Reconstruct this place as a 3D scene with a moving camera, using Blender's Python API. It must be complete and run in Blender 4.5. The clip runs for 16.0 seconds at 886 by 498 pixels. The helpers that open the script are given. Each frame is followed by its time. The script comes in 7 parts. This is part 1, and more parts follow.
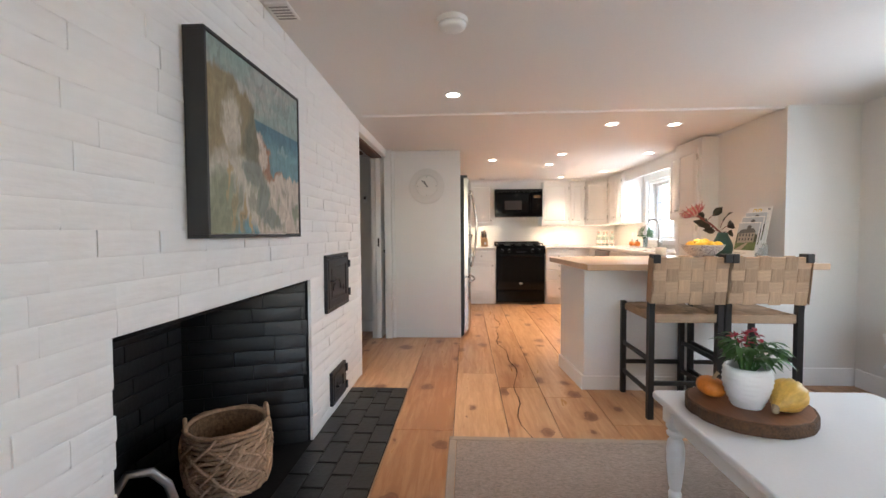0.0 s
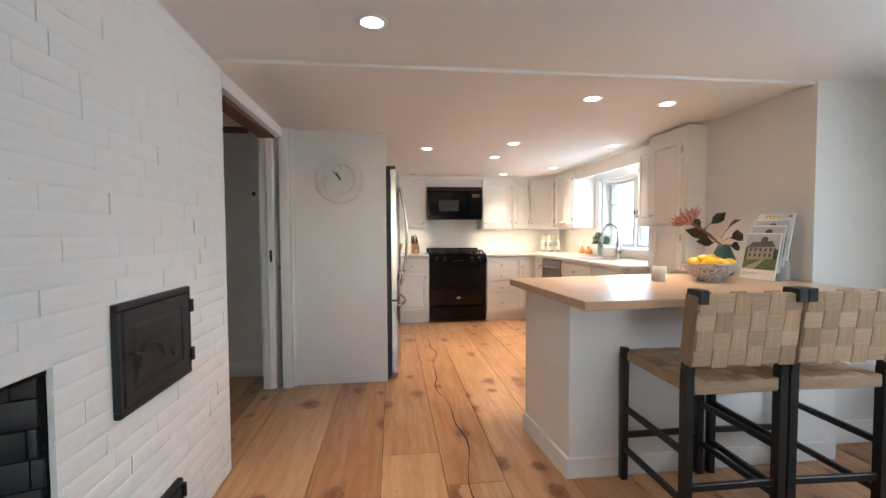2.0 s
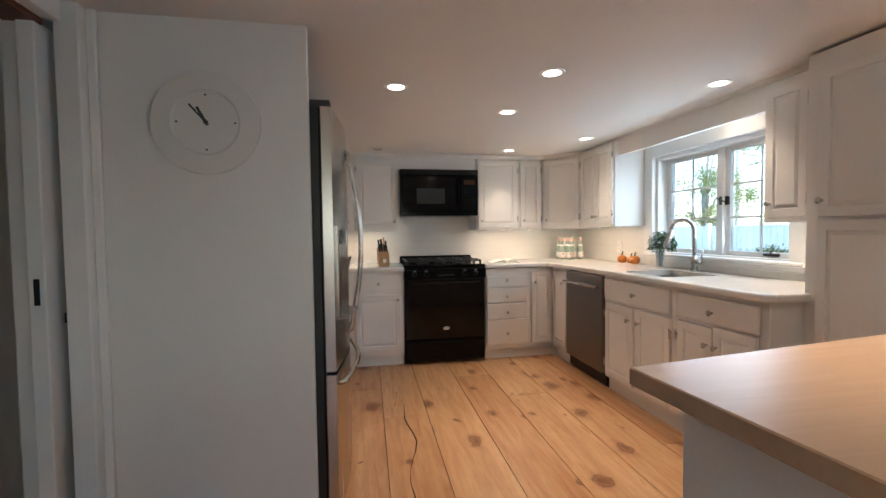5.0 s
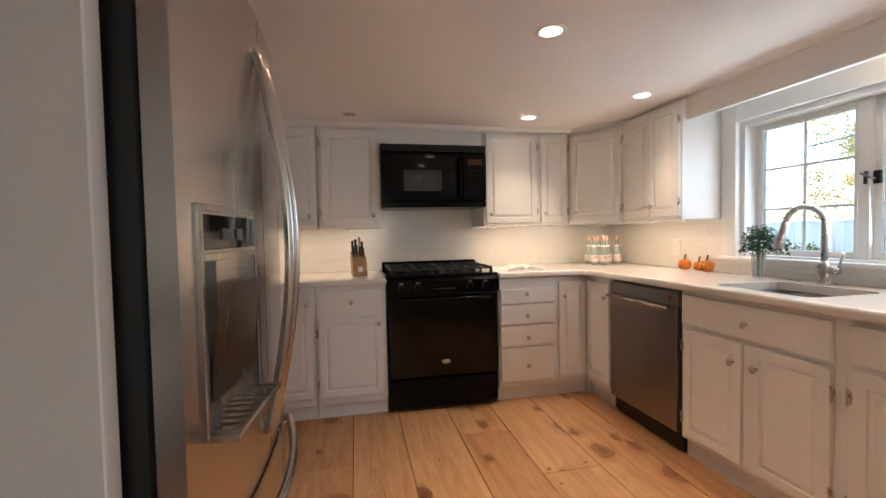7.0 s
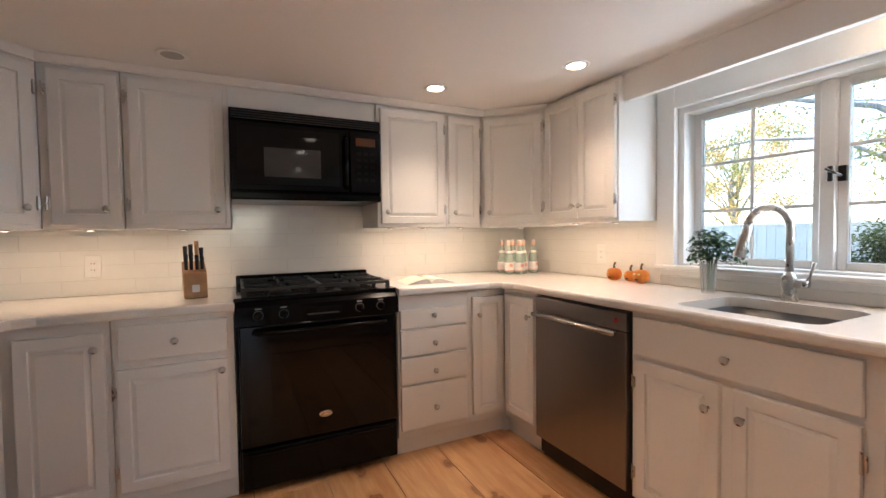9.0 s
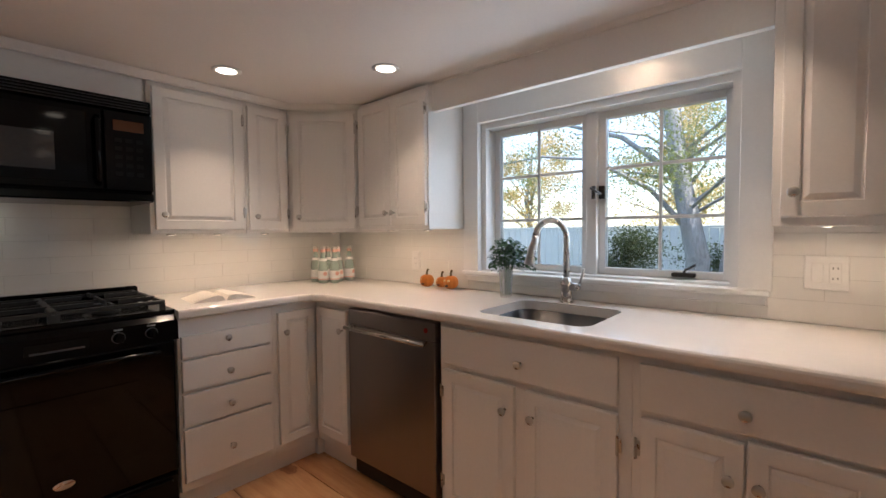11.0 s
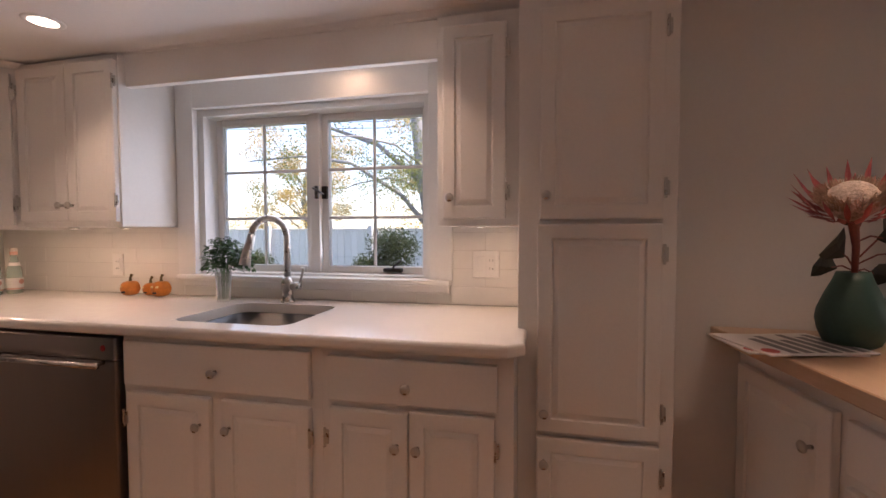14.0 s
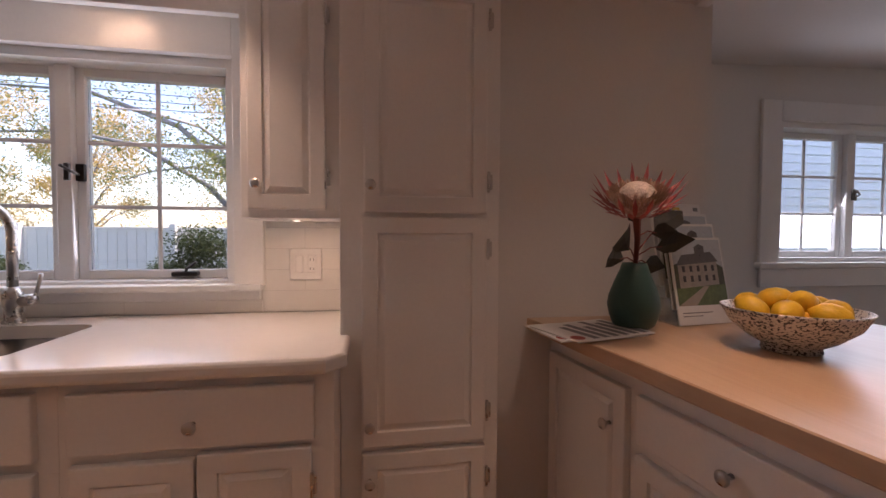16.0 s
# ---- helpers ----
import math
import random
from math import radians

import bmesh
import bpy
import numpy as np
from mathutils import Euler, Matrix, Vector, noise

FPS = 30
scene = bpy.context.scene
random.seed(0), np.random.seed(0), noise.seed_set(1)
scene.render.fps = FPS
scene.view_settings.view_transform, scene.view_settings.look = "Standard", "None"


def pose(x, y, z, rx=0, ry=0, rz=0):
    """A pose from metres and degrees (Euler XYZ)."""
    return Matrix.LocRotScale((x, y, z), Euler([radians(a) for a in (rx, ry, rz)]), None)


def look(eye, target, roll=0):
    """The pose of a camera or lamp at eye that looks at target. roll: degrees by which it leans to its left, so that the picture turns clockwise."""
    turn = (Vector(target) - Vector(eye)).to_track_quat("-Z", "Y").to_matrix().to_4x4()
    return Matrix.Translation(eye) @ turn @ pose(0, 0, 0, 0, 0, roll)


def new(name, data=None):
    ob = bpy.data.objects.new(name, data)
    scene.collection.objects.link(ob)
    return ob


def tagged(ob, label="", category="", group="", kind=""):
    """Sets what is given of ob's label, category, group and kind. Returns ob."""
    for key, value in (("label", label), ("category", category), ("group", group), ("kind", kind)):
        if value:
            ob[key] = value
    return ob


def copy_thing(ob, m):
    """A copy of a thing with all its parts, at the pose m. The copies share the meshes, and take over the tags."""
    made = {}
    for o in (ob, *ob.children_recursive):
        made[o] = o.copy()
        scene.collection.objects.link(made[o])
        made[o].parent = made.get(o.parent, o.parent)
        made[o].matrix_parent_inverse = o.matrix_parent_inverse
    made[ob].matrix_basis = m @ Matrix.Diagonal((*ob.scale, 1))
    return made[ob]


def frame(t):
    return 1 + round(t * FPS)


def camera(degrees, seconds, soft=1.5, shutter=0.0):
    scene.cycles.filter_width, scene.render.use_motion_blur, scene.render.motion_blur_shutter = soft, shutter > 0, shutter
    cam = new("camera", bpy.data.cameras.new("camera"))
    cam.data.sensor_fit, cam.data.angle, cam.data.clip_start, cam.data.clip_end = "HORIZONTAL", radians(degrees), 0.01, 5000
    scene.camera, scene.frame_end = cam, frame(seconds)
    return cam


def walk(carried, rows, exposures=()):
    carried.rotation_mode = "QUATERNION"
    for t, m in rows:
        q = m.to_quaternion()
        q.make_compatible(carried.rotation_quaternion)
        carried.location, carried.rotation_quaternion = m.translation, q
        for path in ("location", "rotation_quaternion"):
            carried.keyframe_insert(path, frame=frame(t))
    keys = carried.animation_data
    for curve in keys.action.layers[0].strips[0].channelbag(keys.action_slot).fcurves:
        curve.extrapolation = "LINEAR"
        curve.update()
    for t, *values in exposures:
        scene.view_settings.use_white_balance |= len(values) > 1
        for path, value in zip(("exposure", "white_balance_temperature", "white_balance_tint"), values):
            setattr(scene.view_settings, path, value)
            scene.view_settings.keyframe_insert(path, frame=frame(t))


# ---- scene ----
cam = camera(92.1, 16.0)
PATH = [
    (0, (0.497, 0.136, 1.14), (0.389, 2.132, 1.065), -0.4),
    (0.5, (0.465, 0.424, 1.164), (0.42, 2.422, 1.087), -0.4),
    (1, (0.453, 0.698, 1.189), (0.481, 2.697, 1.111), -0.3),
    (1.5, (0.443, 0.963, 1.207), (0.578, 2.957, 1.128), -0.4),
    (2, (0.489, 1.261, 1.224), (0.722, 3.245, 1.143), -0.3),
    (2.5, (0.515, 1.542, 1.22), (0.774, 3.523, 1.14), -0.4),
    (3, (0.514, 1.858, 1.219), (0.789, 3.838, 1.14), -0.6),
    (3.5, (0.55, 2.138, 1.228), (0.86, 4.112, 1.148), -0.6),
    (4, (0.607, 2.429, 1.23), (0.933, 4.401, 1.148), -0.6),
    (6.5, (0.715, 3.854, 1.215), (1.092, 5.817, 1.146), -1.1),
    (7, (0.772, 4.105, 1.206), (1.177, 6.062, 1.131), -1.1),
    (7.5, (0.828, 4.332, 1.191), (1.308, 6.27, 1.115), -0.8),
    (8, (0.877, 4.541, 1.183), (1.448, 6.456, 1.113), -0.7),
    (10.5, (1.122, 4.893, 1.256), (2.496, 6.343, 1.171), -0.6),
    (11, (1.14, 4.862, 1.252), (2.637, 6.185, 1.168), -0.5),
    (11.5, (1.156, 4.828, 1.25), (2.756, 6.025, 1.165), -0.5),
    (12, (1.171, 4.792, 1.247), (2.858, 5.863, 1.166), -0.4),
    (12.5, (1.182, 4.758, 1.243), (2.949, 5.691, 1.163), -0.4),
    (13, (1.189, 4.724, 1.243), (3.028, 5.505, 1.161), -0.2),
    (13.5, (1.225, 4.676, 1.237), (3.126, 5.291, 1.159), -0.2),
    (14, (1.269, 4.603, 1.236), (3.212, 5.068, 1.157), -0.1),
    (14.5, (1.309, 4.539, 1.233), (3.281, 4.868, 1.152), -0.1),
    (15, (1.361, 4.549, 1.214), (3.352, 4.719, 1.147), -0.1),
    (15.5, (1.411, 4.572, 1.212), (3.41, 4.534, 1.147), -0.0),
    (16, (1.423, 4.58, 1.212), (3.399, 4.28, 1.144), 0.3),
]
walk(cam, [(t, look(eye, target, roll)) for t, eye, target, roll in PATH],
     [(0, 3.56, 6200, 9), (1.5, 3.42, 5950, 5), (2.5, 3.28, 5850, 4), (4, 2.82, 5550, 1), (6.5, 2.45, 6100, 8), (8, 2.8, 6300, 10),
      (10.5, 1.95, 6000, 10), (11.5, 1.78, 6300, 15), (13, 1.68, 6650, 25), (14, 1.70, 6690, 26), (16, 1.56, 6750, 30)])

# ---- light ----
world = bpy.data.worlds.new("world")
scene.world = world
world.use_nodes = True
wn, wl = world.node_tree.nodes, world.node_tree.links
sky = wn.new("ShaderNodeTexSky")
sky.sky_type, sky.sun_disc = "NISHITA", False
sky.sun_elevation, sky.sun_rotation = radians(50), radians(180)
wl.new(sky.outputs["Color"], wn["Background"].inputs["Color"])
wn["Background"].inputs["Strength"].default_value = 0.15


def lamp(name, kind, matrix, energy, color, **values):
    data = bpy.data.lights.new(name, kind)
    data.energy, data.color = energy, color
    if "size" in values:
        data.shape, data.size, data.size_y = "RECTANGLE", *values["size"]
    if "disk" in values:
        data.shape, data.size = "DISK", values["disk"]
    if "spread" in values:
        data.spread = radians(values["spread"])
    if "angle" in values:
        data.angle = radians(values["angle"])
    if "radius" in values:
        data.shadow_soft_size = values["radius"]
    ob = new(name, data)
    ob.matrix_world = matrix
    return ob


WARM, COOL = (1.0, 0.74, 0.53), (0.80, 0.90, 1.0)
lamp("sun", "SUN", look((1.5, -9, 11), (0, 0, 0)), 3.0, (1.0, 0.93, 0.82), angle=0.6)
# sky light in the window openings
lamp("kitchen_window_light", "AREA", look((3.115, 5.66, 1.43), (2.0, 5.66, 1.35)), 1.35, COOL, size=(1.0, 0.62))
lamp("living_window_light", "AREA", look((3.41, 2.03, 1.44), (2.0, 2.03, 0.95)), 2.4, COOL, size=(0.95, 0.62))
# added lamp in an assumed, unseen south window, to brighten the living area
lamp("living_window_light", "AREA", look((0.9, -3.32, 1.45), (0.9, 0, 1.3)), 1.1, COOL, size=(1.9, 1.1))
lamp("side_room_window_light", "AREA", look((-3.0, 7.76, 1.15), (-3.0, 5.0, 0.6)), 0.45, (0.62, 0.8, 1.0), size=(0.9, 1.3))
# recessed lights that are lit
CANS = [(0.415, 3.02), (1.71, 3.79), (2.24, 3.84), (0.82, 5.36), (1.58, 5.06), (1.57, 5.73), (2.55, 5.08), (2.47, 6.38), (1.98, 6.92)]


def ceiling_z(y):
    return 2.045 + 0.037 * (3.44 - y) if y < 3.44 else 2.04 - 0.055 * (y - 3.44) / 4.36


for cx, cy in CANS:
    lamp("recessed_light_bulb", "AREA", pose(cx, cy, ceiling_z(cy) - 0.012), 0.41, WARM, disk=0.09, spread=84)

# ---- materials ----


def material(name, color, rough=0.5, metal=0.0, vary=0.06, scale=6.0, fine=90.0, bump=0.0, stretch=(1, 1, 1), coat=0.0, per_piece=0.0, coords="Object", wear=None, spec=0.5):
    m = bpy.data.materials.new(name)
    m.use_nodes = True
    n, l = m.node_tree.nodes, m.node_tree.links
    b = n["Principled BSDF"]
    b.inputs["Roughness"].default_value, b.inputs["Metallic"].default_value = rough, metal
    b.inputs["Coat Weight"].default_value = coat
    b.inputs["Specular IOR Level"].default_value = spec
    tc, mp = n.new("ShaderNodeTexCoord"), n.new("ShaderNodeMapping")
    mp.inputs["Scale"].default_value = stretch
    l.new(tc.outputs[coords], mp.inputs["Vector"])
    big, small = n.new("ShaderNodeTexNoise"), n.new("ShaderNodeTexNoise")
    big.inputs["Scale"].default_value, small.inputs["Scale"].default_value = scale, fine
    big.inputs["Detail"].default_value, small.inputs["Detail"].default_value = 4, 3
    for t in (big, small):
        l.new(mp.outputs["Vector"], t.inputs["Vector"])
    add = n.new("ShaderNodeMath")
    add.operation = "ADD"
    l.new(big.outputs["Fac"], add.inputs[0])
    l.new(small.outputs["Fac"], add.inputs[1])
    last = add.outputs[0]
    if per_piece:
        info = n.new("ShaderNodeObjectInfo")
        mad = n.new("ShaderNodeMath")
        mad.operation = "MULTIPLY_ADD"
        mad.inputs[1].default_value = per_piece
        l.new(info.outputs["Random"], mad.inputs[0])
        l.new(last, mad.inputs[2])
        last = mad.outputs[0]
    ramp = n.new("ShaderNodeMapRange")
    ramp.inputs["From Min"].default_value, ramp.inputs["From Max"].default_value = 0.6, 1.4 + per_piece
    ramp.inputs["To Min"].default_value, ramp.inputs["To Max"].default_value = 1 - vary, 1 + vary
    l.new(last, ramp.inputs["Value"])
    mix = n.new("ShaderNodeVectorMath")
    mix.operation = "SCALE"
    mix.inputs[0].default_value = color
    l.new(ramp.outputs["Result"], mix.inputs["Scale"])
    out = mix.outputs["Vector"]
    if wear:
        wcol, wscale, wlow = wear
        spots = n.new("ShaderNodeTexNoise")
        spots.inputs["Scale"].default_value, spots.inputs["Detail"].default_value = wscale, 6
        l.new(mp.outputs["Vector"], spots.inputs["Vector"])
        wr = n.new("ShaderNodeMapRange")
        wr.inputs["From Min"].default_value, wr.inputs["From Max"].default_value = wlow, wlow + 0.08
        l.new(spots.outputs["Fac"], wr.inputs["Value"])
        mx = n.new("ShaderNodeMix")
        mx.data_type = "RGBA"
        l.new(wr.outputs["Result"], mx.inputs["Factor"])
        l.new(out, mx.inputs[6])
        mx.inputs[7].default_value = (*wcol, 1)
        out = mx.outputs[2]
    l.new(out, b.inputs["Base Color"])
    rr = n.new("ShaderNodeMapRange")
    rr.inputs["To Min"].default_value, rr.inputs["To Max"].default_value = max(rough - 0.06, 0.02), min(rough + 0.06, 1)
    l.new(big.outputs["Fac"], rr.inputs["Value"])
    l.new(rr.outputs["Result"], b.inputs["Roughness"])
    if bump:
        bp = n.new("ShaderNodeBump")
        bp.inputs["Strength"].default_value, bp.inputs["Distance"].default_value = 0.6, bump
        l.new(add.outputs[0], bp.inputs["Height"])
        l.new(bp.outputs["Normal"], b.inputs["Normal"])
    return m


def pine(name, light, dark, rough, along="Y", knots=True, relief=0.0015):
    """Boards with long grain, growth bands and dark knots; every piece gets its own stretch of the pattern."""
    m = bpy.data.materials.new(name)
    m.use_nodes = True
    n, l = m.node_tree.nodes, m.node_tree.links
    b = n["Principled BSDF"]
    b.inputs["Roughness"].default_value = rough
    tc, info, cmb, addv = n.new("ShaderNodeTexCoord"), n.new("ShaderNodeObjectInfo"), n.new("ShaderNodeCombineXYZ"), n.new("ShaderNodeVectorMath")
    mul = n.new("ShaderNodeMath")
    mul.operation, mul.inputs[1].default_value = "MULTIPLY", 37.0
    l.new(info.outputs["Random"], mul.inputs[0])
    for i in range(3):
        l.new(mul.outputs[0], cmb.inputs[i])
    l.new(tc.outputs["Object"], addv.inputs[0])
    l.new(cmb.outputs[0], addv.inputs[1])
    sc = {"Y": (1.0, 0.09, 1.0), "X": (0.09, 1.0, 1.0)}[along]
    mp = n.new("ShaderNodeMapping")
    mp.inputs["Scale"].default_value = sc
    l.new(addv.outputs[0], mp.inputs["Vector"])
    warp = n.new("ShaderNodeTexNoise")
    warp.inputs["Scale"].default_value, warp.inputs["Detail"].default_value = 2.2, 3
    l.new(mp.outputs[0], warp.inputs["Vector"])
    grain = n.new("ShaderNodeTexNoise")
    grain.inputs["Scale"].default_value, grain.inputs["Detail"].default_value, grain.inputs["Distortion"].default_value = 26, 5, 0.8
    l.new(mp.outputs[0], grain.inputs["Vector"])
    fine = n.new("ShaderNodeTexNoise")
    fine.inputs["Scale"].default_value, fine.inputs["Detail"].default_value = 160, 2
    l.new(mp.outputs[0], fine.inputs["Vector"])
    s1 = n.new("ShaderNodeMath")
    s1.operation = "ADD"
    l.new(warp.outputs["Fac"], s1.inputs[0])
    l.new(grain.outputs["Fac"], s1.inputs[1])
    s2 = n.new("ShaderNodeMath")
    s2.operation, s2.inputs[1].default_value = "MULTIPLY_ADD", 0.3
    l.new(fine.outputs["Fac"], s2.inputs[0])
    l.new(s1.outputs[0], s2.inputs[2])
    s3 = n.new("ShaderNodeMath")
    s3.operation, s3.inputs[1].default_value = "MULTIPLY_ADD", 0.36
    l.new(info.outputs["Random"], s3.inputs[0])
    l.new(s2.outputs[0], s3.inputs[2])
    fac = n.new("ShaderNodeMapRange")
    fac.inputs["From Min"].default_value, fac.inputs["From Max"].default_value = 0.95, 1.62
    l.new(s3.outputs[0], fac.inputs["Value"])
    mx = n.new("ShaderNodeMix")
    mx.data_type = "RGBA"
    mx.inputs[6].default_value, mx.inputs[7].default_value = (*light, 1), (*dark, 1)
    l.new(fac.outputs[0], mx.inputs["Factor"])
    out = mx.outputs[2]
    if knots:
        mk = n.new("ShaderNodeMapping")
        mk.inputs["Scale"].default_value = {"Y": (4.6, 3.1, 0.0), "X": (3.1, 4.6, 0.0)}[along]
        wob = n.new("ShaderNodeTexNoise")
        wob.inputs["Scale"].default_value, wob.inputs["Detail"].default_value = 11, 3
        l.new(addv.outputs[0], wob.inputs["Vector"])
        wv = n.new("ShaderNodeVectorMath")
        wv.operation = "MULTIPLY_ADD"
        wv.inputs[1].default_value = (0.085, 0.11, 0.05)
        l.new(wob.outputs["Color"], wv.inputs[0])
        l.new(addv.outputs[0], wv.inputs[2])
        l.new(wv.outputs[0], mk.inputs["Vector"])
        vo = n.new("ShaderNodeTexVoronoi")
        vo.voronoi_dimensions = "2D"
        vo.inputs["Scale"].default_value, vo.inputs["Randomness"].default_value = 1.0, 1.0
        l.new(mk.outputs[0], vo.inputs["Vector"])
        # only some cells carry a knot
        sep = n.new("ShaderNodeSeparateColor")
        l.new(vo.outputs["Color"], sep.inputs[0])
        size = n.new("ShaderNodeMapRange")
        size.inputs["From Min"].default_value, size.inputs["From Max"].default_value = 0.52, 1.0
        size.inputs["To Min"].default_value, size.inputs["To Max"].default_value = 0.004, 0.46
        l.new(sep.outputs[0], size.inputs["Value"])
        size.clamp = True
        div = n.new("ShaderNodeMath")
        div.operation = "DIVIDE"
        l.new(vo.outputs["Distance"], div.inputs[0])
        l.new(size.outputs[0], div.inputs[1])
        kr = n.new("ShaderNodeValToRGB")
        e = kr.color_ramp.elements
        e[0].position, e[0].color = 0.0, (0.92, 0.92, 0.92, 1)
        e[1].position, e[1].color = 1.0, (0, 0, 0, 1)
        for p, v in ((0.22, 0.80), (0.36, 0.62), (0.46, 0.78), (0.58, 0.26), (0.78, 0.12)):
            k = kr.color_ramp.elements.new(p)
            k.color = (v, v, v, 1)
        l.new(div.outputs[0], kr.inputs[0])
        mk2 = n.new("ShaderNodeMix")
        mk2.data_type = "RGBA"
        l.new(kr.outputs[0], mk2.inputs["Factor"])
        l.new(out, mk2.inputs[6])
        mk2.inputs[7].default_value = (dark[0] * 0.36, dark[1] * 0.19, dark[2] * 0.13, 1)
        out = mk2.outputs[2]
    l.new(out, b.inputs["Base Color"])
    bp = n.new("ShaderNodeBump")
    bp.inputs["Strength"].default_value, bp.inputs["Distance"].default_value = 0.35, relief
    l.new(s2.outputs[0], bp.inputs["Height"])
    l.new(bp.outputs["Normal"], b.inputs["Normal"])
    rg = n.new("ShaderNodeMapRange")
    rg.inputs["To Min"].default_value, rg.inputs["To Max"].default_value = rough - (0.08 if knots else 0.01), rough + (0.1 if knots else 0.02)
    l.new(grain.outputs["Fac"], rg.inputs["Value"])
    l.new(rg.outputs[0], b.inputs["Roughness"])
    return m


def glass(name, color=(1, 1, 1), rough=0.0, tint=0.0):
    m = bpy.data.materials.new(name)
    m.use_nodes = True
    b = m.node_tree.nodes["Principled BSDF"]
    b.inputs["Base Color"].default_value = (*color, 1)
    b.inputs["Transmission Weight"].default_value, b.inputs["Roughness"].default_value, b.inputs["IOR"].default_value = 1.0, rough, 1.45
    return m


def thin_glass(name, color, alpha):
    """Thin clear glassware: mostly see-through, with its own gloss."""
    m = bpy.data.materials.new(name)
    m.use_nodes = True
    b = m.node_tree.nodes["Principled BSDF"]
    b.inputs["Base Color"].default_value = (*color, 1)
    b.inputs["Roughness"].default_value, b.inputs["Alpha"].default_value = 0.05, alpha
    return m


def leaf_material(name, color, scale):
    """Leaves that let light through from behind."""
    m = material(name, color, 0.6, vary=0.45, scale=scale, fine=scale * 9)
    n, l = m.node_tree.nodes, m.node_tree.links
    b, out = n["Principled BSDF"], n["Material Output"]
    tr, mx = n.new("ShaderNodeBsdfTranslucent"), n.new("ShaderNodeMixShader")
    l.new(b.inputs["Base Color"].links[0].from_socket, tr.inputs["Color"])
    mx.inputs[0].default_value = 0.5
    l.new(b.outputs[0], mx.inputs[1])
    l.new(tr.outputs[0], mx.inputs[2])
    l.new(mx.outputs[0], out.inputs["Surface"])
    return m


def glow(name, color, strength):
    m = bpy.data.materials.new(name)
    m.use_nodes = True
    b = m.node_tree.nodes["Principled BSDF"]
    b.inputs["Base Color"].default_value = (*color, 1)
    b.inputs["Emission Color"].default_value, b.inputs["Emission Strength"].default_value = (*color, 1), strength
    return m


WALL = material("wall_paint", (0.74, 0.72, 0.69), 0.85, vary=0.025, scale=1.5, bump=0.0006)
CEIL = material("ceiling_paint", (0.78, 0.76, 0.74), 0.9, vary=0.025, scale=1.2, bump=0.0008)
CAB = material("cabinet_paint", (0.80, 0.78, 0.75), 0.32, vary=0.03, scale=3, bump=0.0003)
TRIM = material("trim_paint", (0.80, 0.79, 0.77), 0.38, vary=0.03, scale=4, bump=0.0003)
BRICK = material("white_painted_brick", (0.86, 0.86, 0.85), 0.5, vary=0.03, scale=7, fine=30, bump=0.003, stretch=(0.6, 1, 1.6), per_piece=0.06)
MORTAR = material("white_painted_mortar", (0.84, 0.84, 0.83), 0.7, vary=0.04, scale=14, fine=80, bump=0.004)
SOOT = material("black_painted_brick", (0.014, 0.014, 0.0145), 0.40, spec=0.5, vary=0.3, scale=9, fine=50, bump=0.003, per_piece=0.4)
SOOTM = material("black_mortar", (0.004, 0.004, 0.0045), 0.8, spec=0.2, vary=0.3, scale=12, bump=0.003)
IRON = material("cast_iron", (0.028, 0.028, 0.032), 0.45, metal=0.5, vary=0.2, scale=10, fine=150, bump=0.0012)
COUNTER = material("white_solid_surface", (0.80, 0.77, 0.73), 0.11, vary=0.02, scale=30, fine=400)
TILE = material("white_glazed_tile", (0.80, 0.79, 0.76), 0.10, vary=0.025, scale=3, fine=20, per_piece=0.3, bump=0.0004)
GROUT = material("pale_grout", (0.60, 0.585, 0.56), 0.9, vary=0.06, scale=20)
STEEL = material("brushed_stainless", (0.50, 0.465, 0.43), 0.25, metal=1.0, vary=0.04, scale=5, fine=60, stretch=(8, 8, 0.15))
DARKSTEEL = material("dishwasher_stainless", (0.25, 0.222, 0.21), 0.34, metal=1.0, vary=0.04, scale=5, fine=60, stretch=(8, 8, 0.15))
NICKEL = material("satin_nickel", (0.55, 0.53, 0.50), 0.28, metal=1.0, vary=0.05, scale=30)
BLACK = material("gloss_black_enamel", (0.0025, 0.0025, 0.0025), 0.12, vary=0.2, scale=12, spec=0.16)
BLACKM = material("matt_black_metal", (0.008, 0.008, 0.008), 0.45, vary=0.2, scale=20, bump=0.0004)
BLACKGLASS = material("black_glass", (0.002, 0.002, 0.002), 0.04, vary=0.2, scale=5, spec=0.25)
BRONZE = material("dark_bronze", (0.05, 0.042, 0.036), 0.35, metal=0.8, vary=0.2, scale=30)
DARKGREY = material("dark_grey_plastic", (0.045, 0.045, 0.048), 0.4, vary=0.1, scale=20)
BLACKWOOD = material("black_stained_wood", (0.014, 0.012, 0.011), 0.42, vary=0.25, scale=14, fine=70, stretch=(1, 1, 0.15), bump=0.0006)
SINKSTEEL = material("sink_steel", (0.075, 0.072, 0.07), 0.30, metal=1.0, vary=0.06, scale=12)
FLOOR = pine("pine_floor_board", (0.635, 0.38, 0.195), (0.39, 0.175, 0.07), 0.30)
BUTCHER = pine("maple_worktop", (0.62, 0.44, 0.30), (0.52, 0.34, 0.21), 0.32, along="X", knots=False, relief=0.0002)
OLDBEAM = pine("dark_old_beam", (0.10, 0.045, 0.022), (0.045, 0.02, 0.010), 0.6, along="X", knots=False)
GLASS = glass("window_glass")
LIT = glow("lit_diffuser", (1.0, 0.86, 0.68), 1.6)

# ---- mesh tools ----


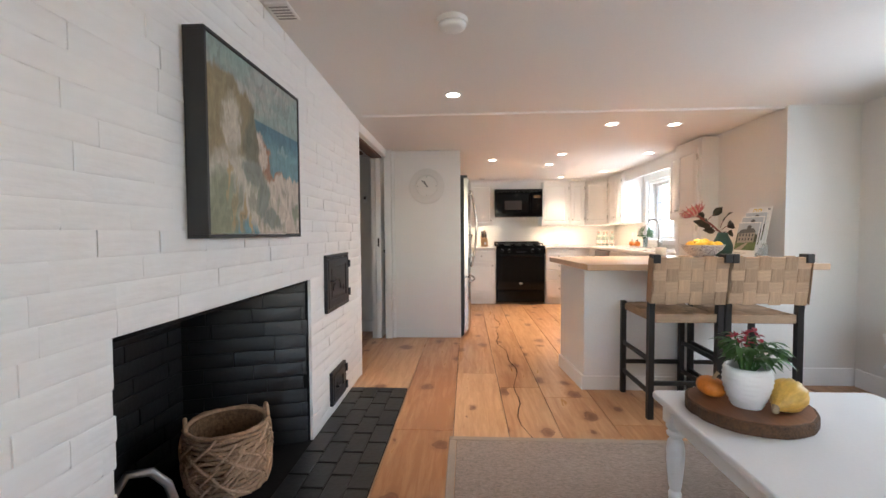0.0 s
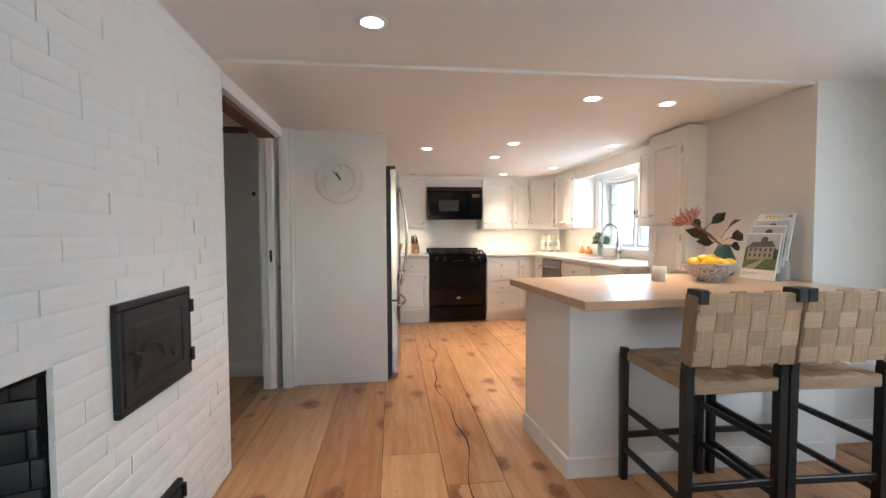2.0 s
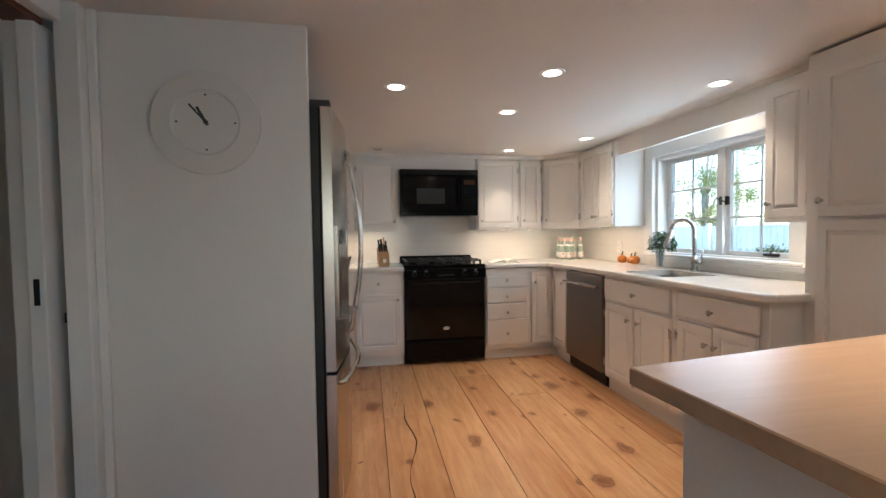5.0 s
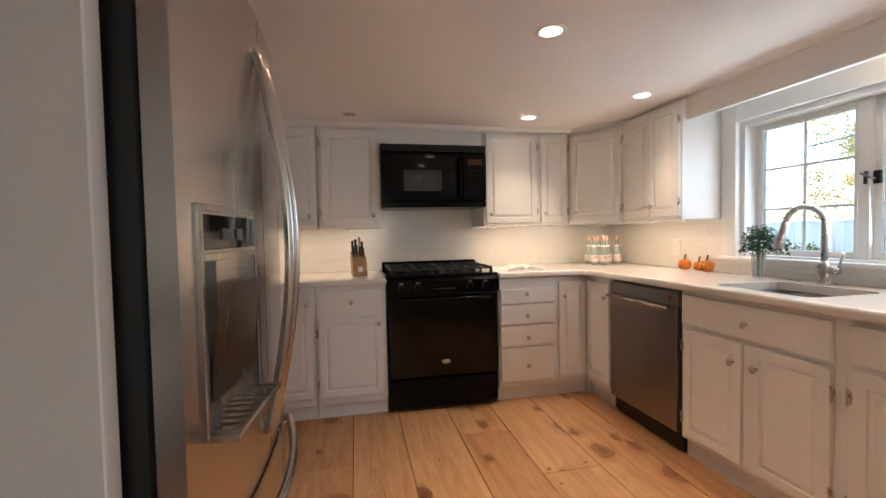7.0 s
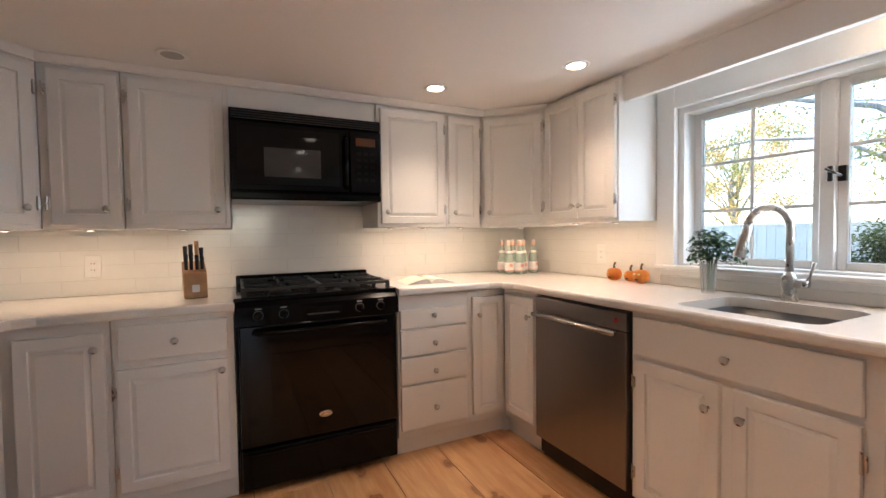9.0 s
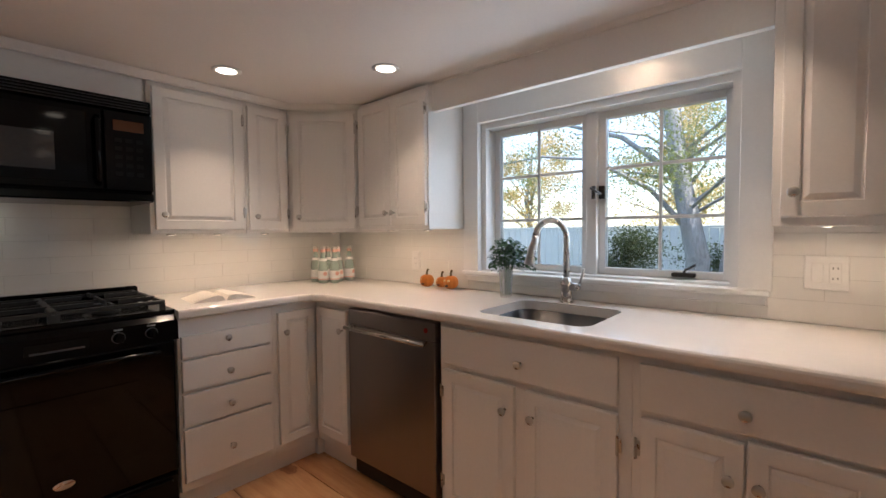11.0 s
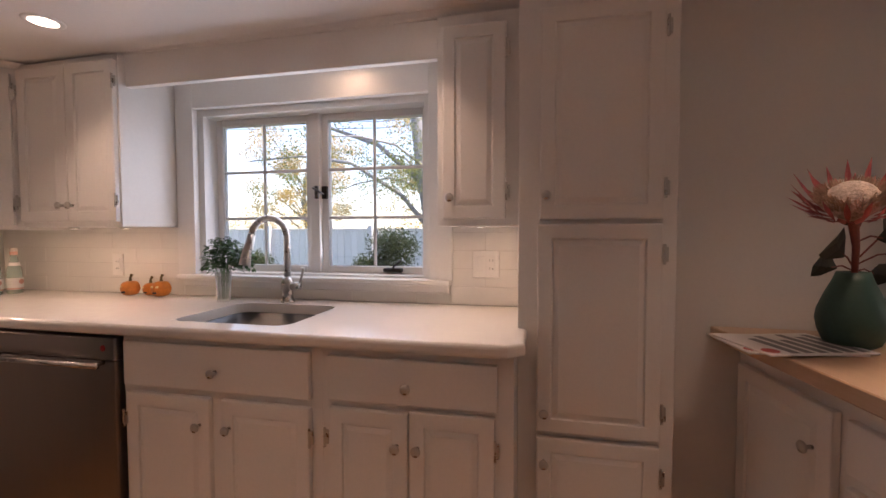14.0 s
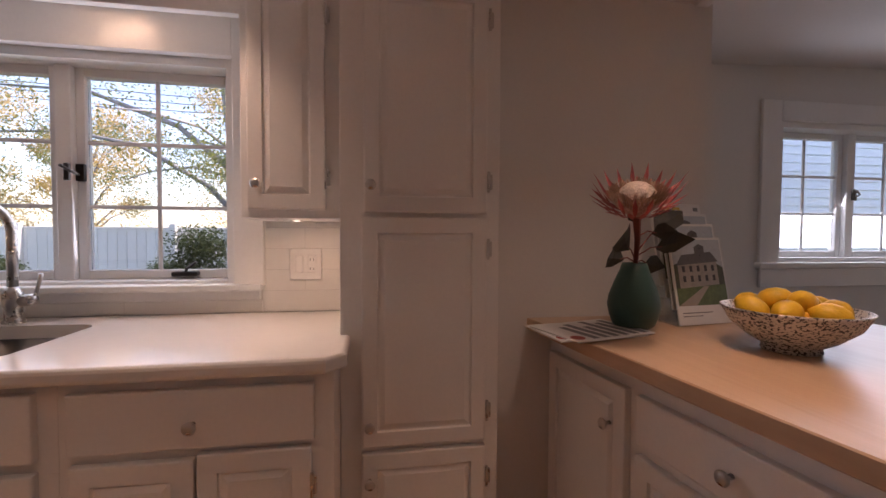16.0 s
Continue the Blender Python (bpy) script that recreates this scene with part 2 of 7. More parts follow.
def part(name, bm, mat, parent=None, label="", m=None, smooth=False):
    me = bpy.data.meshes.new(name)
    bm.to_mesh(me)
    bm.free()
    me.materials.append(mat)
    if smooth:
        for p in me.polygons:
            p.use_smooth = True
    ob = new(name, me)
    if parent is not None:
        ob.parent = parent
    if m is not None:
        ob.matrix_basis = m
    if label:
        ob["label"] = label
    return ob


def again(ob, parent=None, m=None):
    """One more object on the same mesh."""
    o = new(ob.name.split(".")[0], ob.data)
    o.parent = parent if parent is not None else ob.parent
    if m is not None:
        o.matrix_basis = m
    return o


def thing(name, label, category, m=None, group="", kind=""):
    ob = new(name)
    ob.empty_display_size = 0.05
    if m is not None:
        ob.matrix_basis = m
    return tagged(ob, label, category, group, kind)


def add_box(bm, x0, x1, y0, y1, z0, z1, bevel=0.0, seg=1):
    r = bmesh.ops.create_cube(bm, size=1.0)
    vs = r["verts"]
    bmesh.ops.scale(bm, vec=(abs(x1 - x0), abs(y1 - y0), abs(z1 - z0)), verts=vs)
    bmesh.ops.translate(bm, vec=((x0 + x1) / 2, (y0 + y1) / 2, (z0 + z1) / 2), verts=vs)
    if bevel:
        es = list({e for v in vs for e in v.link_edges})
        bmesh.ops.bevel(bm, geom=es, offset=bevel, segments=seg, profile=0.5, affect="EDGES")
    return bm


def box(x0, x1, y0, y1, z0, z1, bevel=0.0, seg=1):
    return add_box(bmesh.new(), x0, x1, y0, y1, z0, z1, bevel, seg)


def lathe(profile, seg=24, bm=None, m=None):
    """A turned shape from (radius, height) pairs round z."""
    bm = bm or bmesh.new()
    m = m or Matrix()
    rings = []
    for r, z in profile:
        rings.append([bm.verts.new(m @ Vector((max(r, 0.0004) * math.cos(2 * math.pi * i / seg), max(r, 0.0004) * math.sin(2 * math.pi * i / seg), z))) for i in range(seg)])
    for a, b in zip(rings, rings[1:]):
        for i in range(seg):
            bm.faces.new((a[i], a[(i + 1) % seg], b[(i + 1) % seg], b[i]))
    bm.faces.new(rings[0][::-1])
    bm.faces.new(rings[-1])
    return bm


def tube(points, radius, seg=10, bm=None):
    """A round bar along points; radius may be one number or one for each point."""
    bm = bm or bmesh.new()
    pts = [Vector(p) for p in points]
    rad = radius if isinstance(radius, (list, tuple)) else [radius] * len(pts)
    up, rings = Vector((0.13, 0.31, 0.94)), []
    for i, p in enumerate(pts):
        d = (pts[min(i + 1, len(pts) - 1)] - pts[max(i - 1, 0)]).normalized()
        if abs(d.dot(up)) > 0.95:
            up = Vector((0.94, 0.2, 0.1))
        u = (up - d * up.dot(d)).normalized()
        v = d.cross(u)
        up = u
        rings.append([bm.verts.new(p + rad[i] * (u * math.cos(2 * math.pi * k / seg) + v * math.sin(2 * math.pi * k / seg))) for k in range(seg)])
    for a, b in zip(rings, rings[1:]):
        for k in range(seg):
            bm.faces.new((a[k], a[(k + 1) % seg], b[(k + 1) % seg], b[k]))
    bm.faces.new(rings[0][::-1])
    bm.faces.new(rings[-1])
    return bm


def prism(outline, z0, z1, bevel=0.0, seg=2):
    """A flat slab from an outline of (x, y), counterclockwise."""
    bm = bmesh.new()
    f = bm.faces.new([bm.verts.new((x, y, z0)) for x, y in outline])
    r = bmesh.ops.extrude_face_region(bm, geom=[f])
    bmesh.ops.translate(bm, vec=(0, 0, z1 - z0), verts=[v for v in r["geom"] if isinstance(v, bmesh.types.BMVert)])
    bmesh.ops.recalc_face_normals(bm, faces=bm.faces)
    if bevel:
        es = [e for e in bm.edges if abs(e.verts[0].co.z - e.verts[1].co.z) < 1e-6]
        bmesh.ops.bevel(bm, geom=es, offset=bevel, segments=seg, profile=0.5, affect="EDGES")
    return bm


def arc(cx, cz, r, a0, a1, n):
    return [(cx + r * math.cos(radians(a0 + (a1 - a0) * i / n)), cz + r * math.sin(radians(a0 + (a1 - a0) * i / n))) for i in range(n + 1)]

# ---- the shell ----


def structure(name, bm, mat, label):
    return tagged(part(name, bm, mat), label, name.split("_")[0], kind="structure")


EAST, WEST, NORTH, SOUTH = 3.03, -0.35, 7.55, -3.3
# floor bed under the boards, one sheet for kitchen, living room and side room
floor = structure("floor", box(-4.2, 3.6, -3.5, 8.2, -0.16, -0.022), material("subfloor", (0.05, 0.03, 0.015), 0.9), "wide knotty pine plank floor with worn dark joints")
# ceilings
bm = box(-0.9, 3.6, SOUTH - 0.2, 3.44, 2.045, 2.60)
for v in bm.verts:
    if v.co.z < 2.1 and v.co.y < 0:
        v.co.z = 2.045 + 0.037 * 6.94
structure("ceiling_living", bm, CEIL, "plain white painted plaster ceiling of the living area")
bm = bmesh.new()
add_box(bm, -0.9, 3.4, 3.44, 7.8, 2.04, 2.16)
for v in bm.verts:
    if v.co.z < 2.1 and v.co.y > 7:
        v.co.z = 1.985
structure("ceiling_kitchen", bm, CEIL, "low white painted kitchen ceiling with recessed lights")
structure("trim_ceiling", box(-0.30, 2.83, 3.41, 3.465, 2.03, 2.05, 0.006, 2), CEIL, "thin white strip across the ceiling joint")
structure("ceiling_side_room", box(-4.2, -0.9, 2.5, 8.2, 2.12, 2.24), CEIL, "white plaster ceiling between dark beams")

# window wall of the kitchen with its opening
EASTSIDE = []
bm = bmesh.new()
WY0, WY1, WZ0, WZ1 = 5.042, 6.235, 1.012, 1.812
add_box(bm, EAST, 3.22, 4.2, WY0, 0, 2.1)
add_box(bm, EAST, 3.22, WY1, 7.75, 0, 2.1)
add_box(bm, EAST, 3.22, WY0, WY1, 0, WZ0)
add_box(bm, EAST, 3.22, WY0, WY1, WZ1, 2.1)
east_wall = structure("wall_east", bm, WALL, "white painted kitchen wall around the window")
structure("wall_north", box(-0.6, 3.03, NORTH, NORTH + 0.2, 0, 2.1), WALL, "white painted wall behind the range")
structure("wall_west", box(-0.62, -0.42, 5.03, NORTH, 0, 2.1), WALL, "white painted wall behind the refrigerator")
# the thick piece of wall beside the pantry
structure("wall_pantry", box(2.825, 3.05, 3.39, 4.30, 0, 2.1), WALL, "cream painted wall beside the tall pantry cabinet")
structure("wall_pier", box(3.05, 3.52, 3.39, 4.0, 0, 2.1), WALL, "cream painted wall return facing the living room")
# living room
LY0, LY1, LZ0, LZ1 = 1.50, 2.56, 1.08, 1.80
bm = bmesh.new()
add_box(bm, 3.34, 3.54, SOUTH, LY0, 0, 2.5)
add_box(bm, 3.34, 3.54, LY1, 3.39, 0, 2.5)
add_box(bm, 3.34, 3.54, LY0, LY1, 0, LZ0)
add_box(bm, 3.34, 3.54, LY0, LY1, LZ1, 2.5)
structure("wall_living_east", bm, WALL, "pale painted living room wall with a casement window")
# unseen south wall, assumed, with an opening made to let light in
SX0, SX1, SZ0, SZ1 = -0.1, 1.9, 0.85, 1.95
bm = bmesh.new()
add_box(bm, -0.9, SX0, SOUTH - 0.2, SOUTH, 0, 2.5)
add_box(bm, SX1, 3.54, SOUTH - 0.2, SOUTH, 0, 2.5)
add_box(bm, SX0, SX1, SOUTH - 0.2, SOUTH, 0, SZ0)
add_box(bm, SX0, SX1, SOUTH - 0.2, SOUTH, SZ1, 2.5)
structure("wall_south", bm, WALL, "plain unseen wall assumed at the far end of the living room")
# side room beyond the doorway
structure("wall_side_room_north", box(-1.235, -0.50, 5.03, 5.15, 0, 2.12), WALL, "white wall of the side room in shade")
structure("baseboard_side_room", box(-1.245, -0.517, 5.012, 5.03, 0, 0.13, 0.003), TRIM, "white baseboard in the side room")
bm = bmesh.new()
add_box(bm, -4.2, -4.0, 2.5, 8.2, 0, 2.2)
add_box(bm, -4.0, -0.62, 2.4, 2.6, 0, 2.2)
structure("wall_side_room_west", bm, WALL, "white wall of the side room")
bm = bmesh.new()
add_box(bm, -4.0, -3.5, 7.8, 8.0, 0, 2.2)
add_box(bm, -2.5, -0.62, 7.8, 8.0, 0, 2.2)
add_box(bm, -3.5, -2.5, 7.8, 8.0, 0, 0.45)
add_box(bm, -3.5, -2.5, 7.8, 8.0, 1.85, 2.2)
structure("wall_side_room_far", bm, WALL, "white wall around the far window of the side room")
structure("wall_side_room_inner", box(-0.74, -0.62, 5.15, 8.0, 0, 2.12), WALL, "white wall between kitchen and side room")
for i in range(9):
    y = 3.0 + i * 0.56
    t = thing("ceiling_beam", "dark brown old timber beam under the ceiling", "beam", group="beams of the side room", kind="structure")
    part("beam", box(-4.0, -0.62, y, y + 0.12, 2.0, 2.12, 0.008), OLDBEAM, t)

# ---- brick chimney wall ----
FY0, FY1, FZ = 1.105, 2.41, 0.882
chimney = thing("wall_chimney", "white painted brick chimney wall with an open fireplace", "wall", kind="structure")
bm = bmesh.new()
add_box(bm, -0.95, WEST - 0.0045, SOUTH, FY0 - 0.01, 0, 2.5)
add_box(bm, -0.95, WEST - 0.0045, FY1 + 0.01, 3.53, 0, 2.5)
add_box(bm, -0.95, WEST - 0.0045, FY0 - 0.01, FY1 + 0.01, FZ + 0.01, 2.5)
part("mortar_bed", bm, MORTAR, chimney)
# end of the chimney at the doorway, and its thin plaster face
structure("wall_chimney_end", box(-0.95, WEST - 0.004, 3.53, 3.545, 0, 2.04), WALL, "white plastered end of the chimney wall")
firebox = thing("fireplace", "black painted brick firebox with splayed sides", "fireplace", kind="structure")
bm = bmesh.new()
add_box(bm, -1.05, -0.952, FY0 - 0.3, FY1 + 0.3, 0, 1.4)
part("back_wall", bm, SOOTM, firebox)
for side, y0, y1 in (("side_wall", FY0, FY0 + 0.20), ("side_wall", FY1, FY1 - 0.20)):
    s = 0.02 if y1 > y0 else -0.02
    bm = prism([(-0.95, y1), (-0.95, y1 - s * 9), (WEST - 0.02, y0 - s * 2), (WEST - 0.02, y0)] if s > 0 else [(WEST - 0.02, y0), (WEST - 0.02, y0 - s * 2), (-0.95, y1 - s * 9), (-0.95, y1)], 0, 1.3)
    bmesh.ops.recalc_face_normals(bm, faces=bm.faces)
    part("side_wall", bm, SOOTM, firebox)
part("lintel", box(-0.95, WEST - 0.014, FY0 - 0.008, FY1 + 0.008, FZ - 0.004, FZ + 0.012), SOOTM, firebox, "sooty underside")
part("firebox_floor", box(-0.95, WEST, FY0, FY1, -0.02, 0.004), SOOTM, firebox)
# doorway: pocket door, jambs, header
structure("jamb_door", box(-0.378, -0.302, 4.69, 4.765, 0, 2.03, 0.004), TRIM, "white door casing at the pocket doorway")
structure("trim_corner", box(-0.301, -0.272, 4.728, 4.744, 0, 2.03, 0.003), TRIM, "white corner trim board")
structure("trim_header", box(-0.40, -0.35, 3.545, 4.69, 1.955, 2.035, 0.004), TRIM, "white header trim over the doorway")
structure("beam_header", box(-0.51, -0.402, 3.545, 4.69, 1.94, 2.03, 0.004), pine("header_wood", (0.16, 0.06, 0.03), (0.06, 0.024, 0.012), 0.5, knots=False), "dark brown wooden track over the pocket door")
door = thing("door_1", "white pocket door slid open into the wall", "door", kind="structure")
part("door_leaf", box(-0.464, -0.412, 4.655, 5.02, 0.012, 1.945, 0.003), TRIM, door)
part("flush_pull", box(-0.447, -0.429, 4.651, 4.656, 1.0, 1.09, 0.002), BLACKM, door, "black flush pull")
part("latch", box(-0.390, -0.377, 4.70, 4.715, 0.93, 0.965, 0.002), BLACKM, door, "black latch keeper")
structure("wall_partition", box(-0.516, -0.468, 4.668, 5.03, 0, 1.95), WALL, "white pocket wall beside the doorway")
structure("wall_partition_head", box(-0.95, -0.62, 3.545, 3.69, 2.02, 2.12), WALL, "white plaster above the doorway")

# ---- cabinets ----
TH_N, TH_E, TH_W, TH_S = 0, -90, 90, 180
KNOB = [(0.0, 0.0), (0.006, 0.001), (0.005, 0.014), (0.007, 0.018), (0.0145, 0.022), (0.0155, 0.027), (0.012, 0.031), (0.004, 0.033)]
_knob = None


def knob(parent, x, z, y=0.0):
    """A round satin knob standing out towards -y."""
    global _knob
    m = pose(x, y, z, 90)
    if _knob is None:
        _knob = part("knob", lathe(KNOB, 14), NICKEL, parent, "round satin nickel knob", m, smooth=True)
        return _knob
    o = again(_knob, parent, m)
    o["label"] = "round satin nickel knob"
    return o


def hinge(parent, x, z):
    bm = bmesh.new()
    add_box(bm, x - 0.004, x + 0.012, -0.003, 0.004, z - 0.022, z + 0.022, 0.0015)
    tube([(x, -0.004, z - 0.03), (x, -0.004, z + 0.03)], 0.0045, 8, bm)
    part("hinge", bm, NICKEL, parent, "old butterfly hinge")


def front_mesh(w, h, raised=True, t=0.02):
    """A door or drawer front: edge moulding, and a raised field on doors. Faces -y; lower left corner at the origin."""
    bm = box(0, w, 0, t, 0, h)
    f = min(bm.faces, key=lambda q: q.calc_center_median().y)
    bmesh.ops.bevel(bm, geom=list(f.edges), offset=0.005, segments=2, profile=0.6, affect="EDGES")
    f = min(bm.faces, key=lambda q: (round(q.calc_center_median().y, 5), -q.calc_area()))
    if raised:
        rail = min(0.055, w * 0.24)
        bmesh.ops.inset_region(bm, faces=[f], thickness=rail, depth=0.0)
        bmesh.ops.inset_region(bm, faces=[f], thickness=0.004, depth=-0.007)
        bmesh.ops.inset_region(bm, faces=[f], thickness=0.006, depth=0.0)
        bmesh.ops.inset_region(bm, faces=[f], thickness=min(0.022, w * 0.1), depth=0.006)
    return bm


def cabinet(label, origin, theta, w, z0, z1, depth, fronts, kick=0.0, group="", name="base_cabinet", well=0.0, mat=None):
    """A framed cabinet. origin: its front's lower left corner as one faces it. fronts: (kind, x0, x1, z0, z1, knob or None, hinge side)."""
    mat = mat or CAB
    c = thing(name, label, "cabinet", pose(*origin, 0, 0, theta), group)
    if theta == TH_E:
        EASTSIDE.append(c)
    bm = bmesh.new()
    add_box(bm, 0, w, 0, depth, z0 + kick, z1 - well, 0.0015)
    if well:
        add_box(bm, 0, w, 0, 0.02, z1 - well, z1)
    if kick:
        add_box(bm, 0, w, 0.035, depth, z0, z0 + kick)
    part("body", bm, mat, c)
    for kind, x0, x1, a, b, kn, hs in fronts:
        d = part("drawer_front" if kind == "drawer" else "door", front_mesh(x1 - x0, b - a, kind == "door"), mat, c, m=pose(x0, -0.0205, a))
        if kn:
            knob(d, kn[0] - x0, kn[1] - a)
        if hs:
            hx = (x1 - x0 + 0.003) if hs == "r" else -0.011
            for hz in (0.09, b - a - 0.09):
                hinge(d, hx, hz)
    return c


CT = 0.915
BASE_T = CT - 0.04
# back run, facing south
FY = 6.952
cabinet("white raised-panel base cabinet with a drawer beside the range", (0.515, FY, 0), TH_N, 0.452, 0, BASE_T, 0.58,
        [("drawer", 0.025, 0.425, 0.70, 0.845, (0.225, 0.77), None), ("door", 0.015, 0.425, 0.15, 0.665, (0.40, 0.62), "l")], 0.10, "base cabinets")
cabinet("white corner base cabinet with a folding door pair", (0.165, FY, 0), TH_N, 0.347, 0, BASE_T, 0.58,
        [("door", 0.05, 0.33, 0.15, 0.825, (0.30, 0.765), None)], 0.10, "base cabinets")
cabinet("white base cabinet with four drawers beside the range", (1.75, FY, 0), TH_N, 0.43, 0, BASE_T, 0.58,
        [("drawer", 0.012, 0.41, 0.700, 0.800, (0.20, 0.767), None), ("drawer", 0.012, 0.41, 0.552, 0.690, (0.205, 0.613), None),
         ("drawer", 0.012, 0.41, 0.396, 0.540, (0.208, 0.458), None), ("drawer", 0.012, 0.41, 0.145, 0.384, (0.208, 0.255), None)], 0.10, "base cabinets")
cabinet("white corner base cabinet with a folding door pair", (2.18, FY, 0), TH_N, 0.262, 0, BASE_T, 0.58,
        [("door", 0.025, 0.235, 0.15, 0.84, (0.058, 0.738), None)], 0.10, "base cabinets")
part("kick_return", box(0.255, 0.34, 0.005, 0.06, 0.0, 0.098), CAB, bpy.data.objects["base_cabinet.003"])
# right run, facing west; x along the run goes south
FX = 2.435
cabinet("white corner base cabinet with a narrow folding door", (FX, 6.948, 0), TH_E, 0.315, 0, BASE_T, 0.58,
        [("door", 0.025, 0.295, 0.15, 0.84, (0.27, 0.74), None)], 0.10, "base cabinets")
cabinet("white sink base cabinet with a false drawer and two doors", (FX, 6.02, 0), TH_E, 0.775, 0, BASE_T, 0.58,
        [("drawer", 0.018, 0.735, 0.705, 0.855, (0.395, 0.773), None), ("door", 0.03, 0.365, 0.13, 0.68, (0.33, 0.592), "l"), ("door", 0.41, 0.735, 0.13, 0.68, (0.445, 0.592), "r")], 0.10, "base cabinets", well=0.2)
cabinet("white base cabinet with a wide drawer and two doors", (FX, 5.245, 0), TH_E, 0.602, 0, BASE_T, 0.58,
        [("drawer", 0.025, 0.555, 0.715, 0.85, (0.287, 0.773), None), ("door", 0.028, 0.285, 0.13, 0.69, (0.253, 0.595), "l"), ("door", 0.292, 0.547, 0.13, 0.70, (0.318, 0.595), "r")], 0.10, "base cabinets")
# left run beside the refrigerator, facing east
cabinet("white base cabinet next to the refrigerator", (0.165, 5.68, 0), TH_W, 0.96, 0, BASE_T, 0.56,
        [("drawer", 0.03, 0.45, 0.70, 0.84, (0.24, 0.77), None), ("door", 0.03, 0.45, 0.15, 0.66, (0.40, 0.6), None), ("drawer", 0.50, 0.93, 0.70, 0.84, (0.72, 0.77), None), ("door", 0.50, 0.93, 0.15, 0.66, (0.91, 0.60), None)], 0.10, "base cabinets")
cabinet("white corner base cabinet with a folding door", (0.165, 6.642, 0), TH_W, 0.305, 0, BASE_T, 0.56,
        [("door", 0.02, 0.285, 0.15, 0.825, (0.05, 0.765), None)], 0.10, "base cabinets")
# wall cabinets
UB, UT, UY, UX = 1.25, 1.965, 7.215, 2.715
HU = UT - UB - 0.03
cabinet("white wall cabinet with one raised-panel door beside the microwave", (0.53, UY, UB), TH_N, 0.435, 0, UT - UB, 0.33,
        [("door", 0.025, 0.415, 0.02, 0.69, (0.38, 0.09), "l")], 0, "wall cabinets", "wall_cabinet")
cabinet("narrow white wall cabinet with one door", (0.235, UY, UB), TH_N, 0.29, 0, UT - UB, 0.33,
        [("door", 0.035, 0.285, 0.02, 0.69, (0.235, 0.09), "l")], 0, "wall cabinets", "wall_cabinet")
cabinet("white wall cabinet with one raised-panel door", (1.735, UY, UB), TH_N, 0.445, 0, UT - UB, 0.33,
        [("door", 0.018, 0.425, 0.02, 0.69, (0.05, 0.09), "r")], 0, "wall cabinets", "wall_cabinet")
cabinet("narrow white wall cabinet with one door", (2.182, UY, UB), TH_N, 0.25, 0, UT - UB, 0.33,
        [("door", 0.012, 0.232, 0.02, 0.69, (0.045, 0.09), "r")], 0, "wall cabinets", "wall_cabinet")


def corner_cabinet(ax, ay, bx, by, outline, kx, hs):
    """A diagonal corner wall cabinet; the door spans from a to b as one faces it."""
    c = thing("corner_wall_cabinet", "white diagonal corner wall cabinet with one raised-panel door", "cabinet", None, "wall cabinets")
    part("body", prism(outline, UB, UT), CAB, c)
    w = math.hypot(bx - ax, by - ay)
    th = math.degrees(math.atan2(by - ay, bx - ax))
    d = part("door", front_mesh(w - 0.05, 0.67), CAB, c, m=pose(ax, ay, UB + 0.02, 0, 0, th) @ pose(0.025, -0.0205, 0))
    knob(d, kx if kx > 0 else w - 0.05 + kx, 0.07)
    for hz in (0.09, 0.58):
        hinge(d, w - 0.047 if hs == "r" else -0.011, hz)


corner_cabinet(2.436, UY, UX, 6.905, [(2.436, UY), (UX, 6.905), (EAST, 6.905), (EAST, NORTH), (2.436, NORTH)], 0.045, "r")
corner_cabinet(-0.09, 6.87, 0.232, UY, [(-0.09, 6.87), (0.232, UY), (0.232, NORTH), (-0.42, NORTH), (-0.42, 6.87)], -0.045, "r")
cabinet("white wall cabinet with a pair of raised-panel doors beside the window", (UX, 6.902, UB), TH_E, 0.562, 0, UT - UB, 0.31,
        [("door", 0.015, 0.292, 0.02, 0.69, (0.268, 0.09), "l"), ("door", 0.295, 0.553, 0.02, 0.69, (0.322, 0.09), "r")], 0, "wall cabinets", "wall_cabinet")
cabinet("narrow white wall cabinet between window and pantry", (UX - 0.012, 4.932, UB - 0.005), TH_E, 0.287, 0, UT - UB, 0.322,
        [("door", 0.022, 0.243, 0.025, 0.675, (0.052, 0.095), "r")], 0, "wall cabinets", "wall_cabinet")
# pantry
cabinet("tall white pantry cabinet with three stacked raised-panel doors", (2.622, 4.642, 0), TH_E, 0.475, 0, 1.99, 0.40,
        [("door", 0.068, 0.432, 1.262, 1.905, (0.087, 1.335), "r"), ("door", 0.062, 0.432, 0.592, 1.248, (0.085, 0.66), "r"), ("door", 0.062, 0.432, 0.12, 0.575, (0.085, 0.50), "r")], 0.10, "", "pantry_cabinet")
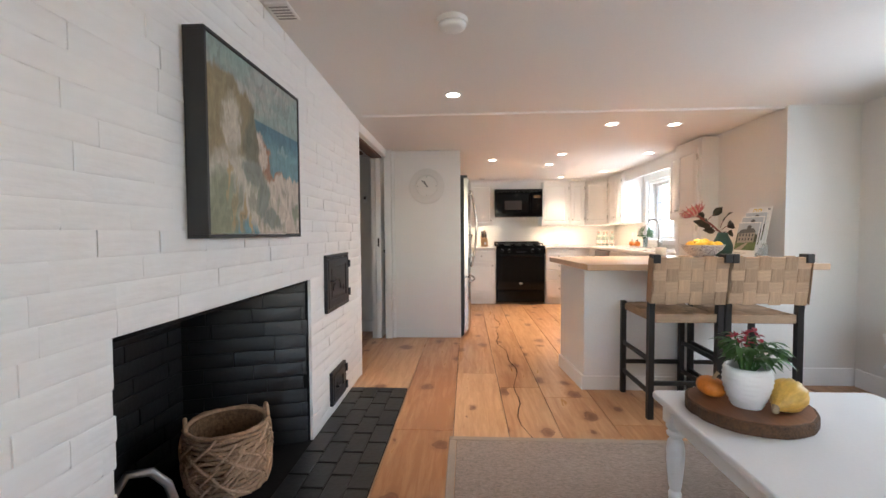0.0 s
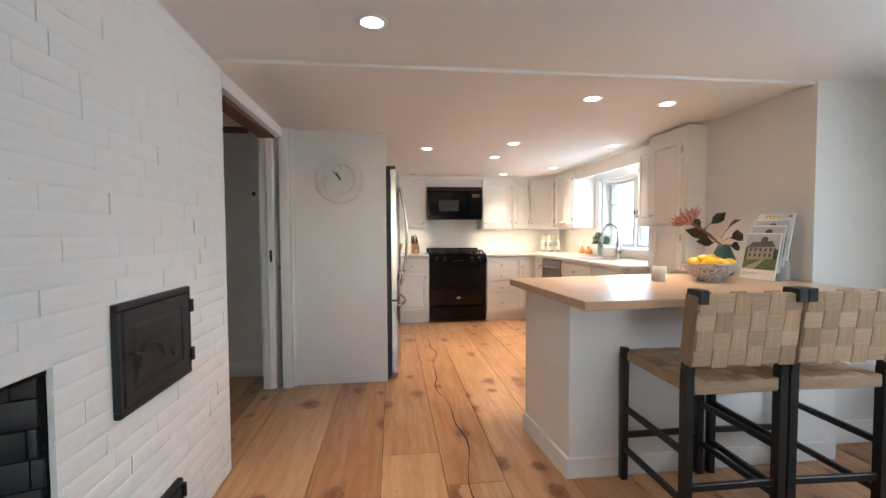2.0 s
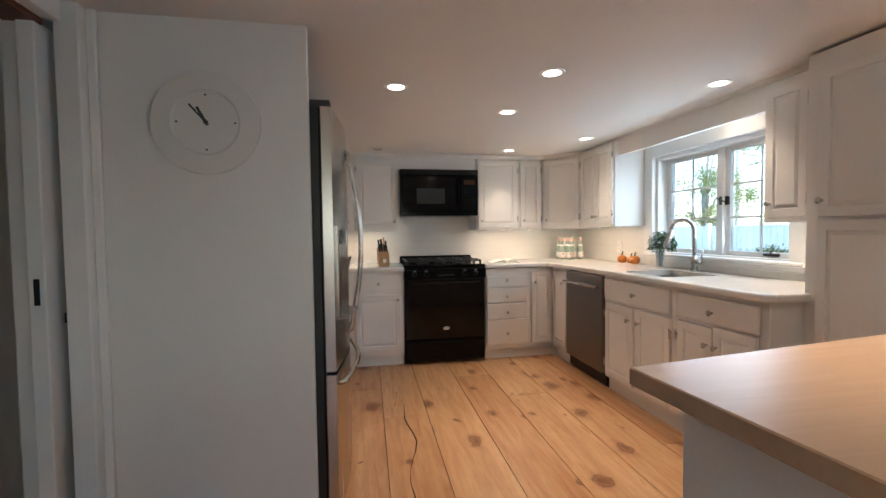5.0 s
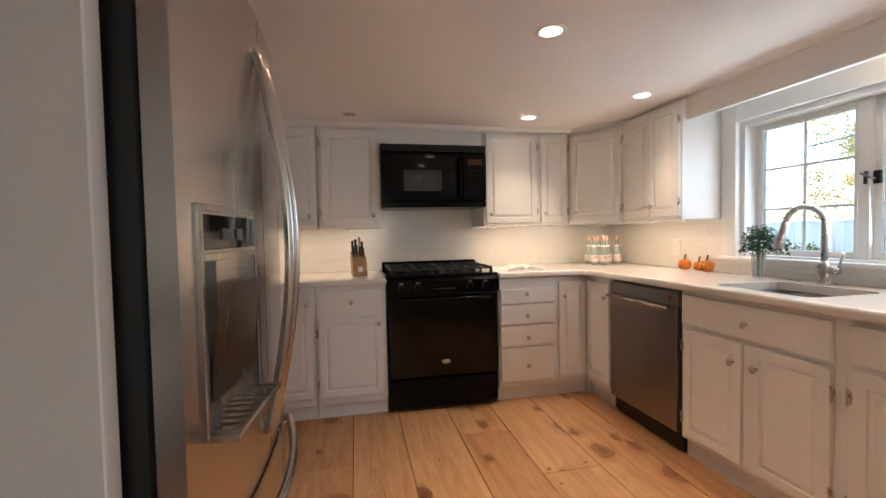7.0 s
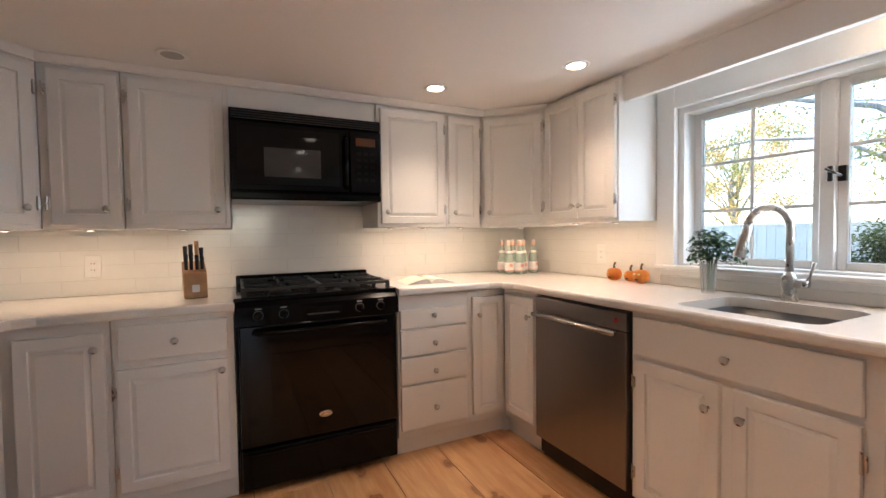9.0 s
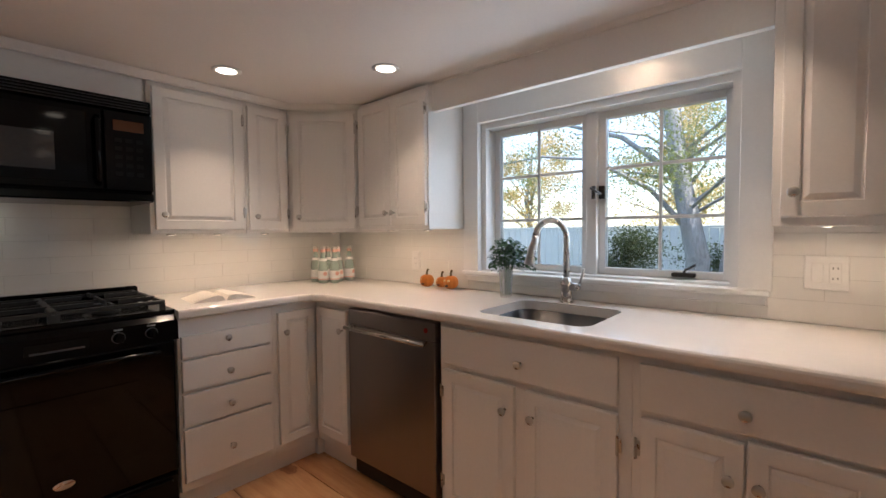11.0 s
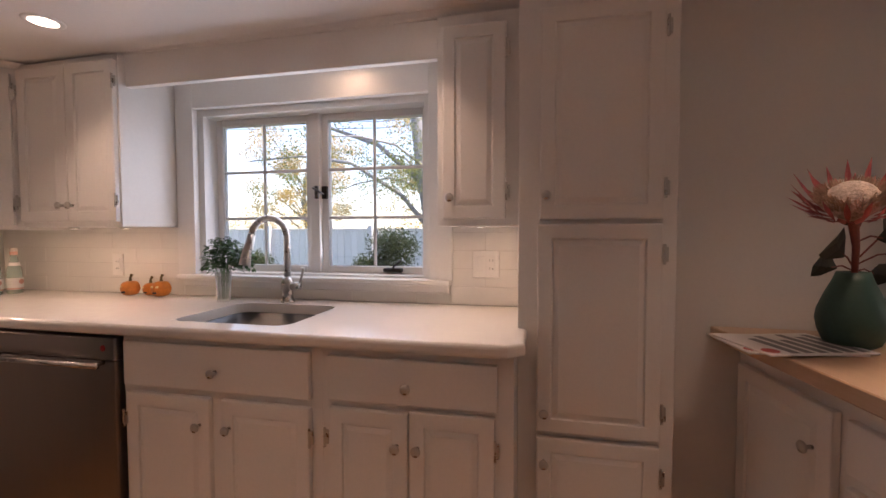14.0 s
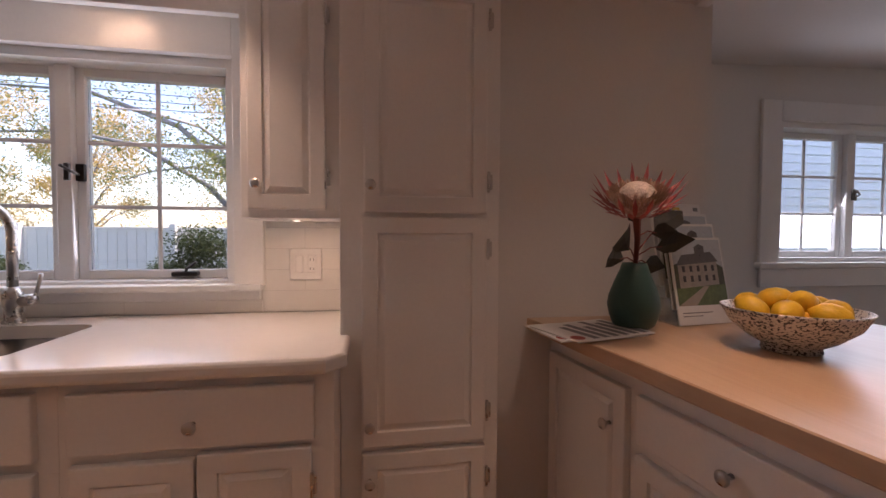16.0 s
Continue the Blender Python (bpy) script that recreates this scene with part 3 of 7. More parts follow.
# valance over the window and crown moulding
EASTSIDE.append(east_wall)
valance = structure("trim_valance", box(2.745, 2.775, 4.935, 6.338, 1.84, 1.99, 0.002), CAB, "white valance board above the window")
soffit = structure("trim_soffit", box(2.775, 3.03, 4.935, 6.338, 1.962, 1.99), CAB, "white soffit above the window")
for nm, a, b in (("trim_crown", (2.75, 4.64), (2.75, 6.90)), ("trim_crown", (2.75, 6.90), (2.44, 7.19)), ("trim_crown", (2.44, 7.19), (0.24, 7.19)), ("trim_crown", (0.24, 7.19), (-0.09, 6.85))):
    dx, dy = b[0] - a[0], b[1] - a[1]
    L = math.hypot(dx, dy)
    bm = bmesh.new()
    prof = [(0.0, 0.0), (0.012, 0.0), (0.014, 0.008), (0.03, 0.026), (0.034, 0.034), (0.0, 0.034)]
    ring = [[bm.verts.new((s, -y, z)) for y, z in prof] for s in (0, L)]
    for i in range(len(prof)):
        j = (i + 1) % len(prof)
        bm.faces.new((ring[0][i], ring[0][j], ring[1][j], ring[1][i]))
    bm.faces.new(ring[0])
    bm.faces.new(ring[1][::-1])
    bmesh.ops.recalc_face_normals(bm, faces=bm.faces)
    flip = -1 if dy > 0 or dx < 0 else 1
    ob = structure(nm, bm, CAB, "white crown moulding above the wall cabinets")
    ob.matrix_basis = Matrix.Translation((b[0], b[1], ceiling_z((a[1] + b[1]) / 2) - 0.036)) @ Matrix.Rotation(math.atan2(-dy, -dx), 4, "Z")
    fascia = structure("trim_fascia", prism([(a[0], a[1]), (b[0], b[1]), (b[0] - dy / L * 0.03 * -1, b[1] + dx / L * 0.03 * -1), (a[0] - dy / L * 0.03 * -1, a[1] + dx / L * 0.03 * -1)], UT, 2.03), CAB, "white filler board above the wall cabinets")
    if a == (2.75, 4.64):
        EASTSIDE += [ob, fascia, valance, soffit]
structure("trim_filler", box(0.966, 1.734, 7.23, 7.26, 1.85, 1.99), CAB, "white filler board above the microwave")

# ---- worktops ----


def rounded_slab(outline, z0, z1, r=0.014):
    bm = prism(outline, z0, z1)
    es = [e for e in bm.edges if abs(e.verts[0].co.z - e.verts[1].co.z) < 1e-6]
    bmesh.ops.bevel(bm, geom=es, offset=r, segments=3, profile=0.5, affect="EDGES")
    return bm


CE, CF = 2.395, 6.905
top_r = thing("worktop", "white solid-surface worktop with a rounded edge and an undermount sink cut-out", "worktop")
S0, S1, SXA, SXB = 5.41, 5.885, 2.49, 2.885


def slab_with_hole():
    outer = [(1.742, NORTH), (1.742, CF), (2.30, CF), (2.36, 6.875), (CE, 6.80), (CE, 4.66), (CE + 0.045, 4.612), (EAST, 4.612), (EAST, NORTH)]
    bm = bmesh.new()
    # two slabs that meet behind the sink keep the hole open
    a = [(1.742, NORTH), (1.742, CF), (2.30, CF), (2.36, 6.875), (CE, 6.80), (CE, S1), (EAST, S1), (EAST, NORTH)]
    b = [(CE, S0), (CE, 4.66), (CE + 0.045, 4.612), (EAST, 4.612), (EAST, S0)]
    return outer, a, b


_, oa, ob_ = slab_with_hole()
for o in (oa, ob_, [(CE, S1), (CE, S0), (SXA, S0), (SXA, S1)], [(SXB, S1), (SXB, S0), (EAST, S0), (EAST, S1)]):
    bm = prism(o, CT - 0.04, CT)
    es = [e for e in bm.edges if abs(e.verts[0].co.z - e.verts[1].co.z) < 1e-6 and any(abs(e.verts[0].co[i] - v) < 0.06 and abs(e.verts[1].co[i] - v) < 0.06 for i, v in ((0, CE),)) or
          (abs(e.verts[0].co.z - e.verts[1].co.z) < 1e-6 and abs(e.verts[0].co.y - CF) < 0.05 and abs(e.verts[1].co.y - CF) < 0.05) or
          (abs(e.verts[0].co.z - e.verts[1].co.z) < 1e-6 and abs(e.verts[0].co.y - 4.612) < 0.06 and abs(e.verts[1].co.y - 4.612) < 0.06)]
    if es:
        bmesh.ops.bevel(bm, geom=es, offset=0.013, segments=3, profile=0.5, affect="EDGES")
    part("slab", bm, COUNTER, top_r)
top_l = thing("worktop", "white solid-surface worktop between refrigerator and range", "worktop")
part("slab", prism([(0.972, CF), (0.972, NORTH), (-0.42, NORTH), (-0.42, 5.67), (0.205, 5.67), (0.205, 6.80), (0.24, 6.875), (0.30, CF)][::-1], CT - 0.04, CT, 0.012), COUNTER, top_l)
# sink bowl
sink = thing("sink", "undermount stainless steel sink bowl", "sink")
bm = bmesh.new()


def round_rect(x0, x1, y0, y1, r, n=5):
    pts = []
    for cx, cy, a in ((x1 - r, y1 - r, 0), (x0 + r, y1 - r, 90), (x0 + r, y0 + r, 180), (x1 - r, y0 + r, 270)):
        pts += arc(cx, cy, r, a, a + 90, n)
    return pts


rings = []
for dx, z, r in ((0.012, CT - 0.04, 0.05), (0.0, CT - 0.042, 0.06), (0.012, CT - 0.17, 0.06), (0.05, CT - 0.195, 0.05)):
    s = -0.012 if z == CT - 0.04 else dx
    rings.append([bm.verts.new((x, y, z)) for x, y in round_rect(SXA + s, SXB - s, S0 + s, S1 - s, r)])
for a, b in zip(rings, rings[1:]):
    for i in range(len(a)):
        bm.faces.new((a[i], a[(i + 1) % len(a)], b[(i + 1) % len(a)], b[i]))
bm.faces.new(rings[-1])
part("bowl", bm, SINKSTEEL, sink, smooth=True)
part("drain", lathe([(0.04, 0), (0.042, 0.003), (0.03, 0.004), (0.012, 0.001)], 20), NICKEL, sink, m=pose((SXA + SXB) / 2, (S0 + S1) / 2, CT - 0.1945))
# corner fillets of the cut-out
for x, y, a in ((SXA, S0, 180), (SXB, S0, 270), (SXB, S1, 0), (SXA, S1, 90)):
    r = 0.06
    cx, cy = x + (r if x == SXA else -r), y + (r if y == S0 else -r)
    pts = [(x, y)] + arc(cx, cy, r, a, a + 90, 6)[::-1]
    bm = prism(pts, CT - 0.04, CT - 0.0005)
    part("corner_fillet", bm, COUNTER, top_r)

# ---- peninsula ----
pen = thing("peninsula", "white painted peninsula with a maple butcher-block top", "kitchen island")
PEN_BASE = [(1.347, 3.25), (2.825, 3.25), (2.825, 3.985), (1.30, 3.80)]
part("body", prism(PEN_BASE, 0, 0.887), CAB, pen)
part("baseboard", box(1.330, 2.825, 3.233, 3.25, 0, 0.10, 0.003), CAB, pen)
part("baseboard", prism([(1.327, 3.233), (1.347, 3.25), (1.30, 3.80), (1.282, 3.80)][::-1], 0, 0.10), CAB, pen)
dn = pose(2.815, 4.006, 0, 0, 0, 180 + 6.92)
for x0, x1, z0, z1, kx, kz in ((0.02, 0.40, 0.13, 0.82, 0.345, 0.71), (0.44, 0.98, 0.70, 0.82, 0.70, 0.76), (0.44, 0.70, 0.13, 0.67, 0.66, 0.6), (0.72, 0.98, 0.13, 0.67, 0.76, 0.6), (1.02, 1.42, 0.13, 0.82, 1.06, 0.71)):
    d = part("drawer_front" if z1 - z0 < 0.2 else "door", front_mesh(x1 - x0, z1 - z0, z1 - z0 > 0.2), CAB, pen, m=dn @ pose(x0, 0, z0))
    knob(d, kx - x0, kz - z0)
PEN_TOP = [(1.285, 2.955), (2.82, 2.985), (2.82, 4.075), (1.215, 3.86)]
part("worktop_slab", prism(PEN_TOP, 0.888, 0.928, 0.003, 1), BUTCHER, pen, "thick maple butcher-block worktop")

# ---- refrigerator ----
structure("wall_fridge_panel", box(-0.275, 0.438, 4.745, 4.785, 0, 2.04, 0.002), CAB, "white panel beside the refrigerator")
fr = thing("refrigerator", "stainless steel french-door refrigerator with a water dispenser and bottom freezer", "refrigerator")
RY0, RY1, RX = 4.792, 5.66, 0.46
part("body", box(-0.28, RX + 0.014, RY0 + 0.006, RY1, 0.02, 1.74, 0.006), BLACKM, fr, "dark grey cabinet sides")


def bowed(y0, y1, z0, z1, x0=0.478, bulge=0.035, n=8, lo=None, hi=None):
    """A door whose front bows gently outwards over the whole width of the appliance."""
    lo, hi = lo or RY0, hi or RY1
    pts = [(x0, y0), (x0, y1)]
    for i in range(n + 1):
        y = y1 + (y0 - y1) * i / n
        u = (y - lo) / (hi - lo)
        pts.append((x0 + 0.040 + bulge * math.sin(math.pi * min(max(u, 0), 1)), y))
    bm = prism(pts[::-1], z0, z1)
    bmesh.ops.recalc_face_normals(bm, faces=bm.faces)
    return bm


RM = (RY0 + RY1) / 2
d1 = part("door", bowed(RY0 + 0.003, RM - 0.003, 0.665, 1.735), STEEL, fr)
d2 = part("door", bowed(RM + 0.003, RY1 - 0.003, 0.665, 1.735), STEEL, fr)
d3 = part("freezer_drawer", bowed(RY0 + 0.003, RY1 - 0.003, 0.055, 0.650), STEEL, fr)
for d, y in ((d1, RM - 0.045), (d2, RM + 0.045)):
    pts = [(0.54, y, 0.735)] + [(0.562 + 0.058 * math.sin(math.pi * i / 16), y, 0.75 + 0.87 * i / 16) for i in range(17)] + [(0.54, y, 1.64)]
    part("handle", tube(pts, 0.012, 10), STEEL, d, "long bowed bar handle", smooth=True)
pts = [(0.51, RY0 + 0.06, 0.60)] + [(0.545 + 0.05 * math.sin(math.pi * i / 14), RY0 + 0.07 + (RY1 - RY0 - 0.14) * i / 14, 0.60) for i in range(15)] + [(0.51, RY1 - 0.06, 0.60)]
part("handle", tube(pts, 0.012, 10), STEEL, d3, "bowed bar handle", smooth=True)
# the dispenser follows the bow of the door
DM = pose(0.5385, 4.99, 0, 0, 0, -5.06)
part("dispenser_display", box(-0.02, 0.0035, -0.128, 0.128, 1.185, 1.245, 0.001), BLACKGLASS, d1, "dark ice and water display", DM)
for y in (-0.05, 0.02):
    part("dispenser_button", box(0.003, 0.006, y, y + 0.035, 1.20, 1.222, 0.001), DARKGREY, d1, m=DM)
bm = bmesh.new()
for q in ((-0.142, -0.130, 0.875, 1.262), (0.130, 0.142, 0.875, 1.262), (-0.130, 0.130, 1.250, 1.262), (-0.130, 0.130, 1.165, 1.180)):
    add_box(bm, -0.02, 0.007, *q, 0.002)
part("recess_frame", bm, STEEL, d1, m=DM)
# no hollow behind: a flat dark panel carries the recess's shade in its colour
part("dispenser_recess", box(-0.02, 0.0012, -0.130, 0.130, 0.880, 1.165), DARKGREY, d1, "flat dark panel in place of the shaded recess", DM)
bm = bmesh.new()
rows = [[bm.verts.new((0.003 + 0.026 * (k / 6) ** 2, y, 0.925 + 0.033 * k)) for y in (-0.112, 0.112)] for k in range(7)]
for p, q in zip(rows, rows[1:]):
    bm.faces.new((p[0], p[1], q[1], q[0]))
bmesh.ops.solidify(bm, geom=bm.faces[:], thickness=0.004)
part("paddle", bm, STEEL, d1, "curved steel paddle", DM, smooth=True)
bm = bmesh.new()
add_box(bm, -0.015, 0.052, -0.132, 0.132, 0.866, 0.878, 0.003)
for i in range(9):
    add_box(bm, 0.004, 0.048, -0.115 + i * 0.027, -0.103 + i * 0.027, 0.878, 0.883)
part("drip_tray", bm, STEEL, d1, m=DM)
part("hinge_cover", box(0.40, 0.515, RY0 + 0.01, RY0 + 0.10, 1.74, 1.765, 0.004), DARKGREY, fr)
part("toe_grille", box(0.30, 0.46, RY0 + 0.02, RY1 - 0.02, 0.0, 0.05), BLACKM, fr)

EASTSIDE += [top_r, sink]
# ---- range ----
GREYMARK = material("pale_print", (0.35, 0.35, 0.35), 0.5)
rg = thing("range", "black freestanding gas range with cast iron grates", "stove")
GX0, GX1 = 0.978, 1.738
part("body", box(GX0, GX1, 6.955, 7.53, 0.03, 0.905, 0.004), BLACK, rg)
part("oven_door", box(GX0 + 0.006, GX1 - 0.006, 6.917, 6.955, 0.235, 0.80, 0.008, 2), BLACKGLASS, rg)
part("oven_window", box(GX0 + 0.14, GX1 - 0.14, 6.9145, 6.918, 0.36, 0.66, 0.001), BLACKGLASS, rg)
bm = tube([(GX0 + 0.07, 6.92, 0.765), (GX0 + 0.075, 6.885, 0.768), (GX0 + 0.11, 6.875, 0.768), (GX1 - 0.11, 6.875, 0.768), (GX1 - 0.075, 6.885, 0.768), (GX1 - 0.07, 6.92, 0.765)], 0.011, 10)
part("oven_handle", bm, BLACK, rg, smooth=True)
part("drawer", box(GX0 + 0.006, GX1 - 0.006, 6.922, 6.955, 0.035, 0.222, 0.008, 2), BLACK, rg)
part("drawer_lip", box(GX0 + 0.03, GX1 - 0.03, 6.912, 6.924, 0.188, 0.205, 0.004), BLACK, rg)
part("badge", lathe([(0.0, 0), (0.02, 0.001), (0.021, 0.003), (0.0, 0.004)], 20), NICKEL, rg, "oval chrome badge", pose(1.36, 6.9165, 0.335, 90) @ Matrix.Diagonal((1.5, 0.75, 1, 1)))
bm = bmesh.new()
f = [(6.915, 0.80), (6.955, 0.80), (6.985, 0.905), (6.94, 0.905), (6.915, 0.885)]
ra = [bm.verts.new((GX0 - 0.008, y, z)) for y, z in f]
rb = [bm.verts.new((GX1 + 0.008, y, z)) for y, z in f]
for i in range(5):
    bm.faces.new((ra[i], ra[(i + 1) % 5], rb[(i + 1) % 5], rb[i]))
bm.faces.new(ra)
bm.faces.new(rb[::-1])
bmesh.ops.recalc_face_normals(bm, faces=bm.faces)
part("control_panel", bm, BLACK, rg)
part("clock_display", box(1.27, 1.45, 6.909, 6.916, 0.825, 0.865, 0.001), BLACKGLASS, rg, "dark display with buttons")
part("display_buttons", box(1.285, 1.435, 6.9075, 6.9095, 0.829, 0.836), DARKGREY, rg, "row of grey buttons")
kb = kr = km = None
for kx in (GX0 + 0.09, GX0 + 0.20, GX1 - 0.20, GX1 - 0.09):
    m = pose(kx, 6.914, 0.845, 90)
    if kb is None:
        bm = lathe([(0.019, 0), (0.019, 0.010), (0.016, 0.014), (0.014, 0.030), (0.0, 0.031)], 18)
        add_box(bm, -0.004, 0.004, -0.017, 0.017, 0.022, 0.036, 0.002)
        kb = part("control_knob", bm, BLACK, rg, m=m)
        kr = part("knob_ring", lathe([(0.0225, 0.0), (0.0225, 0.003), (0.019, 0.0035), (0.019, 0.0)], 18), DARKGREY, rg, m=m)
        km = part("knob_mark", box(-0.014, 0.014, 0.028, 0.033, 0.0, 0.0012), GREYMARK, rg, "pale printed mark", m)
    else:
        again(kb, rg, m)
        again(kr, rg, m)
        again(km, rg, m)
part("cooktop", box(GX0 - 0.012, GX1 + 0.012, 6.94, 7.53, 0.905, 0.926, 0.006, 2), BLACK, rg)
for gx in (GX0 + 0.03, GX0 + 0.385):
    bm = bmesh.new()
    w, y0, y1, zt = 0.345, 6.965, 7.475, 0.968
    for y in (y0, y1):
        add_box(bm, gx, gx + w, y - 0.007, y + 0.007, zt - 0.016, zt, 0.002)
    for x in (gx, gx + w):
        add_box(bm, x - 0.007, x + 0.007, y0, y1, zt - 0.016, zt, 0.002)
    add_box(bm, gx, gx + w, (y0 + y1) / 2 - 0.006, (y0 + y1) / 2 + 0.006, zt - 0.014, zt, 0.002)
    for x in (gx + 0.004, gx + w - 0.004):
        for y in (y0, (y0 + y1) / 2, y1):
            add_box(bm, x - 0.009, x + 0.009, y - 0.009, y + 0.009, 0.924, zt - 0.012)
    for cy in ((y0 * 3 + y1) / 4, (y0 + y1 * 3) / 4):
        for x0, x1 in ((gx, gx + w * 0.38), (gx + w * 0.62, gx + w)):
            add_box(bm, x0, x1, cy - 0.005, cy + 0.005, zt - 0.012, zt + 0.005, 0.001)
        for q0, q1 in ((cy - 0.125, cy - 0.04), (cy + 0.04, cy + 0.125)):
            add_box(bm, gx + w / 2 - 0.005, gx + w / 2 + 0.005, q0, q1, zt - 0.012, zt + 0.005, 0.001)
    part("grate", bm, BLACKM, rg, "cast iron grate")
    for y in ((y0 * 3 + y1) / 4, (y0 + y1 * 3) / 4):
        part("burner", lathe([(0.05, 0), (0.05, 0.010), (0.034, 0.014), (0.034, 0.022), (0.0, 0.024)], 18), BLACKM, rg, m=pose(gx + w / 2, y, 0.925))
part("back_guard", box(GX0, GX1, 7.488, 7.53, 0.926, 0.985, 0.006), BLACK, rg)

# ---- microwave ----
mw = thing("microwave", "black over-the-range microwave with a dark glass door", "microwave")
MX0, MX1, MY, MZ0, MZ1 = 0.968, 1.732, 7.13, 1.392, 1.84
part("body", box(MX0, MX1, MY + 0.02, NORTH, MZ0, MZ1, 0.005), BLACK, mw)
part("door", box(MX0, 1.555, MY, MY + 0.02, MZ0 + 0.045, MZ1 - 0.06, 0.005), BLACK, mw)
part("window", box(MX0 + 0.03, 1.50, MY - 0.004, MY, MZ0 + 0.075, MZ1 - 0.085, 0.001), BLACKGLASS, mw)
part("inner_window", box(MX0 + 0.155, 1.40, MY - 0.007, MY - 0.004, MZ0 + 0.115, MZ1 - 0.185, 0.001), material("grey_mesh_glass", (0.05, 0.05, 0.05), 0.05, vary=0.1), mw)
part("handle", tube([(1.535, MY, MZ0 + 0.07), (1.532, MY - 0.03, MZ0 + 0.09), (1.532, MY - 0.03, MZ1 - 0.12), (1.535, MY, MZ1 - 0.10)], 0.011, 10), BLACK, mw, smooth=True)
ctrl = part("control_panel", box(1.558, MX1, MY, MY + 0.02, MZ0 + 0.045, MZ1 - 0.06, 0.005), BLACK, mw)
part("display", box(1.59, 1.70, MY - 0.003, MY, 1.695, 1.74, 0.001), material("amber_display", (0.10, 0.035, 0.012), 0.15), ctrl, "dim amber display")
for r in range(5):
    for c in range(3):
        part("button", box(1.592 + c * 0.038, 1.622 + c * 0.038, MY - 0.0012, MY, 1.50 + r * 0.036, 1.522 + r * 0.036, 0.001), BLACKGLASS, ctrl)
part("chin", box(MX0, MX1, MY - 0.002, MY + 0.02, MZ0, MZ0 + 0.040, 0.006), BLACK, mw)
part("vent_strip", box(MX0, MX1, MY + 0.004, MY + 0.02, MZ1 - 0.055, MZ1, 0.004), BLACK, mw)
for i in range(4):
    part("vent_slat", box(MX0 + 0.01, MX1 - 0.01, MY - 0.001, MY + 0.006, MZ1 - 0.05 + i * 0.012, MZ1 - 0.045 + i * 0.012), BLACKM, mw)

# ---- dishwasher ----
dw = thing("dishwasher", "stainless steel dishwasher with a straight bar handle", "dishwasher")
part("body", box(2.452, 2.98, 6.03, 6.63, 0.02, 0.868), BLACKM, dw)
part("door", box(2.412, 2.452, 6.034, 6.626, 0.115, 0.78, 0.005, 2), DARKSTEEL, dw)
part("control_strip", box(2.412, 2.452, 6.034, 6.626, 0.783, 0.862, 0.005, 2), DARKSTEEL, dw)
bm = tube([(2.37, 6.06, 0.775), (2.37, 6.60, 0.775)], 0.010, 12)
for y in (6.085, 6.575):
    tube([(2.415, y, 0.775), (2.37, y, 0.775)], 0.008, 10, bm)
part("handle", bm, STEEL, dw, "round bar handle", smooth=True)
part("badge", lathe([(0.011, 0), (0.011, 0.002), (0.0, 0.003)], 16), material("red_badge", (0.35, 0.01, 0.01), 0.3), dw, "small red badge", pose(2.412, 6.085, 0.825, 0, -90))
part("toe_kick", box(2.47, 2.50, 6.034, 6.626, 0.0, 0.112), BLACKM, dw)
EASTSIDE.append(dw)

# ---- windows ----


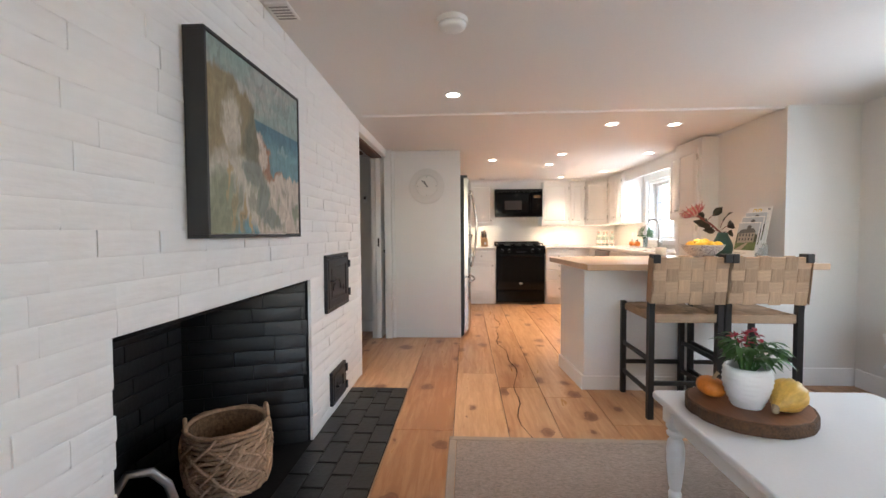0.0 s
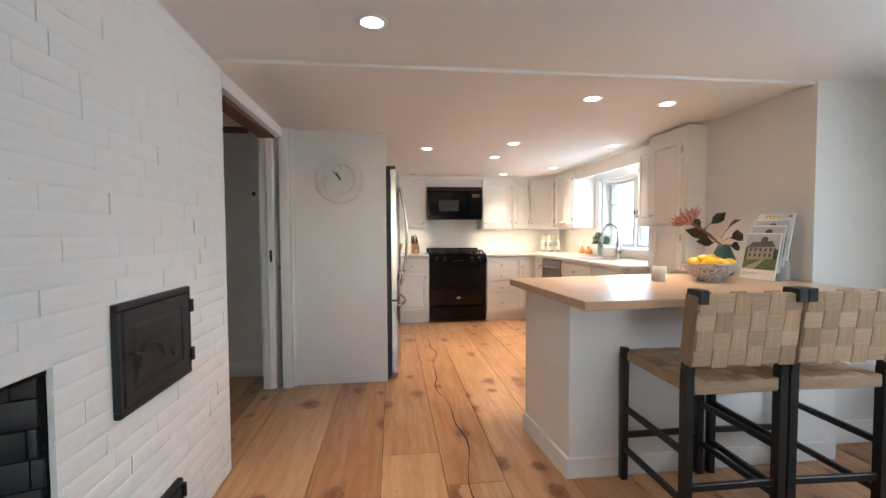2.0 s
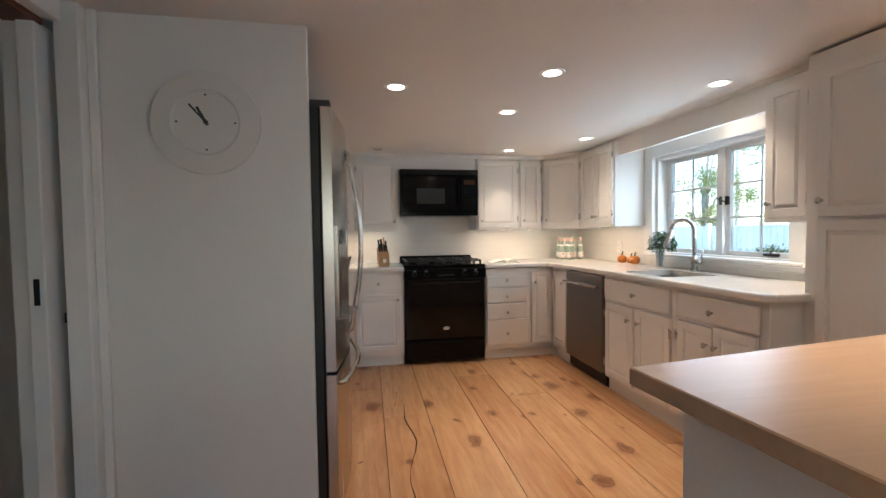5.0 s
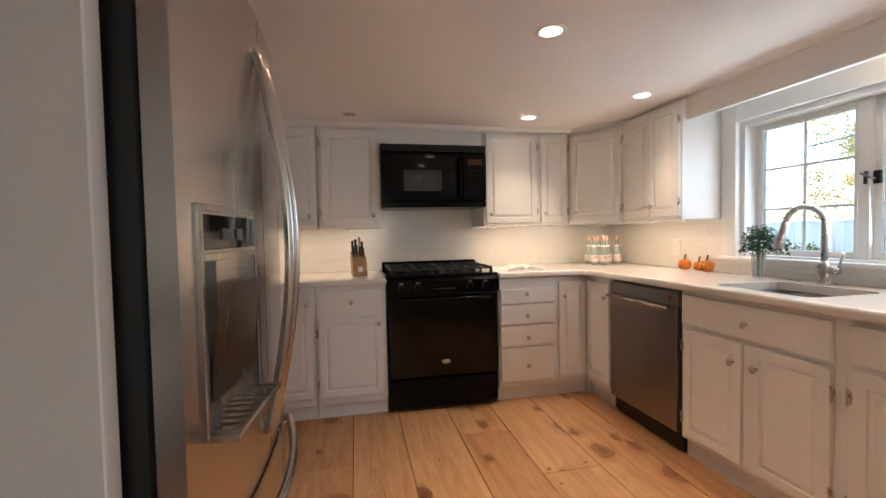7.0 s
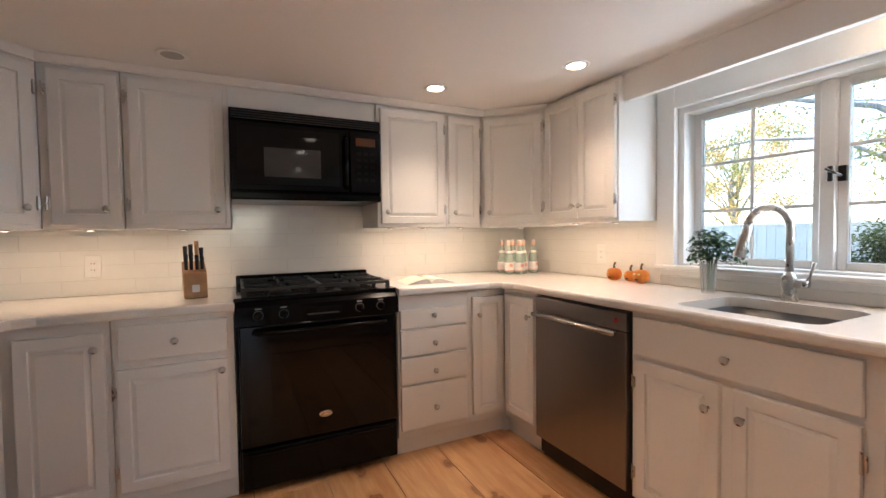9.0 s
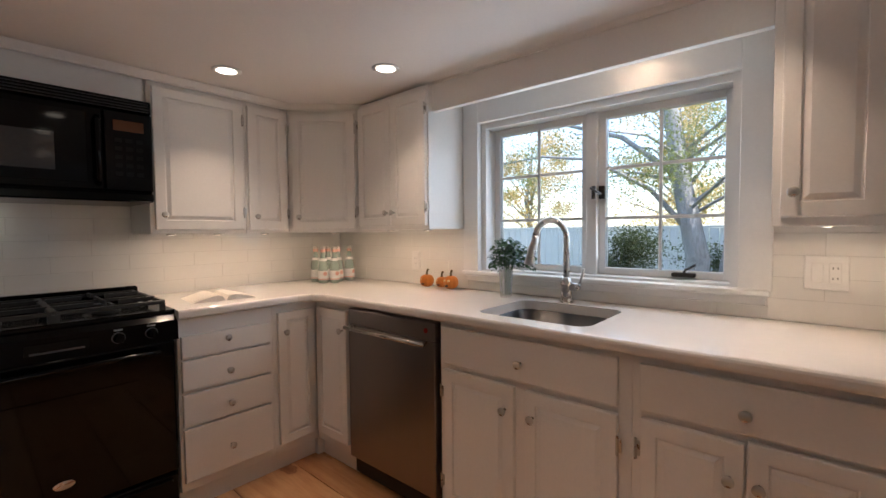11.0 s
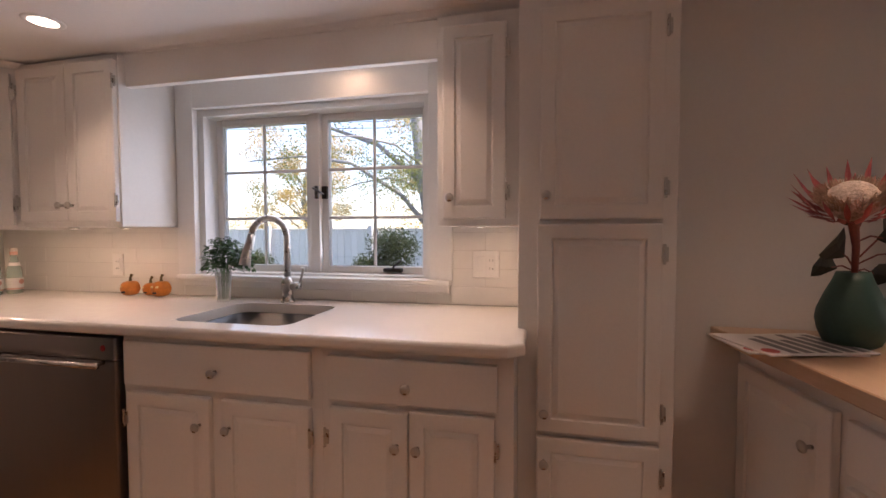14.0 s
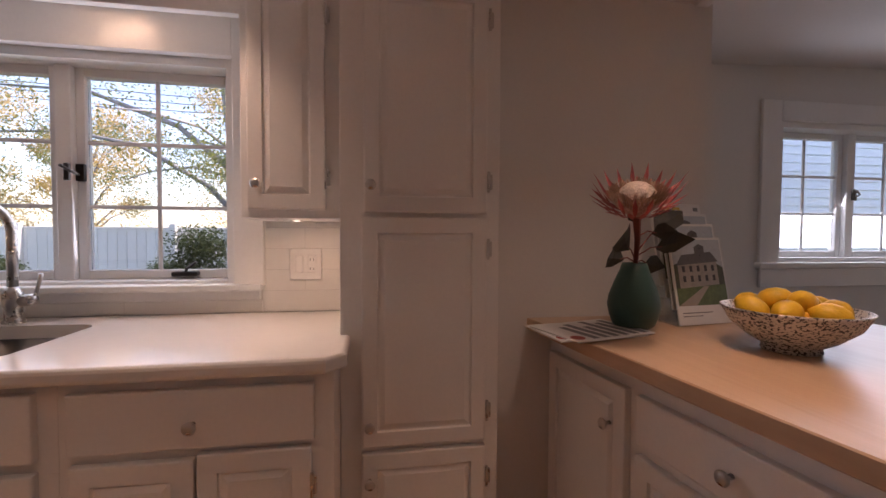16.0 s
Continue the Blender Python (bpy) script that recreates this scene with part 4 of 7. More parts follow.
def casement_window(name, label, y0, y1, z0, z1, xin, depth, pull=0.0):
    """A pair of casements with a centre mullion in an opening of an east wall; the room lies towards -x."""
    w = thing(name, label, "window", kind="structure")
    xo = xin + depth
    bm = bmesh.new()
    for a, b, c, d in ((y0, y0 + 0.03, z0, z1), (y1 - 0.03, y1, z0, z1), (y0 + 0.03, y1 - 0.03, z0, z0 + 0.02), (y0 + 0.03, y1 - 0.03, z1 - 0.03, z1)):
        add_box(bm, xin + 0.002, xo, a, b, c, d)
    part("window_frame", bm, TRIM, w)
    ym = (y0 + y1) / 2
    part("mullion", box(xo - 0.085, xo, ym - 0.026, ym + 0.026, z0 + 0.02, z1 - 0.03, 0.003), TRIM, w)
    for a, b in ((y0 + 0.03, ym - 0.026), (ym + 0.026, y1 - 0.03)):
        xs = xo - 0.06
        s = 0.032
        bm = bmesh.new()
        for q in ((a, a + s, z0 + 0.02, z1 - 0.03), (b - s, b, z0 + 0.02, z1 - 0.03), (a + s, b - s, z0 + 0.02, z0 + 0.02 + s), (a + s, b - s, z1 - 0.03 - s, z1 - 0.03)):
            add_box(bm, xs, xs + 0.04, *q, 0.003)
        sash = part("sash", bm, TRIM, w)
        ga, gb, gc, gd = a + s, b - s, z0 + 0.02 + s, z1 - 0.03 - s
        p = part("pane", box(xs + 0.018, xs + 0.022, ga, gb, gc, gd), GLASS, sash)
        p.visible_shadow = False
        for i in (1, 2):
            z = gc + (gd - gc) * i / 3
            part("glazing_bar", box(xs + 0.008, xs + 0.017, ga, gb, z - 0.007, z + 0.007, 0.002), TRIM, sash)
        y = (ga + gb) / 2
        part("glazing_bar", box(xs + 0.006, xs + 0.0165, y - 0.007, y + 0.007, gc, gd, 0.002), TRIM, sash)
    zl = z0 + (z1 - z0) * 0.50
    bm = box(xo - 0.075, xo - 0.058, ym - 0.058, ym - 0.03, zl - 0.03, zl + 0.03, 0.002)
    add_box(bm, xo - 0.097, xo - 0.085, ym - 0.022, ym - 0.004, zl - 0.03, zl + 0.03, 0.002)
    tube([(xo - 0.08, ym - 0.045, zl - 0.01), (xo - 0.105, ym - 0.035, zl), (xo - 0.115, ym - 0.005, zl + 0.02)], 0.005, 8, bm)
    part("latch", bm, BRONZE, w, "metal casement latch")
    yc = y0 + 0.2
    bm = box(xo - 0.10, xo - 0.065, yc - 0.045, yc + 0.045, z0 + 0.03, z0 + 0.048, 0.005, 2)
    tube([(xo - 0.085, yc, z0 + 0.045), (xo - 0.10, yc - 0.01, z0 + 0.06), (xo - 0.11, yc - 0.035, z0 + 0.075), (xo - 0.115, yc - 0.05, z0 + 0.085)], 0.005, 8, bm)
    part("crank", bm, BRONZE, w, "dark metal window crank")
    return w


win1 = casement_window("window_1", "white casement window pair over the sink", WY0, WY1, WZ0, WZ1, EAST, 0.15)
bm = bmesh.new()
add_box(bm, 2.995, EAST - 0.001, 4.94, WY0, WZ0 + 0.002, 1.961, 0.002)
add_box(bm, 2.995, EAST - 0.001, WY1, 6.336, WZ0 + 0.002, 1.961, 0.002)
add_box(bm, 2.995, EAST - 0.001, WY0, WY1, WZ1, 1.961, 0.002)
part("casing", bm, TRIM, win1)
part("window_sill", box(2.975, EAST + 0.03, 4.945, 6.335, 0.998, 1.022, 0.006, 2), TRIM, win1)
part("apron", box(3.008, EAST - 0.001, 4.955, 6.325, 0.962, 0.998, 0.004), TRIM, win1)
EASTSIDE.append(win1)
win2 = casement_window("window_2", "white casement window in the living room wall", LY0, LY1, LZ0, LZ1, 3.34, 0.15)
bm = bmesh.new()
add_box(bm, 3.32, 3.339, LY1, LY1 + 0.11, LZ0 - 0.02, LZ1 + 0.10, 0.003)
add_box(bm, 3.32, 3.339, LY0 - 0.11, LY0, LZ0 - 0.02, LZ1 + 0.10, 0.003)
add_box(bm, 3.32, 3.339, LY0, LY1, LZ1, LZ1 + 0.10, 0.003)
part("casing", bm, TRIM, win2)
part("window_sill", box(3.30, 3.36, LY0 - 0.12, LY1 + 0.12, LZ0 - 0.035, LZ0 - 0.002, 0.006, 2), TRIM, win2)
part("apron", box(3.322, 3.339, LY0 - 0.10, LY1 + 0.10, LZ0 - 0.13, LZ0 - 0.035, 0.003), TRIM, win2)
# far window of the side room
win3 = thing("window_3", "white window at the far end of the side room", "window", kind="structure")
bm = bmesh.new()
for q in ((-3.5, -3.45, 0.45, 1.85), (-2.55, -2.5, 0.45, 1.85), (-3.45, -2.55, 0.45, 0.50), (-3.45, -2.55, 1.80, 1.85), (-3.45, -2.55, 1.13, 1.17), (-3.015, -2.985, 0.50, 1.80)):
    add_box(bm, q[0], q[1], 7.84, 7.88, q[2], q[3])
part("window_frame", bm, TRIM, win3)
p = part("pane", box(-3.45, -2.55, 7.858, 7.862, 0.50, 1.80), GLASS, win3)
p.visible_shadow = False
# assumed window out of view, added round the south light opening
win4 = thing("window_4", "assumed white window, unseen, that lets light into the living area", "window", kind="structure")
bm = bmesh.new()
for q in ((SX0, SX0 + 0.05, SZ0, SZ1), (SX1 - 0.05, SX1, SZ0, SZ1), (SX0, SX1, SZ0, SZ0 + 0.05), (SX0, SX1, SZ1 - 0.05, SZ1), (0.87, 0.93, SZ0, SZ1)):
    add_box(bm, q[0], q[1], SOUTH - 0.12, SOUTH - 0.08, q[2], q[3])
part("window_frame", bm, TRIM, win4)

# baseboards
structure("baseboard_pier", box(2.826, 3.32, 3.372, 3.389, 0, 0.13, 0.003), TRIM, "white baseboard under the wall return")
structure("baseboard_living", box(3.322, 3.339, SOUTH, 3.372, 0, 0.13, 0.003), TRIM, "white baseboard of the living room")

# ---- backsplash tiles ----


def tile_field(label, length, z0, z1, matrix, row=0.0765, tw=0.305):
    """Long glazed tiles in running bond, built facing -y from a left end."""
    f = thing("backsplash", label, "backsplash", matrix, kind="structure")
    part("grout_bed", box(0, length, 0.0005, 0.004, z0, z1), GROUT, f)
    meshes = {}
    z, r = z0, 0
    while z < z1 - 0.008:
        h = min(row - 0.0012, z1 - z)
        x = -tw * (0.5 if r % 2 else 0)
        while x < length - 0.006:
            a, b = max(x, 0), min(x + tw - 0.0012, length)
            if b - a > 0.006:
                key = (round(b - a, 3), round(h, 3))
                m = pose(a, 0, z)
                if key not in meshes:
                    meshes[key] = part("tile", box(0, b - a, -0.0012, 0.002, 0, h, 0.0005), TILE, f, m=m)
                else:
                    again(meshes[key], f, m)
            x += tw
        z += row
        r += 1
    return f


tile_field("long white glazed tiles behind the range", 3.44, CT + 0.002, 1.25, pose(-0.415, NORTH - 0.005, 0))
tile_field("white glazed tiles behind the microwave", 0.764, 1.252, 1.402, pose(0.97, NORTH - 0.005, 0))
for a, b, z1 in ((NORTH - 0.012, 6.33, 1.25), (6.33, 4.95, 0.96), (4.95, 4.645, 1.25)):
    EASTSIDE.append(tile_field("long white glazed tiles under the window wall cabinets", a - b - 0.001, CT + 0.002, z1, pose(EAST - 0.005, a, 0, 0, 0, -90)))
tile_field("white glazed tiles beside the refrigerator", 1.8, CT + 0.002, 1.25, pose(-0.415, 5.74, 0, 0, 0, 90))


def plate(label, matrix, gangs):
    t = thing("outlet_plate", label, "outlet", matrix)
    w = 0.07 + 0.046 * (gangs - 1)
    part("plate", box(-w / 2, w / 2, -0.006, 0, -0.057, 0.057, 0.003, 2), TRIM, t)
    for g in range(gangs):
        cx = (g - (gangs - 1) / 2) * 0.046
        part("receptacle" if g or gangs == 1 else "switch", box(cx - 0.016, cx + 0.016, -0.008, -0.005, -0.033, 0.033, 0.002), TRIM, t)
        bm = bmesh.new()
        for dz in (-0.018, 0.016):
            for dx in (-0.006, 0.006):
                add_box(bm, cx + dx - 0.0012, cx + dx + 0.0012, -0.0085, -0.0075, dz - 0.004, dz + 0.004)
        if g or gangs == 1:
            part("slots", bm, DARKGREY, t)
        else:
            bm.free()
    return t


EASTSIDE.append(plate("white double switch and outlet plate on the backsplash", pose(EAST - 0.0095, 4.795, 1.09, 0, 0, -90), 2))
EASTSIDE.append(plate("white outlet plate on the backsplash", pose(EAST - 0.0095, 6.735, 1.06, 0, 0, -90), 1))
plate("white outlet plate on the backsplash", pose(0.325, NORTH - 0.0095, 1.064), 1)

# small puck lights under the wall cabinets
pucks = [(0.1, 7.25), (0.38, 7.29), (0.75, 7.29), (1.84, 7.29), (2.06, 7.29), (2.32, 7.29), (2.70, 7.14), (2.82, 6.75), (2.82, 6.45), (2.86, 4.80), (2.90, 5.42)]
for px, py in pucks:
    t = thing("puck_light", "small round lit lamp under the wall cabinet", "lamp", pose(px, py, UB if py != 5.42 else 1.962), "puck lights")
    if px > 2.8:
        EASTSIDE.append(t)
    part("housing", lathe([(0.02, -0.001), (0.022, -0.004), (0.02, -0.008), (0.013, -0.008)][::-1], 16), NICKEL, t)
    part("lens", lathe([(0.0, -0.0095), (0.011, -0.009), (0.013, -0.0075)], 16), LIT, t)
    lamp("puck_bulb", "AREA", pose(px, py, UB - 0.018 if py != 5.42 else 1.955), 0.115, (1.0, 0.70, 0.46), disk=0.035)

# ---- recessed lights ----


def can_light(x, y, lit=True):
    z = ceiling_z(y)
    t = thing("recessed_light", "round recessed ceiling light with a white trim ring" + (", lit" if lit else ", switched off"), "ceiling light", pose(x, y, z), "recessed lights")
    part("trim_ring", lathe([(0.046, -0.003), (0.058, -0.004), (0.064, -0.001), (0.064, 0.002), (0.044, 0.002)], 28), TRIM, t, smooth=True)
    part("diffuser", lathe([(0.0, -0.004), (0.04, -0.0045), (0.046, -0.0025)], 24), LIT if lit else material("unlit_diffuser", (0.42, 0.40, 0.38), 0.6), t)


for cx, cy in CANS:
    can_light(cx, cy)
can_light(0.76, 6.99, False)
t = thing("smoke_detector", "round white smoke detector on the ceiling", "smoke detector", pose(0.44, 2.09, ceiling_z(2.09)))
part("base", lathe([(0.0, -0.02), (0.07, -0.02), (0.07, 0.004)], 28), TRIM, t)
part("cover", lathe([(0.0, -0.044), (0.04, -0.043), (0.058, -0.036), (0.064, -0.02)], 28), TRIM, t, smooth=True)
t = thing("ceiling_vent", "small white ceiling vent grille", "vent", pose(-0.285, 1.97, ceiling_z(1.97)))
part("frame", box(-0.05, 0.05, -0.07, 0.07, -0.008, 0.004, 0.002), TRIM, t)
for i in range(5):
    part("slat", box(-0.04, 0.04, -0.05 + i * 0.024, -0.04 + i * 0.024, -0.010, -0.006), material("grey_vent_slat", (0.30, 0.29, 0.28), 0.6), t)

# ---- kitchen small things ----
fa = thing("faucet", "brushed nickel pull-down kitchen faucet with a side lever", "faucet", pose(2.935, 5.69, CT))
part("base", lathe([(0.030, 0), (0.030, 0.008), (0.024, 0.014), (0.023, 0.05), (0.027, 0.055), (0.027, 0.095), (0.021, 0.102), (0.0155, 0.115)], 22), NICKEL, fa, smooth=True)
arcp = [(0, 0.0, 0.10), (0, 0.0, 0.26)] + [(-0.075 * (1 - math.cos(radians(a))) * 0.75, 0.075 * (1 - math.cos(radians(a))) * 0.65, 0.285 + 0.085 * math.sin(radians(a))) for a in range(0, 171, 14)]
part("spout", tube(arcp, 0.0145, 12), NICKEL, fa, smooth=True)
e = Vector(arcp[-1])
part("spray_head", tube([e, e + Vector((-0.006, 0.006, -0.04)), e + Vector((-0.016, 0.015, -0.085)), e + Vector((-0.022, 0.02, -0.125)), e + Vector((-0.023, 0.021, -0.132))], [0.016, 0.018, 0.020, 0.024, 0.021], 14), NICKEL, fa, smooth=True)
bm = tube([(0, -0.02, 0.07), (0, -0.055, 0.072), (0.0, -0.066, 0.072)], [0.018, 0.020, 0.014], 14)
tube([(0, -0.06, 0.08), (-0.004, -0.075, 0.12), (-0.006, -0.085, 0.155)], [0.006, 0.005, 0.007], 8, bm)
part("lever", bm, NICKEL, fa, smooth=True)
EASTSIDE.append(fa)

LEAF = material("herb_leaf", (0.04, 0.105, 0.022), 0.45, vary=0.35, scale=30)
CLEAR = thin_glass("clear_glass", (0.75, 0.80, 0.78), 0.22)
GREENGLASS = thin_glass("pale_green_glass", (0.55, 0.70, 0.62), 0.38)


def add_leaf(bm, base, tip, width, curl=0.1, roll=0.0):
    """A pointed leaf of six faces with a folded midrib."""
    b, t = Vector(base), Vector(tip)
    d = t - b
    side = d.cross(Vector((0, 0, 1)))
    side = side.normalized() if side.length > 1e-5 else Vector((1, 0, 0))
    if roll:
        side = Matrix.Rotation(radians(roll), 3, d.normalized()) @ side
    up = side.cross(d).normalized()
    mid = []
    for f, w, c in ((0.0, 0.05, 0), (0.3, 0.85, 0.6), (0.6, 1.0, 0.8), (1.0, 0.02, 0)):
        o = b + d * f - up * curl * d.length * f * f
        mid.append((bm.verts.new(o - side * width * w / 2 + up * width * 0.18 * c), bm.verts.new(o), bm.verts.new(o + side * width * w / 2 + up * width * 0.18 * c)))
    for p, q in zip(mid, mid[1:]):
        bm.faces.new((p[0], p[1], q[1], q[0]))
        bm.faces.new((p[1], p[2], q[2], q[1]))


rnd = random.Random(5)
herb = thing("herb_vase", "bunch of green parsley in a clear glass of water", "plant", pose(2.885, 5.985, CT))
part("glass", lathe([(0.0, 0.0), (0.027, 0.001), (0.029, 0.01), (0.036, 0.135), (0.0345, 0.135), (0.0275, 0.012), (0.0, 0.011)], 20), CLEAR, herb, smooth=True)
bm = bmesh.new()
for i in range(16):
    a, r = rnd.uniform(0, 6.28), rnd.uniform(0.0, 0.02)
    tube([(r * math.cos(a), r * math.sin(a), 0.014), (1.3 * r * math.cos(a), 1.3 * r * math.sin(a), 0.12), (2.6 * r * math.cos(a + 0.2), 2.6 * r * math.sin(a + 0.2), 0.2)], 0.0018, 5, bm)
part("stems", bm, LEAF, herb)
bm = bmesh.new()
for i in range(900):
    a, el = rnd.uniform(0, 6.28), rnd.uniform(-0.7, 1.4)
    R = 0.098 * rnd.uniform(0.35, 1.0)
    c = Vector((R * math.cos(a) * math.cos(el), R * math.sin(a) * math.cos(el) - 0.012, 0.19 + R * math.sin(el)))
    d = Vector((math.cos(a) + rnd.uniform(-0.8, 0.8), math.sin(a) + rnd.uniform(-0.8, 0.8), rnd.uniform(-0.5, 0.7))).normalized()
    L = rnd.uniform(0.014, 0.026)
    add_leaf(bm, c, c + d * L, L * 0.75, 0.25)
for i in range(70):
    c = Vector((rnd.uniform(-0.02, 0.03), -0.08 - rnd.uniform(0, 0.075), 0.185 + rnd.uniform(-0.04, 0.035)))
    d = Vector((rnd.uniform(-1, 1), rnd.uniform(-1, 1), rnd.uniform(-1, 0.6))).normalized()
    add_leaf(bm, c, c + d * 0.02, 0.015, 0.2)
part("leaves", bm, LEAF, herb)
EASTSIDE.append(herb)

PUMPKIN = material("pumpkin_skin", (0.62, 0.20, 0.025), 0.42, vary=0.18, scale=12, bump=0.001)
STEM = material("dry_stem", (0.12, 0.09, 0.04), 0.8, vary=0.3, scale=40, bump=0.002)
DARKPAINT = material("black_paint", (0.01, 0.01, 0.01), 0.5)
CREAMPAINT = material("cream_paint", (0.75, 0.62, 0.30), 0.5)


def pumpkin_bm(r, h, ribs=9, seg=36, rings=12, amp=0.08):
    bm = bmesh.new()
    rows = []
    for j in range(rings + 1):
        ph = math.pi * j / rings
        ring = []
        for i in range(seg):
            th = 2 * math.pi * i / seg
            rr = r * (math.sin(ph) ** 0.8 if 0 < j < rings else 0.02) * (1 - amp * abs(math.cos(ribs * th / 2)) ** 6 - 0.02)
            ring.append(bm.verts.new((rr * math.cos(th), rr * math.sin(th), h / 2 - h / 2 * math.cos(ph) * (1 - 0.12 * (1 - math.sin(ph))))))
        rows.append(ring)
    for a, b in zip(rows, rows[1:]):
        for i in range(seg):
            bm.faces.new((a[i], a[(i + 1) % seg], b[(i + 1) % seg], b[i]))
    bm.faces.new(rows[0][::-1])
    bm.faces.new(rows[-1])
    return bm


for px, py, r, h, face in ((2.935, 6.565, 0.043, 0.078, 0), (2.965, 6.475, 0.036, 0.066, 0), (2.94, 6.385, 0.044, 0.080, 1)):
    t = thing("small_pumpkin", "small orange pumpkin with a painted face and dry stem" if face else "small orange pumpkin with painted marks and a dry stem", "pumpkin", pose(px, py, CT + 0.001), "small pumpkins on the worktop")
    part("flesh", pumpkin_bm(r, h), PUMPKIN, t, smooth=True)
    part("stem", tube([(0, 0, h * 0.88), (0.002, 0.002, h + 0.012), (0.006, -0.004, h + 0.028)], [0.008, 0.0055, 0.0065], 7), STEM, t)
    bm = bmesh.new()
    for dy, dz, w, hh in ((0.014, 0.15, 0.007, 0.012), (-0.014, 0.15, 0.007, 0.012)) if face else ((0.012, 0.2, 0.008, 0.008),):
        x = -math.sqrt(max(r * r - dy * dy, 0)) * 0.93
        add_box(bm, x - 0.003, x + 0.006, dy - w, dy + w, h * 0.55 + dz * 0.02, h * 0.55 + hh, 0.002)
    part("painted_eyes", bm, CREAMPAINT, t)
    bm = bmesh.new()
    add_box(bm, -r * 0.99, -r * 0.82, -0.012, 0.010, h * 0.24, h * 0.36, 0.003)
    part("painted_mouth", bm, DARKPAINT, t)
    EASTSIDE.append(t)

# bottles with round labels
LABEL = material("white_paper_label", (0.75, 0.74, 0.72), 0.6, vary=0.04, scale=40)
SALMON = material("salmon_print", (0.62, 0.34, 0.27), 0.6, vary=0.05, scale=40)
CAP = material("dull_silver_cap", (0.55, 0.50, 0.47), 0.35, metal=0.8)
BOTTLE = [(0.0, 0.0), (0.030, 0.001), (0.033, 0.006), (0.033, 0.105), (0.030, 0.125), (0.020, 0.160), (0.0145, 0.180), (0.0135, 0.215), (0.015, 0.218), (0.015, 0.226), (0.0, 0.227)]
first = None
for i, (bx, by) in enumerate(((2.68, 7.245), (2.735, 7.20), (2.80, 7.25), (2.775, 7.33), (2.885, 7.245), (2.70, 7.36))):
    m = pose(bx, by, CT + 0.001, 0, 0, 20 + 7 * i)
    if first:
        EASTSIDE.append(copy_thing(first, m))
        continue
    b = first = thing("water_bottle", "pale green glass mineral water bottle with white and salmon label", "bottle", m, "bottles in the worktop corner")
    part("glass", lathe(BOTTLE, 20), GREENGLASS, b, smooth=True)
    part("label", lathe([(0.0335, 0.022), (0.0338, 0.022), (0.0338, 0.080), (0.0335, 0.080)], 24), LABEL, b)
    part("label_band", lathe([(0.0339, 0.024), (0.0341, 0.024), (0.0341, 0.030), (0.0339, 0.030)], 24), SALMON, b)
    part("label_disc", lathe([(0.0, 0), (0.013, 0.0), (0.013, 0.001), (0.0, 0.0012)], 18), SALMON, b, m=pose(-0.019, -0.0285, 0.062, 90, 0, -34))
    part("neck_label", lathe([(0.0212, 0.152), (0.0252, 0.142), (0.0256, 0.142), (0.0218, 0.158)], 20), LABEL, b)
    part("cap", lathe([(0.0155, 0.205), (0.0155, 0.228), (0.0135, 0.231), (0.0, 0.2315)], 16), CAP, b)
    part("cap_band", lathe([(0.0156, 0.196), (0.0162, 0.196), (0.0162, 0.214), (0.0156, 0.214)], 16), SALMON, b)
    EASTSIDE.append(b)

# open cookbook beside the range
book = thing("open_book", "open cookbook with white pages lying on the worktop", "book", pose(2.0, 7.14, CT, 0, 0, -6) @ Matrix.Diagonal((1.08, 1.05, 1.5, 1)))
PAPER = material("book_paper", (0.66, 0.62, 0.56), 0.7, vary=0.05, scale=20)
for s in (-1, 1):
    bm = bmesh.new()
    n, W, D = 10, 0.165, 0.23
    rows = []
    for i in range(n + 1):
        u = i / n
        z = 0.004 + 0.020 * math.sin(math.pi * min(1, u * 1.15) ** 0.6) * (1 - 0.55 * u) + 0.004 * (1 - u)
        rows.append([bm.verts.new((s * u * W, y, zz)) for y, zz in ((-D / 2, 0.002), (-D / 2, z), (D / 2, z), (D / 2, 0.002))])
    for a, b in zip(rows, rows[1:]):
        for k in range(4):
            bm.faces.new((a[k], a[(k + 1) % 4], b[(k + 1) % 4], b[k]))
    bm.faces.new(rows[0])
    bm.faces.new(rows[-1][::-1])
    bmesh.ops.recalc_face_normals(bm, faces=bm.faces)
    page = part("page_block", bm, PAPER, book)
part("cover", box(-0.172, 0.172, -0.119, 0.119, 0.0, 0.0022, 0.001), material("cover_cloth", (0.22, 0.07, 0.05), 0.7), book)

